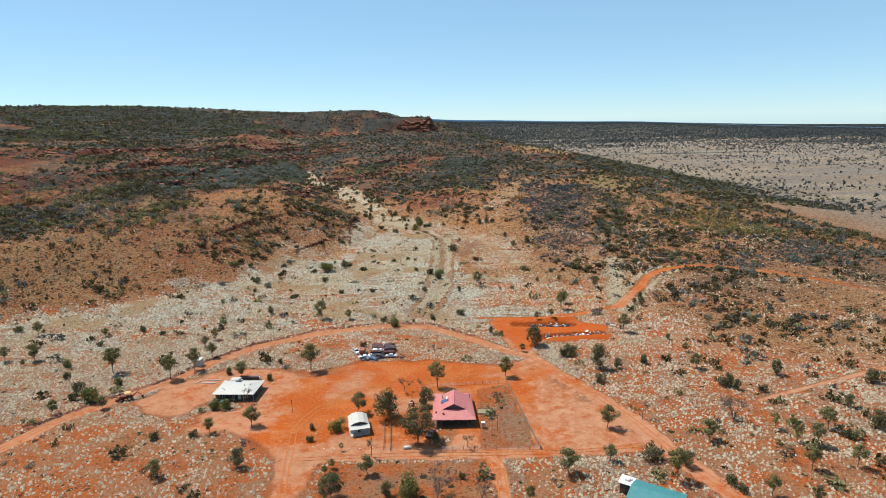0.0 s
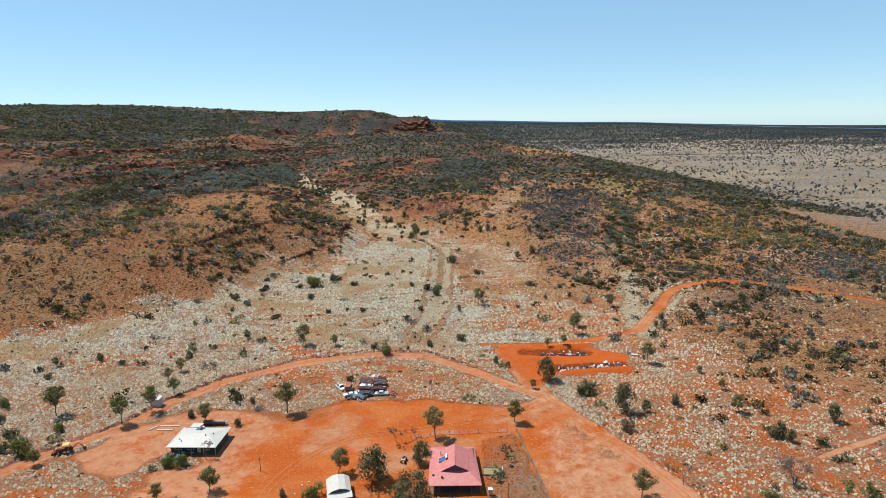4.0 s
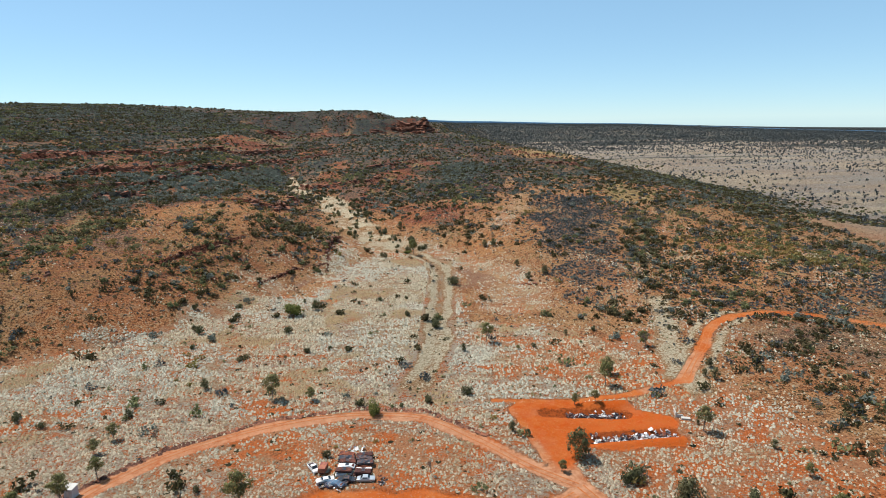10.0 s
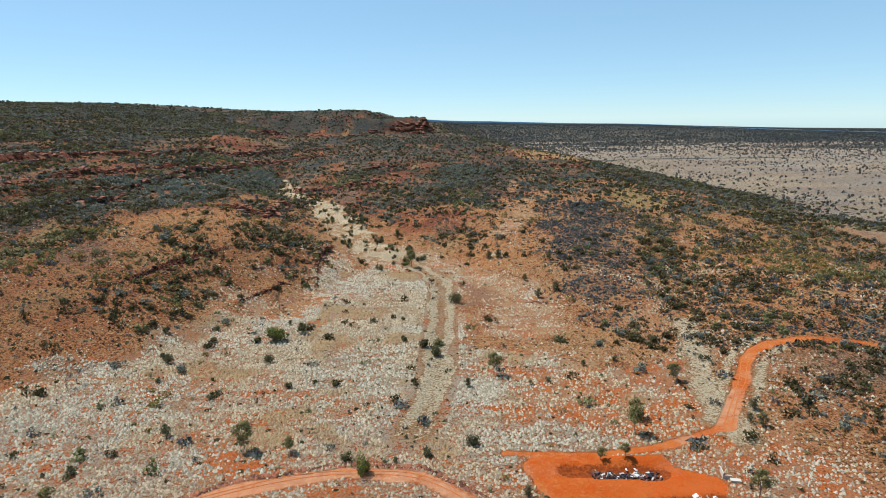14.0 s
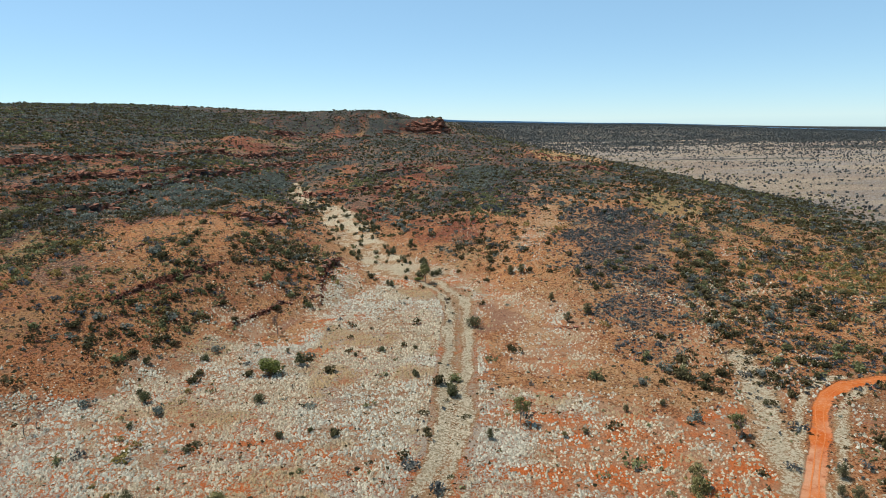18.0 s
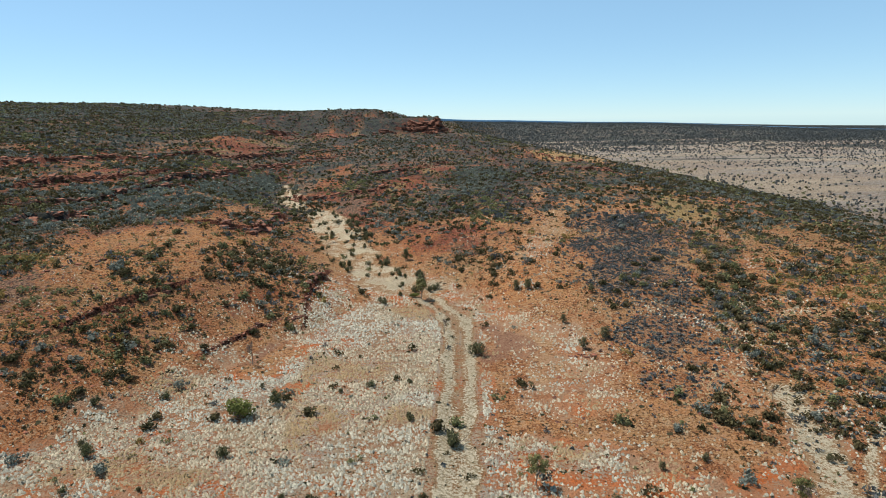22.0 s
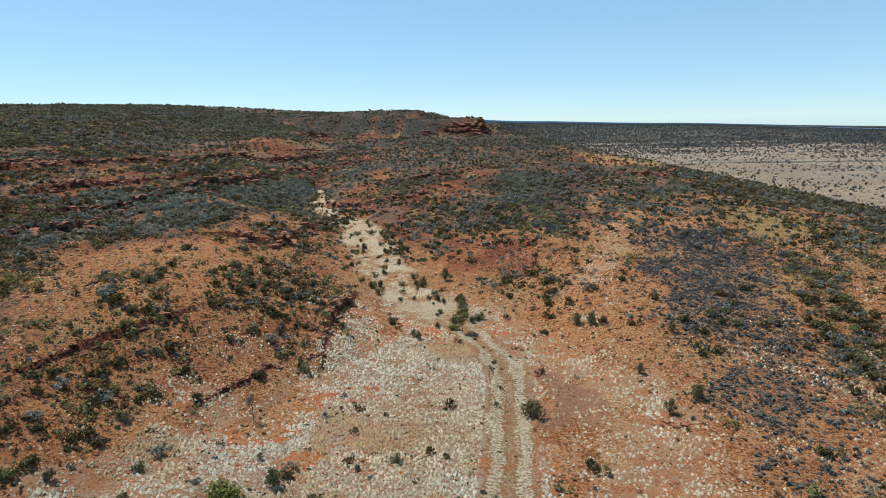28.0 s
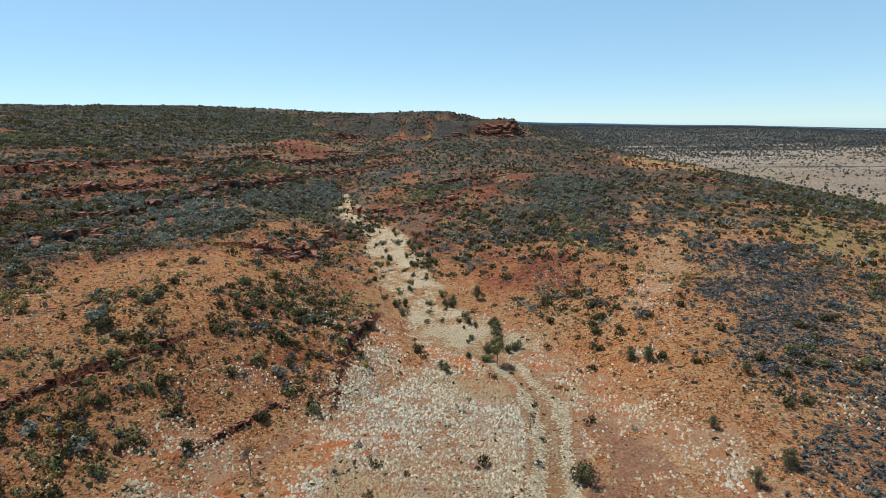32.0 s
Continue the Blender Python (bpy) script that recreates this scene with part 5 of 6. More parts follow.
plant("b", "shrub", "small dark green shrub among dry tussocks", "shrub", "shrubs round the homestead and flat", KIND, [(72.4, 127.7, 3.1), (73.6, 124.6, 2.5), (5, 329, 4.9), (-21.9, 257.5, 2.9), (0.7, 258.5, 2.9), (14.2, 263.5, 3.4), (-129.4, 254.9, 2.8), (-118.8, 250.2, 2.3), (-70.3, 299.3, 1.9), (-8.1, 256.6, 1.7), (-3.7, 304.1, 2), (-100.5, 330.3, 3.2), (-38.3, 305.9, 1.7), (-7.7, 342.4, 2.6), (-22.1, 365.4, 2.4), (-28.4, 228.9, 2.5), (43.8, 302, 1.8), (-59.5, 324.9, 3.5), (-90.1, 359.7, 2.7), (-108.4, 350.5, 3), (-94.8, 310, 2.2), (-47.3, 303, 2.4), (15.9, 391, 5.6), (-8.7, 367.5, 1.9)])
plant("b", "shrub", "small dark green shrub among dry tussocks", "shrub", "shrubs round the homestead and flat", KIND, [(-71.4, 296.1, 2), (-32.1, 361.8, 1.8), (72, 316.8, 2.3), (92.7, 333.5, 2.8)])
drop_protos(KIND)
KIND = [tree_proto("m", 327 + s, "mulga_bush") for s in range(3)]
plant("m", "mulga_bush", "dense dark grey-green bush branching from the ground", "bush", "mulga bushes round the homestead and flat", KIND, [(-53.6, 144.1, 6.1), (40, 454.4, 5.6), (45.4, 451.5, 5.8), (73.7, 441.5, 4.6), (67.5, 395.5, 5.4), (57.3, 389.3, 5.0), (54.3, 412.7, 4.2), (-17.6, 529.4, 7.5), (-24.5, 451.6, 4.2), (-26.5, 455, 3.6), (-13.7, 169.1, 10), (-3.5, 175.3, 6.7), (-0.4, 151.7, 4.2), (-12.2, 129.7, 4.1), (42, 222.9, 9.3), (25.6, 239.2, 3.6), (61, 198.5, 9.8), (66.6, 198.4, 4.4), (100.6, 267.1, 4.6), (95.8, 224.2, 2.9), (100.1, 177.2, 4), (119.1, 187.2, 5.9), (127, 163, 4.5), (126.2, 149.8, 6.4), (64.7, 135.6, 4.9), (89.4, 120.2, 3.8), (-52.5, 354.5, 5.6), (-77.2, 274, 4.4), (98.5, 270.2, 3.1), (103.9, 277.4, 4.1), (81.3, 238.7, 1.5), (59.6, 313.6, 2.6)])
plant("m", "mulga_bush", "dense dark grey-green bush branching from the ground", "bush", "mulga bushes round the homestead and flat", KIND, [(14.9, 300, 3.5), (-98, 326.5, 4.3), (-59.9, 365.8, 2.3), (103.9, 314.8, 2.6)])
drop_protos(KIND)
KIND = [tree_proto("u", 371, "spreading_bush")]
BROAD = copy_thing(KIND[0], pose(-61.9, 346.8, gz_at(-61.9, 346.8)) @ Matrix.Diagonal((9.6, 8.2, 6.4, 1)))
tagged(BROAD, "large spreading green bush alone on the dry grass", "bush")
tagged(copy_thing(KIND[0], pose(-10.3, 463, gz_at(-10.3, 463), 0, 0, 40) @ Matrix.Diagonal((6.2, 3.6, 2.4, 1))), "low wide yellow-green bush in the creek wash", "bush")
drop_protos(KIND)
KIND = [tree_proto("y", 363 + s, "sapling") for s in range(1)]
plant("y", "sapling", "yellow-green young tree with thin foliage", "tree", "saplings round the homestead and flat", KIND, [(-26.7, 150.9, 2.6), (98.2, 152.4, 5.3), (102.6, 152.1, 4.4), (99.4, 144.4, 4.5)])
drop_protos(KIND)
KIND = [tree_proto("d", 300 + s, "bare_tree") for s in range(3)]
plant("d", "bare_tree", "leafless grey tree with thin bare branches", "dead tree", "bare trees round the homestead and flat", KIND, [(-61.7, 180.9, 5.6), (-17.9, 147.1, 6.2), (-9.9, 186.5, 6.2), (-3.9, 186.4, 4.6), (8.9, 150, 4.9), (50.7, 192.8, 3.8), (62.4, 160.5, 5.9), (90.8, 136.1, 5.2), (53.8, 181.7, 2.9), (86.4, 296.4, 7.3), (-78.2, 237.1, 6), (-123.6, 310.7, 6), (-69.2, 386.2, 9.7), (0.8, 218.2, 5.2), (-102.3, 295.8, 3.3), (4.2, 412.8, 7.2), (-124.7, 306.8, 6), (105.9, 344.8, 5.5)])
drop_protos(KIND)
KIND = [tree_proto("D", 204 + s, "bare_tree") for s in range(1)]
plant("D", "bare_tree", "large leafless tree with spreading grey branches", "dead tree", "bare trees round the homestead and flat", KIND, [(-0.1, 127.5, 8.4), (10.7, 126.3, 5.2), (88.9, 158.5, 8.5)])
drop_protos(KIND)

# green bushes down in the upper creek
KIND = [tree_proto("b", 901 + s, "creek_bush") for s in range(3)]
rng = random.Random(23)
spots = []
while len(spots) < 130:
    x, y = rng.uniform(-170, 10), rng.uniform(465, 845)
    if float(inside(x, y, PATCH["wash"])) > -7:
        spots.append((x, y, rng.uniform(1.2, 4.2)))
for i in range(0, 130, 24):
    plant("b", "creek_bush", "dull green bush on the pale creek wash", "bush", "bushes along the upper creek", KIND, spots[i:i + 24])
drop_protos(KIND)
KIND = [tree_proto("g", 951 + s, "creek_tree") for s in range(2)]
plant("g", "creek_tree", "upright dark tree standing in the creek wash", "tree", "trees in the upper creek", KIND, [(-74, 574, 6), (-70.5, 578, 5.5), (-52, 548, 4.5), (-14, 527, 4), (-92, 612, 5)])
drop_protos(KIND)

# ---- buildings and yard things ----
gz = gz_at


def box(bm, x0, x1, y0, y1, z0, z1, bevel=0.0):
    v = bmesh.ops.create_cube(bm, size=1.0)["verts"]
    bmesh.ops.scale(bm, vec=(x1 - x0, y1 - y0, z1 - z0), verts=v)
    bmesh.ops.translate(bm, vec=((x0 + x1) / 2, (y0 + y1) / 2, (z0 + z1) / 2), verts=v)
    if bevel:
        bmesh.ops.bevel(bm, geom=list({e for w in v for e in w.link_edges}), offset=bevel, segments=1, affect="EDGES")


def boxpart(name, mat, parent, x0, x1, y0, y1, z0, z1, bevel=0.0, label=""):
    bm = bmesh.new()
    box(bm, x0, x1, y0, y1, z0, z1, bevel)
    return part(name, bm, mat, parent, label)


def slab(name, corners, thick, mat, parent, label=""):
    """A plate of some thickness through three or four corners."""
    bm = bmesh.new()
    top = [bm.verts.new(c) for c in corners]
    n = (Vector(corners[1]) - Vector(corners[0])).cross(Vector(corners[2]) - Vector(corners[0])).normalized()
    if n.z < 0:
        n = -n
    low = [bm.verts.new(Vector(c) - n * thick) for c in corners]
    bm.faces.new(top)
    bm.faces.new(low[::-1])
    for i in range(len(top)):
        j = (i + 1) % len(top)
        bm.faces.new((top[i], low[i], low[j], top[j]))
    bmesh.ops.recalc_face_normals(bm, faces=bm.faces)
    return part(name, bm, mat, parent, label)


def pipe(name, a, b, r, mat, parent, sides=8, label=""):
    bm = bmesh.new()
    limb(bm, [Vector(a), Vector(a).lerp(Vector(b), 0.5), Vector(b)], r, r, sides)
    return part(name, bm, mat, parent, label)


def roof_metal(name, col, dust):
    """Ribbed sheet metal with faded patches."""
    k = Mat(name, 0.5, 0.0, 0.4)
    w = k.t.nodes.new("ShaderNodeTexWave")
    w.inputs["Scale"].default_value = 1.6
    k.t.links.new(k.local(), w.inputs["Vector"])
    n = k.noise(1.2, 4)
    k.bump(w.outputs["Fac"], 0.03, 0.5)
    return k.color(k.mix(k.math("MULTIPLY", n, 0.5), col, dust))


M_ROOF_RED = roof_metal("red_roof_sheet", (0.33, 0.092, 0.088), (0.41, 0.185, 0.165))
M_ROOF_WHITE = roof_metal("white_roof_sheet", (0.37, 0.365, 0.345), (0.31, 0.28, 0.24))
M_ROOF_TEAL = roof_metal("teal_roof_sheet", (0.025, 0.14, 0.15), (0.07, 0.19, 0.19))
M_WALL_GREEN = weathered("dark_green_wall", (0.022, 0.045, 0.042), 0.7)
# wall and floor colours darkened to hold the verandah's deep shade
M_WALL_BRICK = weathered("brown_wall_shade_dark", (0.055, 0.038, 0.032), 0.85, amount=0.15)
M_DECK = weathered("verandah_floor_shade_dark", (0.09, 0.06, 0.045), 0.85, amount=0.3)
M_WALL_WHITE = weathered("white_wall", (0.38, 0.38, 0.38), 0.7, amount=0.3)
M_GABLE = weathered("purple_gable", (0.10, 0.07, 0.10), 0.7)
M_GLASS = Mat("dark_window_glass", 0.08, 0, 0.5).color((0.02, 0.025, 0.03))
M_PANEL = Mat("solar_panel_blue", 0.15, 0, 0.5).color((0.03, 0.08, 0.16))
M_WHITE = weathered("white_paint", (0.52, 0.52, 0.51), 0.5, amount=0.15)
M_STEEL = weathered("galvanised_steel", (0.45, 0.45, 0.45), 0.45, 0.7, amount=0.3)
M_WOOD = weathered("grey_timber", (0.10, 0.085, 0.07), 0.9)
M_RUST = weathered("rusted_body", (0.11, 0.032, 0.022), 0.85, 0.1, (0.22, 0.075, 0.035), 0.8, 0.4)
M_RUST_DARK = weathered("dark_rust", (0.05, 0.022, 0.02), 0.9, 0.1, (0.16, 0.05, 0.03), 0.7, 0.3)
M_SILVER = weathered("silver_car_paint", (0.38, 0.41, 0.44), 0.3, 0.4, amount=0.15)
M_CAR_WHITE = weathered("white_car_paint", (0.48, 0.49, 0.50), 0.35, amount=0.25)
M_CAR_DARK = weathered("dark_car_paint", (0.025, 0.03, 0.04), 0.35, amount=0.25)
M_CAR_BLUE = weathered("blue_car_paint", (0.06, 0.11, 0.17), 0.45, amount=0.45)
M_CAR_RED = weathered("red_car_paint", (0.17, 0.05, 0.04), 0.6, amount=0.5)
M_YELLOW_PAINT = weathered("faded_yellow_paint", (0.42, 0.31, 0.12), 0.6, amount=0.35)
M_TYRE = weathered("tyre_rubber", (0.02, 0.02, 0.02), 0.9, amount=0.4)
M_CONCRETE = weathered("concrete", (0.34, 0.33, 0.30), 0.9, amount=0.2)
M_SOIL = weathered("garden_soil", (0.17, 0.15, 0.09), 0.95, amount=0.2)


def window_part(parent, x0, x1, y0, y1, z0, z1):
    """A window: glass in a frame with a sill, on the wall that x0..y1 spans."""
    w = boxpart("window", M_GLASS, parent, x0, x1, y0, y1, z0, z1)
    t = 0.07
    if x1 - x0 > y1 - y0:
        boxpart("frame", M_WHITE, w, x0 - t, x0, y0 - 0.03, y1 + 0.03, z0, z1)
        boxpart("frame", M_WHITE, w, x1, x1 + t, y0 - 0.03, y1 + 0.03, z0, z1)
        boxpart("sill", M_WHITE, w, x0 - 0.1, x1 + 0.1, y0 - 0.08, y1 + 0.03, z0 - t, z0)
    else:
        boxpart("frame", M_WHITE, w, x0 - 0.03, x1 + 0.03, y0 - t, y0, z0, z1)
        boxpart("frame", M_WHITE, w, x0 - 0.03, x1 + 0.03, y1, y1 + t, z0, z1)
        boxpart("sill", M_WHITE, w, x0 - 0.03, x1 + 0.08, y0 - 0.1, y1 + 0.1, z0 - t, z0)
    return w


def homestead():
    """Red-roofed house: skirt roof round, steep gabled core above, verandah in front."""
    root = new("homestead_house")
    W, D, E, K, R = 13.2, 17.4, 2.55, 3.75, 5.5
    boxpart("wall", M_WALL_BRICK, root, 1.6, W - 1.4, 2.6, D - 1.2, 0, 2.9)
    boxpart("floor_slab", M_DECK, root, 0.3, W - 0.3, 0.3, D - 0.4, -0.3, 0.12)
    a, b = (3.4, 4.6), (9.9, D - 3.4)
    o = [(-0.0, 0.0, E), (W, 0.0, E), (W - 1.2, D, E), (0.1, D, E)]
    i = [(a[0], a[1], K), (b[0], a[1], K), (b[0], b[1], K), (a[0], b[1], K)]
    for n, (p, q) in enumerate(((0, 1), (1, 2), (2, 3), (3, 0))):
        slab("roof", [o[p], o[q], i[q], i[p]], 0.09, M_ROOF_RED, root, "faded red sheet-metal skirt roof" if n == 0 else "")
    mx = (a[0] + b[0]) / 2
    slab("roof", [(a[0] - 0.25, a[1] - 0.4, K + 0.02), (a[0] - 0.25, b[1] + 0.3, K + 0.02), (mx, b[1] + 0.3, R), (mx, a[1] - 0.4, R)], 0.09, M_ROOF_RED, root)
    slab("roof", [(b[0] + 0.25, a[1] - 0.4, K + 0.02), (b[0] + 0.25, b[1] + 0.3, K + 0.02), (mx, b[1] + 0.3, R), (mx, a[1] - 0.4, R)], 0.09, M_ROOF_RED, root)
    for y0 in (a[1] + 0.1, b[1] - 0.2):
        slab("gable", [(a[0], y0, K), (b[0], y0, K), (mx, y0, R - 0.15)], 0.08, M_GABLE, root, "dull purple gable")
    pipe("ridge_cap", (mx, a[1] - 0.4, R + 0.02), (mx, b[1] + 0.3, R + 0.02), 0.09, M_ROOF_RED, root, 6)
    for n, x in enumerate((0.25, 2.8, 5.4, 8.0, 10.6, 12.9)):
        boxpart("post", M_WOOD, root, x - 0.06, x + 0.06, 0.2, 0.32, 0, E)
    for y in (6, 11, 16):
        boxpart("post", M_WOOD, root, W - 0.75, W - 0.63, y, y + 0.12, 0, E)
    for x in (2.6, 5.2, 9.2):
        window_part(root, x, x + 1.4, 2.55, 2.6, 1.0, 2.1)
    d = boxpart("door", M_WALL_GREEN, root, 7.5, 8.4, 2.54, 2.6, 0.12, 2.15)
    boxpart("handle", M_STEEL, d, 8.25, 8.32, 2.48, 2.54, 1.0, 1.15)
    for y in (5, 10, 14):
        window_part(root, W - 1.4, W - 1.35, y, y + 1.4, 1.0, 2.1)
    # roof fittings
    p = slab("solar_water_heater", [(2.5, 8.3, 3.62), (4.3, 8.3, 4.42), (4.3, 10.2, 4.42), (2.5, 10.2, 3.62)], 0.1, M_PANEL, root, "blue solar collector")
    pipe("tank", (4.5, 8.2, 4.85), (4.5, 10.3, 4.85), 0.27, M_WHITE, p, 10, "white water tank")
    pipe("flue", (3.0, 11.6, 3.5), (3.0, 11.6, 4.9), 0.13, M_STEEL, root)
    boxpart("flue_cap", M_STEEL, root, 2.8, 3.2, 11.4, 11.8, 4.88, 4.98)
    for x, y, z in ((1.2, 3.5, 3.0), (3.4, 2.3, 3.25), (6.0, 14.6, 5.5)):
        pipe("roof_vent", (x, y, z), (x, y, z + 0.35), 0.28, M_CAR_DARK, root, 10)
    gx0 = 0.15
    pipe("gutter", (0, -0.05, E - 0.06), (W, -0.05, E - 0.06), 0.08, M_ROOF_RED, root, 6)
    root.matrix_basis = pose(-0.9, 161.4, gz(6, 168), 0, 0, -2.5)
    return tagged(root, "homestead with faded red sheet-metal roof and dark verandah", "house")


def white_roof_house():
    root = new("white_roofed_house")
    W, D, E, R = 14.2, 11.2, 2.6, 3.7
    boxpart("wall", M_WALL_GREEN, root, 0.5, W - 0.9, 1.6, D - 0.5, 0, 2.75, 0, "dark green wall")
    boxpart("floor_slab", M_DECK, root, 0.2, W - 0.2, 0.2, D - 0.2, -0.3, 0.1)
    o = [(0, 0, E), (W, 0, E), (W + 0.1, D, E), (0, D, E)]
    a, b = (4.2, 5.6, R), (W - 4.2, 5.6, R)
    slab("roof", [o[0], o[1], b, a], 0.09, M_ROOF_WHITE, root, "cream-white sheet-metal roof")
    slab("roof", [o[2], o[3], a, b], 0.09, M_ROOF_WHITE, root)
    slab("roof", [o[1], o[2], b], 0.09, M_ROOF_WHITE, root)
    slab("roof", [o[3], o[0], a], 0.09, M_ROOF_WHITE, root)
    for x in (0.2, 3.6, 7.1, 10.6, 13.9):
        boxpart("post", M_STEEL, root, x - 0.05, x + 0.05, 0.15, 0.25, 0, E)
    for x in (2.0, 5.5, 10.0):
        window_part(root, x, x + 1.5, 1.54, 1.6, 1.0, 2.1)
    d = boxpart("door", M_WHITE, root, 8.2, 9.1, 1.53, 1.6, 0.1, 2.1)
    boxpart("handle", M_STEEL, d, 8.95, 9.02, 1.48, 1.53, 1.0, 1.12)
    s = slab("solar_water_heater", [(4.7, 8.4, 3.2), (6.8, 8.4, 3.2), (6.8, 9.9, 2.95), (4.7, 9.9, 2.95)], 0.1, M_PANEL, root, "dark blue solar collector")
    pipe("tank", (4.7, 10.0, 3.3), (6.8, 10.0, 3.3), 0.27, M_WHITE, s, 10)
    boxpart("rack", M_STEEL, s, 5.9, 6.0, 8.6, 10.0, 2.9, 4.1)
    for x, y, z in ((2.6, 3.2, 3.1), (3.4, 2.4, 3.0), (11.2, 5.9, 3.3), (9.4, 4.8, 3.5)):
        pipe("roof_vent", (x, y, z), (x, y, z + 0.4), 0.13, M_CAR_DARK, root, 8)
    boxpart("annex", M_WALL_WHITE, root, 1.8, 4.6, D + 0.1, D + 2.6, 0, 2.3, 0.03)
    boxpart("annex_roof", M_ROOF_WHITE, root, 1.6, 4.8, D, D + 2.8, 2.3, 2.42)
    root.matrix_basis = pose(-74.0, 184.0, gz(-67, 189), 0, 0, -4.2)
    return tagged(root, "low house with cream-white metal roof and dark green walls", "house")


def white_cottage():
    """Small white-roofed hut with a lower porch roof in front."""
    root = new("white_cottage")
    W, D, E, R = 5.8, 8.2, 2.4, 3.5
    boxpart("wall", M_WALL_WHITE, root, 0.25, W - 0.25, 1.9, D - 0.2, 0, 2.5)
    boxpart("floor_slab", M_CONCRETE, root, 0, W, 0, D, -0.3, 0.08)
    m = W / 2
    for side in (0, 1):
        x0, x1 = (0, m * 0.45) if side == 0 else (W, W - m * 0.45)
        slab("roof", [(x0, 1.7, E), (x0, D, E), (x1, D, 3.2), (x1, 1.7, 3.2)], 0.06, M_ROOF_WHITE, root)
        slab("roof", [(x1, 1.7, 3.2), (x1, D, 3.2), (m, D, R), (m, 1.7, R)], 0.06, M_ROOF_WHITE, root)
    # solid dark plate in place of the shade inside the gable
    slab("gable", [(0.3, 1.88, 2.45), (W - 0.3, 1.88, 2.45), (m, 1.88, R - 0.1)], 0.06, M_CAR_DARK, root, "dark plate standing in for the gable's shaded opening")
    slab("porch_roof", [(-0.1, -0.2, 2.15), (W + 0.1, -0.2, 2.15), (W + 0.1, 1.9, 2.5), (-0.1, 1.9, 2.5)], 0.06, M_ROOF_WHITE, root, "white sheet-metal porch roof")
    for x in (0.1, 2.9, W - 0.1):
        boxpart("post", M_STEEL, root, x - 0.05, x + 0.05, 0.0, 0.1, 0, 2.15)
    d = boxpart("door", M_WALL_GREEN, root, 2.4, 3.3, 1.84, 1.9, 0.05, 2.05)
    boxpart("handle", M_STEEL, d, 3.15, 3.22, 1.79, 1.84, 1.0, 1.12)
    window_part(root, 0.8, 1.9, 1.85, 1.9, 1.0, 1.9)
    window_part(root, W - 0.25, W - 0.2, 4.0, 5.2, 1.0, 1.9)
    root.matrix_basis = pose(-24.9, 157.9, gz(-22, 161), 0, 0, 12)
    return tagged(root, "small white-roofed cottage with a front porch", "cottage")


def teal_building():
    root = new("teal_roofed_building")
    boxpart("wall", M_WALL_GREEN, root, 0.3, 11.7, -8, -0.3, 0, 2.7)
    slab("roof", [(0, 0, 2.7), (12, 0, 2.7), (12, -4, 3.6), (0, -4, 3.6)], 0.08, M_ROOF_TEAL, root, "teal sheet-metal roof")
    slab("roof", [(0, -8.3, 2.7), (12, -8.3, 2.7), (12, -4, 3.6), (0, -4, 3.6)], 0.08, M_ROOF_TEAL, root)
    boxpart("annex", M_WALL_GREEN, root, -2.9, -0.1, -3.4, -0.4, 0, 2.8)
    boxpart("annex_roof", M_WHITE, root, -3.3, 0.1, -3.8, 0.0, 2.8, 2.95, 0, "flat white annex roof")
    u = boxpart("air_conditioner", M_WALL_WHITE, root, -2.0, -0.9, -2.4, -1.3, 2.95, 3.4, 0.05)
    boxpart("grille", M_STEEL, u, -1.8, -1.1, -2.43, -2.4, 3.02, 3.3)
    pipe("roof_vent", (-0.5, -1.6, 2.9), (-0.5, -1.6, 3.5), 0.12, M_CAR_DARK, root)
    root.matrix_basis = pose(48.6, 127.6, gz(50, 122), 0, 0, -35)
    return tagged(root, "long building with teal metal roof and white annex", "building")


def outhouse():
    root = new("white_hut")
    boxpart("wall", M_WALL_WHITE, root, 0, 2.3, 0, 2.2, 0, 2.6, 0.03)
    slab("roof", [(-0.2, -0.2, 2.6), (2.5, -0.2, 2.6), (2.5, 2.4, 2.85), (-0.2, 2.4, 2.85)], 0.06, M_ROOF_WHITE, root)
    d = boxpart("door", M_STEEL, root, 0.8, 1.6, -0.05, 0, 0.05, 2.0)
    boxpart("handle", M_CAR_DARK, d, 1.45, 1.52, -0.09, -0.05, 1.0, 1.1)
    boxpart("base", M_CONCRETE, root, -0.2, 2.5, -0.2, 2.4, -0.3, 0.02)
    root.matrix_basis = pose(-91.0, 214.2, gz(-90, 215) + 0.05, 0, 0, -8)
    return tagged(root, "small white metal hut beside the track", "shed")


homestead()
white_roof_house()
white_cottage()
teal_building()
outhouse()


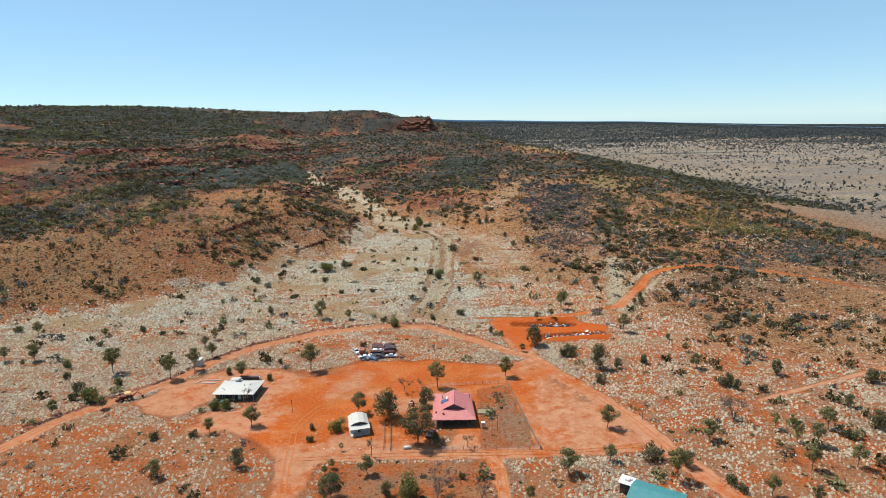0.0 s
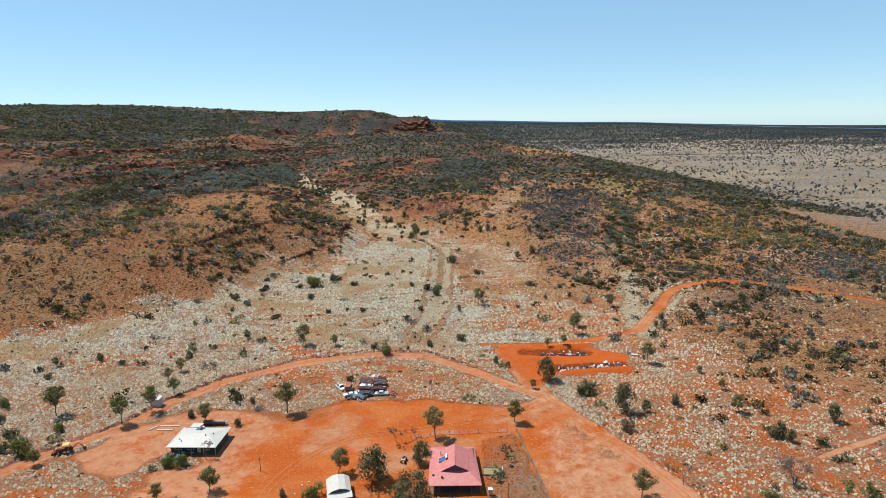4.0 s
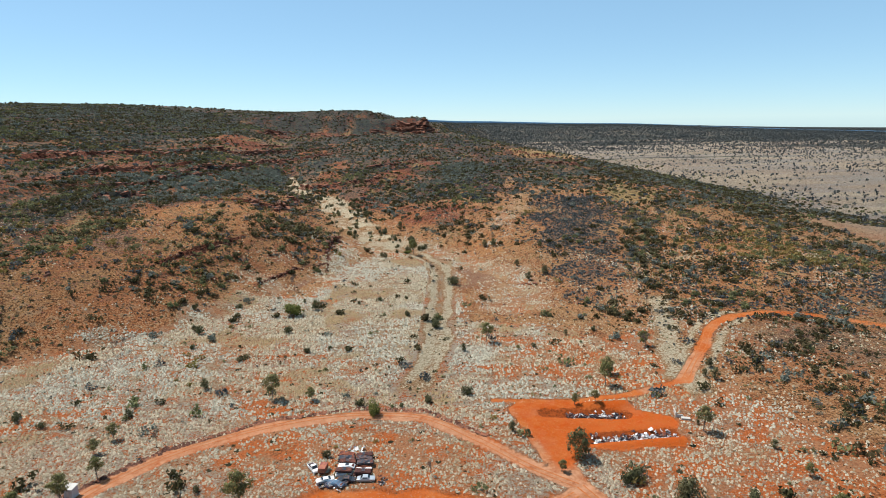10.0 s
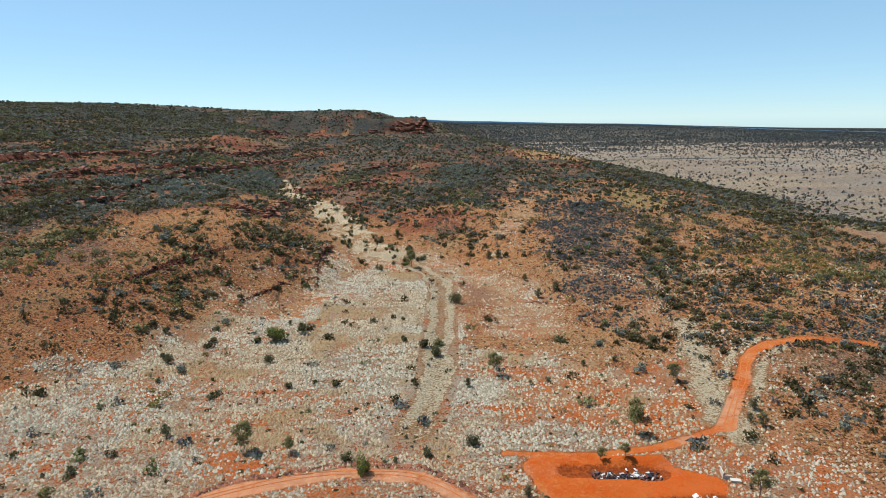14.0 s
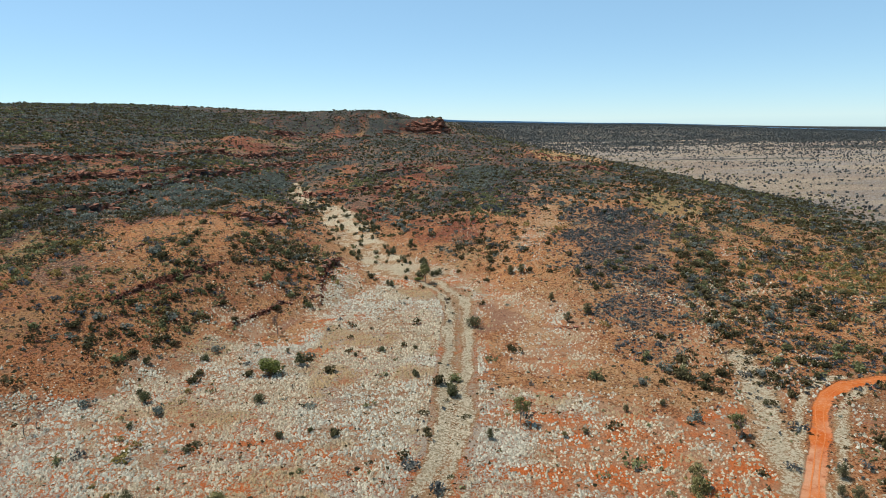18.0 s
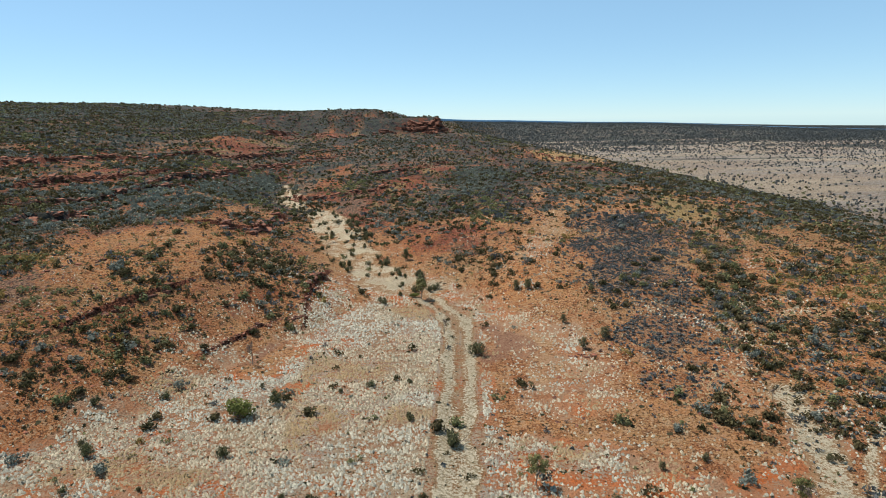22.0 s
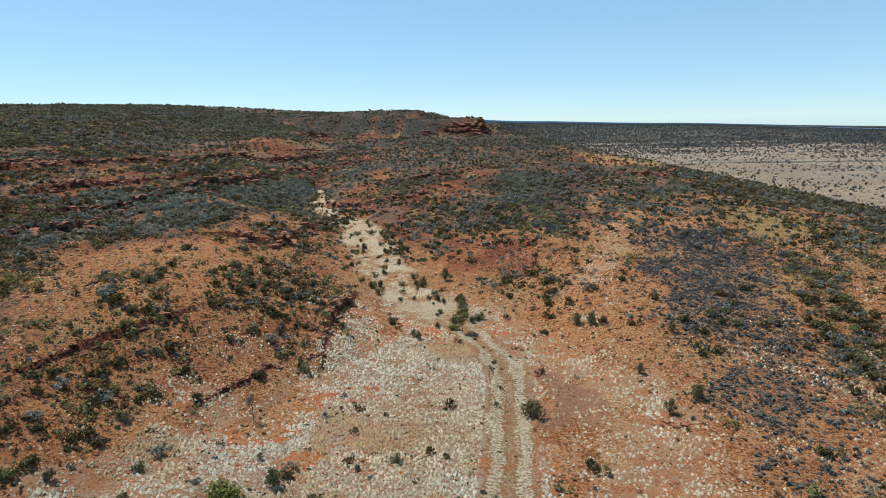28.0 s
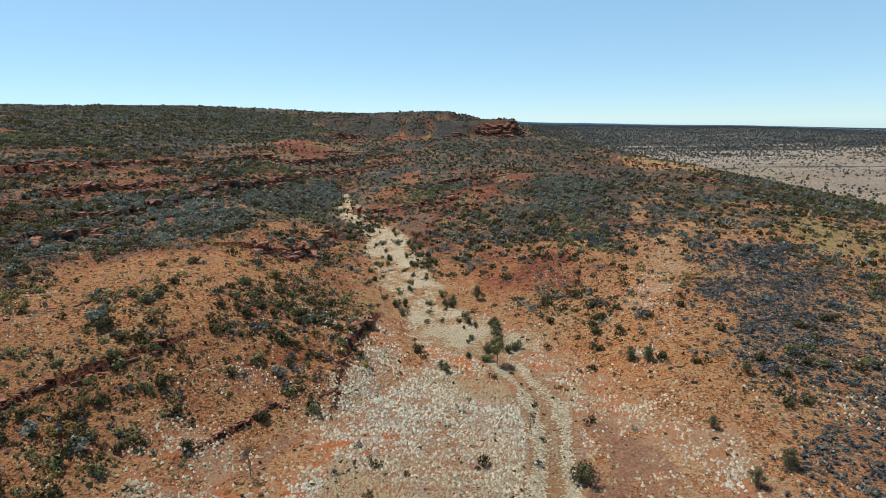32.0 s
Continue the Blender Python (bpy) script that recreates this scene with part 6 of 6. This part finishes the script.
# ---- vehicles ----
def car_body(bm, L, Wd, H, ute=False, crushed=0.0, seed=0):
    """A car shell from a side profile, with sloped glasshouse."""
    r = random.Random(seed)
    prof = [(-L / 2, 0.35), (-L / 2, 0.78), (-L * 0.42, 0.9), (-L * 0.22, 0.93), (-L * 0.11, H), (L * 0.16, H), (L * 0.30, 0.95), (L * 0.47, 0.88), (L / 2, 0.70), (L / 2, 0.35)]
    if ute:
        prof = [(-L / 2, 0.4), (-L / 2, 0.95), (-L * 0.08, 0.95), (-L * 0.06, H), (L * 0.14, H), (L * 0.25, 1.0), (L * 0.46, 0.92), (L / 2, 0.75), (L / 2, 0.4)]
    rows = []
    for s in (-1, -0.86, 0.86, 1):
        row = []
        for x, z in prof:
            tall = z > 1.0
            w = Wd / 2 * (0.80 if tall else 1.0) * s
            zz = z if abs(s) < 1 else (z if z < 0.5 else z - 0.07)
            zz *= 1 - crushed * (0.45 if tall else 0.12) * r.uniform(0.6, 1.3)
            row.append(bm.verts.new((x + r.gauss(0, 0.05 * crushed), w + r.gauss(0, 0.06 * crushed), zz)))
        rows.append(row)
    n = len(prof)
    for a, b in zip(rows[:-1], rows[1:]):
        for i in range(n):
            bm.faces.new((a[i], a[(i + 1) % n], b[(i + 1) % n], b[i]))
    bm.faces.new(rows[0][::-1])
    bm.faces.new(rows[-1])
    bmesh.ops.recalc_face_normals(bm, faces=bm.faces)


def wheel(parent, x, y, r, w=0.2):
    bm = bmesh.new()
    limb(bm, [Vector((x, y - w / 2, r)), Vector((x, y, r)), Vector((x, y + w / 2, r))], r, r, 12)
    bmesh.ops.contextual_create(bm, geom=[])
    t = part("wheel", bm, M_TYRE, parent)
    bm = bmesh.new()
    limb(bm, [Vector((x, y - w / 2 - 0.02, r)), Vector((x, y, r)), Vector((x, y + w / 2 + 0.02, r))], r * 0.55, r * 0.55, 10)
    part("rim", bm, M_STEEL, t)


def car(name, paint, label, m, L=4.7, H=1.42, ute=False, crushed=0.0, wheels=True, seed=0):
    root = new(name)
    Wd = 1.8
    bm = bmesh.new()
    car_body(bm, L, Wd, H, ute, crushed, seed)
    part("body", bm, paint, root)
    if crushed < 0.5:
        hg = H * (1 - crushed * 0.4)
        if ute:
            slab("windscreen", [(L * 0.15, -0.65, hg - 0.05), (L * 0.15, 0.65, hg - 0.05), (L * 0.245, 0.75, 1.03), (L * 0.245, -0.75, 1.03)], 0.02, M_GLASS, root)
            boxpart("tray", M_CAR_DARK, root, -L * 0.47, -L * 0.1, -0.75, 0.75, 0.93, 0.96)
        else:
            slab("windscreen", [(L * 0.175, -0.62, hg - 0.04), (L * 0.175, 0.62, hg - 0.04), (L * 0.295, 0.74, 0.99), (L * 0.295, -0.74, 0.99)], 0.02, M_GLASS, root)
            slab("rear_window", [(-L * 0.12, -0.62, hg - 0.02), (-L * 0.12, 0.62, hg - 0.02), (-L * 0.21, 0.74, 1.0), (-L * 0.21, -0.74, 1.0)], 0.02, M_GLASS, root)
        for s in (-1, 1):
            boxpart("side_window", M_GLASS, root, -L * 0.09, L * 0.15, s * 0.80 - 0.02, s * 0.80 + 0.02, 1.0, hg - 0.1)
        for s in (-1, 1):
            boxpart("headlight", M_WHITE, root, L / 2 - 0.04, L / 2 + 0.02, s * 0.62 - 0.14, s * 0.62 + 0.14, 0.60, 0.72)
    else:
        boxpart("engine_bay", M_RUST_DARK, root, L * 0.28, L * 0.45, -0.6, 0.6, 0.80, 0.86)
        # solid dark box standing in for the shaded inside of the cabin
        boxpart("cabin_opening", M_CAR_DARK, root, -L * 0.08, L * 0.12, -0.6, 0.6, 0.86, H * 0.72)
    if wheels:
        for sx in (-0.30, 0.31):
            for sy in (-0.8, 0.8):
                wheel(root, L * sx, sy, 0.31)
    root.matrix_basis = m
    return tagged(root, label, "car")


rng = random.Random(5)
WRECKS = "wrecked cars in the dump beside the yard"
for col, (cx, y0) in enumerate(((-21.9, 220.6), (-17.0, 219.8))):
    for row in range(5):
        for lay in range(2):
            if lay and rng.random() < 0.25:
                continue
            x, y = cx + 0.10 * row * -1 + rng.gauss(0, 0.2), y0 + row * 2.0 + rng.gauss(0, 0.15)
            c = car("car_wreck", rng.choice((M_RUST, M_RUST_DARK, M_RUST_DARK, M_RUST_DARK, M_CAR_DARK, M_CAR_DARK, M_CAR_WHITE)), "crushed weathered car body stacked in a row of wrecks",
                    pose(x, y, gz(x, y) + 0.86 * lay - 0.22, rng.gauss(0, 2), rng.gauss(0, 2), rng.choice((0, 180)) - 3 + rng.gauss(0, 4)),
                    4.4, 1.35, False, 0.75, False, rng.randrange(999))
            tagged(c, group=WRECKS)
for name, paint, label, x, y, rz, ut, cr in (
        ("sedan", M_SILVER, "silver sedan parked at the edge of the car dump", -16.1, 217.4, 178, False, 0.0),
        ("sedan", M_CAR_DARK, "dark sedan with a blue bonnet at the car dump", -21.1, 217.3, -6, False, 0.12),
        ("utility_truck", M_CAR_WHITE, "white utility truck abandoned at the car dump", -30.6, 223.0, -58, True, 0.05),
        ("car_wreck", M_CAR_WHITE, "crumpled white car body in the scrap heap", -26.6, 217.4, 15, False, 0.45),
        ("car_wreck", M_CAR_BLUE, "crumpled pale blue car body in the scrap heap", -23.8, 215.6, -20, False, 0.55),
        ("sedan", M_CAR_BLUE, "dark blue car parked beside the house", -72.0, 182.2, 4, False, 0.0),
        ("sedan", M_CAR_DARK, "dark car parked under the shade tree", -1.4, 157.4, 70, False, 0.0)):
    car(name, paint, label, pose(x, y, gz(x, y), 0, 0, rz), 4.7, 1.45 if not ut else 1.7, ut, cr, True, rng.randrange(999))


def box_trailer():
    root = new("box_trailer")
    boxpart("tray", M_CAR_RED, root, -0.95, 0.95, -1.6, 1.6, 0.7, 2.0, 0.04, "faded red box body")
    boxpart("chassis", M_RUST_DARK, root, -0.5, 0.5, -1.7, 1.9, 0.5, 0.7)
    for s in (-1, 1):
        wheel(root, 0.0, s * 0.1, 0.3)
    pipe("drawbar", (0, 1.6, 0.6), (0, 3.0, 0.5), 0.06, M_RUST_DARK, root)
    root.matrix_basis = pose(-27.8, 221.9, gz(-27.8, 221.9), 0, 0, -8)
    tagged(root, "faded red box trailer beside the wrecks", "trailer")


def backhoe():
    root = new("backhoe_loader")
    boxpart("engine_hood", M_RUST, root, 0.5, 2.3, -0.5, 0.5, 0.9, 1.6, 0.08)
    boxpart("chassis", M_RUST_DARK, root, -1.6, 2.5, -0.45, 0.45, 0.55, 0.95, 0.05)
    boxpart("cab", M_RUST_DARK, root, -0.9, 0.5, -0.7, 0.7, 0.95, 1.5, 0.05)
    for x in (-0.85, 0.42):
        for y in (-0.65, 0.65):
            pipe("cab_post", (x, y, 1.4), (x, y, 2.6), 0.05, M_YELLOW_PAINT, root, 6)
    boxpart("canopy", M_YELLOW_PAINT, root, -1.1, 0.7, -0.9, 0.9, 2.6, 2.72, 0.04, "faded yellow canopy")
    for y in (-0.75, 0.75):
        pipe("loader_arm", (0.6, y, 1.5), (2.9, y, 0.7), 0.09, M_RUST, root, 6)
        wheel(root, -0.8, y * 1.2, 0.7, 0.4)
        wheel(root, 1.7, y * 1.1, 0.45, 0.3)
    bm = bmesh.new()
    limb(bm, [Vector((3.1, -1.1, 0.55)), Vector((3.1, 0, 0.5)), Vector((3.1, 1.1, 0.55))], 0.45, 0.45, 7)
    part("front_bucket", bm, M_RUST, root)
    pipe("boom", (-1.5, 0, 1.1), (-3.2, 0, 2.5), 0.14, M_RUST, root, 6)
    pipe("dipper", (-3.2, 0, 2.5), (-4.6, 0, 1.1), 0.11, M_RUST, root, 6)
    boxpart("rear_bucket", M_RUST_DARK, root, -4.95, -4.35, -0.35, 0.35, 0.35, 1.1, 0.06)
    root.matrix_basis = pose(-103.6, 187.6, gz(-103.6, 187.6), 0, 0, 195)
    tagged(root, "rusty old backhoe with a yellow canopy on the track", "backhoe")


def quad_trailer():
    root = new("quad_bike")
    boxpart("body", M_CAR_DARK, root, -0.7, 0.7, -0.25, 0.25, 0.55, 0.95, 0.08)
    boxpart("seat", M_TYRE, root, -0.5, 0.2, -0.18, 0.18, 0.95, 1.05, 0.04)
    boxpart("rack", M_STEEL, root, -0.95, -0.5, -0.35, 0.35, 0.9, 0.95)
    pipe("handlebar", (0.4, -0.4, 1.15), (0.4, 0.4, 1.15), 0.03, M_STEEL, root, 6)
    for x in (-0.6, 0.6):
        for y in (-0.45, 0.45):
            wheel(root, x, y, 0.28, 0.22)
    root.matrix_basis = pose(-7.4, 176.6, gz(-7.4, 176.6), 0, 0, 80) @ Matrix.Diagonal((1.3, 1.3, 1.3, 1))
    tagged(root, "dark quad bike parked near the trees", "quad bike")


box_trailer()
backhoe()
quad_trailer()


# ---- rubbish in the trenches and round the wrecks ----
def rubbish(name, label, pts, n, seed, mats):
    """A heap of bent sheets, boxes and rods along a line."""
    root = new(name)
    r = random.Random(seed)
    shapes = []
    for k in range(6):
        bm = bmesh.new()
        g = bmesh.ops.create_grid(bm, x_segments=3, y_segments=2, size=0.5)["verts"]
        for v in g:
            v.co.z += r.gauss(0, 0.12)
            v.co.x *= r.uniform(0.7, 1.3)
        ext = bmesh.ops.extrude_face_region(bm, geom=list(bm.faces))["geom"]
        bmesh.ops.translate(bm, vec=(0, 0, 0.05), verts=[v for v in ext if isinstance(v, bmesh.types.BMVert)])
        for mat in mats[:]:
            pass
        me = bpy.data.meshes.new("scrap_sheet")
        bm.to_mesh(me)
        bm.free()
        me.materials.append(mats[k % len(mats)])
        shapes.append(me)
    (ax, ay), (bx, by) = pts
    for i in range(n):
        k = r.random()
        x, y = ax + (bx - ax) * k + r.gauss(0, 0.5), ay + (by - ay) * k + r.gauss(0, 1.0)
        ob = new("scrap_sheet", shapes[r.randrange(6)])
        ob.parent = root
        s = r.uniform(0.4, 1.5)
        ob.matrix_basis = pose(x, y, gz(x, y) + 0.1 + 0.6 * r.random() ** 2, r.gauss(0, 25), r.gauss(0, 25), r.uniform(0, 360)) @ Matrix.Diagonal((s, s * r.uniform(0.3, 1), s, 1))
    return tagged(root, label, "rubbish")


MIXED = [M_WHITE, M_CAR_DARK, M_STEEL, M_CAR_DARK, M_RUST_DARK, M_CAR_DARK]
rubbish("rubbish_heap", "heap of white and dark scrap in the north trench", [(44, 248.2), (61, 246.2)], 200, 31, MIXED)
rubbish("rubbish_heap", "line of mixed household scrap in the south trench", [(48, 232.9), (72, 234.2)], 250, 32, [M_WHITE, M_CAR_DARK, M_STEEL, M_SILVER, M_CAR_DARK, M_RUST])
rubbish("rubbish_heap", "crumpled white scrap beside the car wrecks", [(-28.5, 216.3), (-21.5, 215.4)], 90, 33, [M_WHITE, M_CAR_DARK, M_STEEL, M_CAR_DARK, M_CAR_BLUE, M_RUST_DARK])
rubbish("rubbish_heap", "white panels lying behind the car wrecks", [(-21.5, 231.0), (-17.5, 230.6)], 14, 34, [M_WHITE, M_CAR_WHITE])
rubbish("rubbish_heap", "dark scrap parts beside the silver sedan", [(-12.6, 217.2), (-10.8, 217.0)], 8, 35, [M_RUST_DARK, M_CAR_DARK])
rubbish("rubbish_heap", "dark metal scrap on the dry grass", [(-56.8, 156.2), (-54.0, 156.6)], 12, 36, [M_CAR_DARK, M_RUST_DARK])


# ---- fences, poles and yard clutter ----
def fence(label, pts, post_gap, tall, wires, mat=M_WOOD, mesh_like=False):
    root = new("fence")
    lengths = [math.dist(a, b) for a, b in zip(pts[:-1], pts[1:])]
    for (a, b), ln in zip(zip(pts[:-1], pts[1:]), lengths):
        n = max(1, round(ln / post_gap))
        for i in range(n + 1):
            x, y = a[0] + (b[0] - a[0]) * i / n, a[1] + (b[1] - a[1]) * i / n
            pipe("post", (x, y, gz(x, y) - 0.2), (x, y, gz(x, y) + tall), 0.06, mat, root, 6)
        for w in range(wires):
            z = tall * (w + 0.6) / wires
            pipe("wire", (a[0], a[1], gz(*a) + z), (b[0], b[1], gz(*b) + z), 0.022 if not mesh_like else 0.045, M_STEEL if not mesh_like else mat, root, 4)
    return tagged(root, label, "fence")


fence("grey timber fence along the lawn's edge", [(25.4, 189.8), (29.0, 147.2)], 2.4, 1.2, 6, M_WOOD, True)
fence("thin wire fence behind the homestead", [(-5.4, 187.4), (2.8, 189.8), (25.4, 189.8)], 3.0, 1.2, 4)
fence("thin wire fence along the lower track", [(1.6, 149.1), (29.0, 147.2)], 3.0, 1.2, 4)
fence("double timber rail fence beside the tree", [(-13.8, 170.1), (-12.7, 149.9)], 2.0, 1.0, 3, M_WOOD, True)
fence("grey timber rail fence by the shed", [(-15.5, 170.3), (-14.7, 150.4)], 2.0, 1.0, 2, M_WOOD, True)
fence("timber yard rail beside the trees", [(-19.5, 176.3), (-14.0, 176.0)], 1.8, 1.1, 3, M_WOOD, True)


def pole(x, y, h, label):
    root = new("pole")
    pipe("shaft", (0, 0, -0.3), (0, 0, h), 0.09, M_WOOD, root, 8)
    boxpart("crossarm", M_WOOD, root, -0.5, 0.5, -0.05, 0.05, h - 0.4, h - 0.28)
    root.matrix_basis = pose(x, y, gz(x, y), 0, 0, 20)
    tagged(root, label, "pole")


pole(-45.4, 174.7, 4.2, "weathered timber pole on bare red earth")
pole(18.4, 158.2, 4.6, "thin grey pole on the dry lawn")


def garden_bed():
    root = new("garden_bed")
    for x0, x1, y0, y1 in ((0, 5, 0, 0.15), (0, 5, 3.2, 3.35), (0, 0.15, 0.15, 3.2), (4.85, 5, 0.15, 3.2)):
        boxpart("edging", M_WOOD, root, x0, x1, y0, y1, -0.1, 0.3)
    boxpart("soil", M_SOIL, root, 0.15, 4.85, 0.15, 3.2, -0.1, 0.12)
    boxpart("white_board", M_WHITE, root, 5.1, 5.25, -0.3, 3.4, 0, 0.5)
    root.matrix_basis = pose(13.2, 168.6, gz(15, 170) + 0.02, 0, 0, -6)
    tagged(root, "raised timber garden bed on the dry lawn", "garden bed")


def cooler():
    root = new("cooler_unit")
    boxpart("cabinet", M_STEEL, root, -0.5, 0.5, -0.45, 0.45, 0.6, 1.7, 0.05)
    boxpart("lid", M_WHITE, root, -0.55, 0.55, -0.5, 0.5, 1.7, 1.8, 0.03)
    for x in (-0.42, 0.42):
        for y in (-0.38, 0.38):
            boxpart("leg", M_STEEL, root, x - 0.04, x + 0.04, y - 0.04, y + 0.04, 0, 0.6)
    root.matrix_basis = pose(14.3, 160.3, gz(14.3, 160.3))
    tagged(root, "grey cooling unit on legs beside the house", "cooler")


def drum():
    root = new("white_drum")
    pipe("barrel", (-0.9, 0, 0.42), (0.9, 0, 0.42), 0.42, M_WHITE, root, 12)
    for x in (-0.5, 0.5):
        boxpart("cradle", M_WOOD, root, x - 0.08, x + 0.08, -0.35, 0.35, 0, 0.12)
    root.matrix_basis = pose(-8.1, 150.6, gz(-8.1, 150.6), 0, 0, 5)
    tagged(root, "white drum lying on a timber cradle", "drum")


def loading_block():
    root = new("concrete_trough")
    boxpart("back_wall", M_CONCRETE, root, 0, 0.25, 0, 3.4, -0.3, 1.5, 0.02)
    boxpart("side_wall", M_CONCRETE, root, 0.26, 2.2, 0, 0.25, -0.3, 1.0, 0.02)
    boxpart("basin", M_CONCRETE, root, 1.6, 4.2, -1.4, -0.1, -0.2, 0.55, 0.04)
    root.matrix_basis = pose(76.2, 243.0, gz(77, 243), 0, 0, -14)
    tagged(root, "pale concrete trough at the end of the pit", "trough")


garden_bed()
cooler()
drum()
loading_block()


def slabs():
    for x, y, w, d, rz in ((-84.5, 199.6, 3.0, 0.35, 55), (-79.8, 200.8, 6.5, 0.4, -3), (-80.5, 198.4, 5.0, 0.5, -3)):
        ob = new("concrete_strip")
        bm = bmesh.new()
        box(bm, -w / 2, w / 2, -d / 2, d / 2, -0.1, 0.22, 0.02)
        part("strip", bm, M_CONCRETE, ob)
        ob.matrix_basis = pose(x, y, gz(x, y), 0, 0, rz)
        tagged(ob, "pale concrete strip lying on bare red earth", "slab", "concrete strips by the white-roofed house")


slabs()


def water_tank_row():
    root = new("dark_water_tank")
    pipe("barrel", (-3.4, 0, 0.8), (3.4, 0, 0.8), 0.75, M_CAR_DARK, root, 14)
    pipe("end_cap", (3.4, 0, 0.8), (3.7, 0, 0.8), 0.6, M_WHITE, root, 12)
    for x in (-2.4, 0, 2.4):
        boxpart("cradle", M_WOOD, root, x - 0.1, x + 0.1, -0.5, 0.5, 0, 0.25)
    root.matrix_basis = pose(-66.2, 200.6, gz(-66.2, 200.6), 0, 0, -4)
    tagged(root, "long dark tank lying behind the house", "tank")


water_tank_row()

# white marker stones round the drive
rng = random.Random(9)
bm = bmesh.new()
bmesh.ops.create_icosphere(bm, subdivisions=2, radius=0.19)
for v in bm.verts:
    v.co *= 1 + rng.gauss(0, 0.12)
    v.co.z = v.co.z * 0.8 + 0.12
stone_me = bpy.data.meshes.new("marker_stone")
bm.to_mesh(stone_me)
bm.free()
stone_me.materials.append(weathered("painted_stone", (0.55, 0.52, 0.48), 0.8, amount=0.6, size=0.3))
for x, y in ((-33, 167.5), (-34.2, 164), (-35.4, 160.4), (-35.8, 156.6), (-35, 153.4), (-31.6, 152), (-28.6, 151.6), (-24.4, 151.4), (-21.4, 151.2), (-18, 151.6), (-31.5, 168.6)):
    ob = new("marker_stone", stone_me)
    ob.matrix_basis = pose(x, y, gz(x, y), 0, 0, rng.uniform(0, 360)) @ Matrix.Diagonal((1.2, 1.0, 1.0, 1))
    tagged(ob, "white painted stone marking the edge of the drive", "stone", "white stones round the drive")


# ---- rock ledges ----
def boulder_mesh(seed):
    r = random.Random(seed)
    bm = bmesh.new()
    bmesh.ops.create_cube(bm, size=1.0)
    bmesh.ops.bevel(bm, geom=list(bm.edges), offset=0.16, segments=1, affect="EDGES")
    for v in bm.verts:
        v.co += Vector((r.gauss(0, 0.09), r.gauss(0, 0.09), r.gauss(0, 0.07)))
    me = bpy.data.meshes.new("rock_block")
    bm.to_mesh(me)
    bm.free()
    me.materials.append(M_ROCK)
    return me


BLOCKS = [boulder_mesh(s) for s in range(7)]


def rock_ledge(pts, size, n, seed, label="broken red sandstone ledge along the hillside"):
    """A row of tilted blocks along a line on the slope."""
    root = new("rock_ledge")
    r = random.Random(seed)
    seg = [math.dist(a, b) for a, b in zip(pts[:-1], pts[1:])]
    n = int(n * 1.5)
    for i in range(n):
        d = (i + r.random()) / n * sum(seg)
        k = 0
        while k < len(seg) - 1 and d > seg[k]:
            d -= seg[k]
            k += 1
        f = min(1, d / seg[k])
        (ax, ay), (bx, by) = pts[k], pts[k + 1]
        x, y = ax + (bx - ax) * f + r.gauss(0, size * 0.9), ay + (by - ay) * f + r.gauss(0, size * 0.9)
        s = size * (0.35 + 1.15 * r.random() ** 2.2)
        rz = math.degrees(math.atan2(by - ay, bx - ax)) + r.gauss(0, 32)
        ob = new("rock_block", BLOCKS[r.randrange(7)])
        ob.parent = root
        ob.matrix_basis = pose(x, y, gz(x, y) + s * r.uniform(-0.25, 0.12), r.gauss(0, 9), r.gauss(0, 9), rz) @ Matrix.Diagonal((s * r.uniform(1.1, 2.6), s * r.uniform(0.7, 1.3), s * r.uniform(0.4, 0.85), 1))
    return tagged(root, label, "rock ledge", "rock ledges on the slopes")


for i, (pts, rise) in enumerate(SCARP):
    rock_ledge(pts, 0.42 * rise + 0.5 + 0.9 * (rise > 3), int(2.6 * sum(math.dist(a, b) for a, b in zip(pts[:-1], pts[1:])) / (rise + 1.0)), 400 + i)
for i, (pts, size, n) in enumerate((
        ([(-177, 341), (-173, 348)], 1.4, 8), ([(-365, 648), (-379, 711), (-388, 778)], 4.0, 30), ([(-360, 837), (-326, 901)], 4.0, 16),
        ([(-318, 1448), (-249, 1573)], 7.0, 18), ([(-224, 1501), (-81, 1652)], 7.0, 22), ([(50, 385), (60, 383)], 1.0, 10),
        ([(-313, 445), (-292, 566)], 3.0, 30), ([(-383, 597), (-393, 769)], 3.6, 30), ([(-160, 420), (-140, 455)], 1.6, 16),
        ([(-300, 1064), (-270, 1276)], 4.5, 40))):
    rock_ledge(pts, size, n, 430 + i)
rock_ledge([(-62, 1672), (-28, 1662), (6, 1668), (26, 1690)], 9.5, 60, 450, "red sandstone cliff end of the far plateau")
rock_ledge([(-60, 1650), (0, 1640), (34, 1672)], 7.0, 30, 451, "fallen red blocks below the plateau cliff")
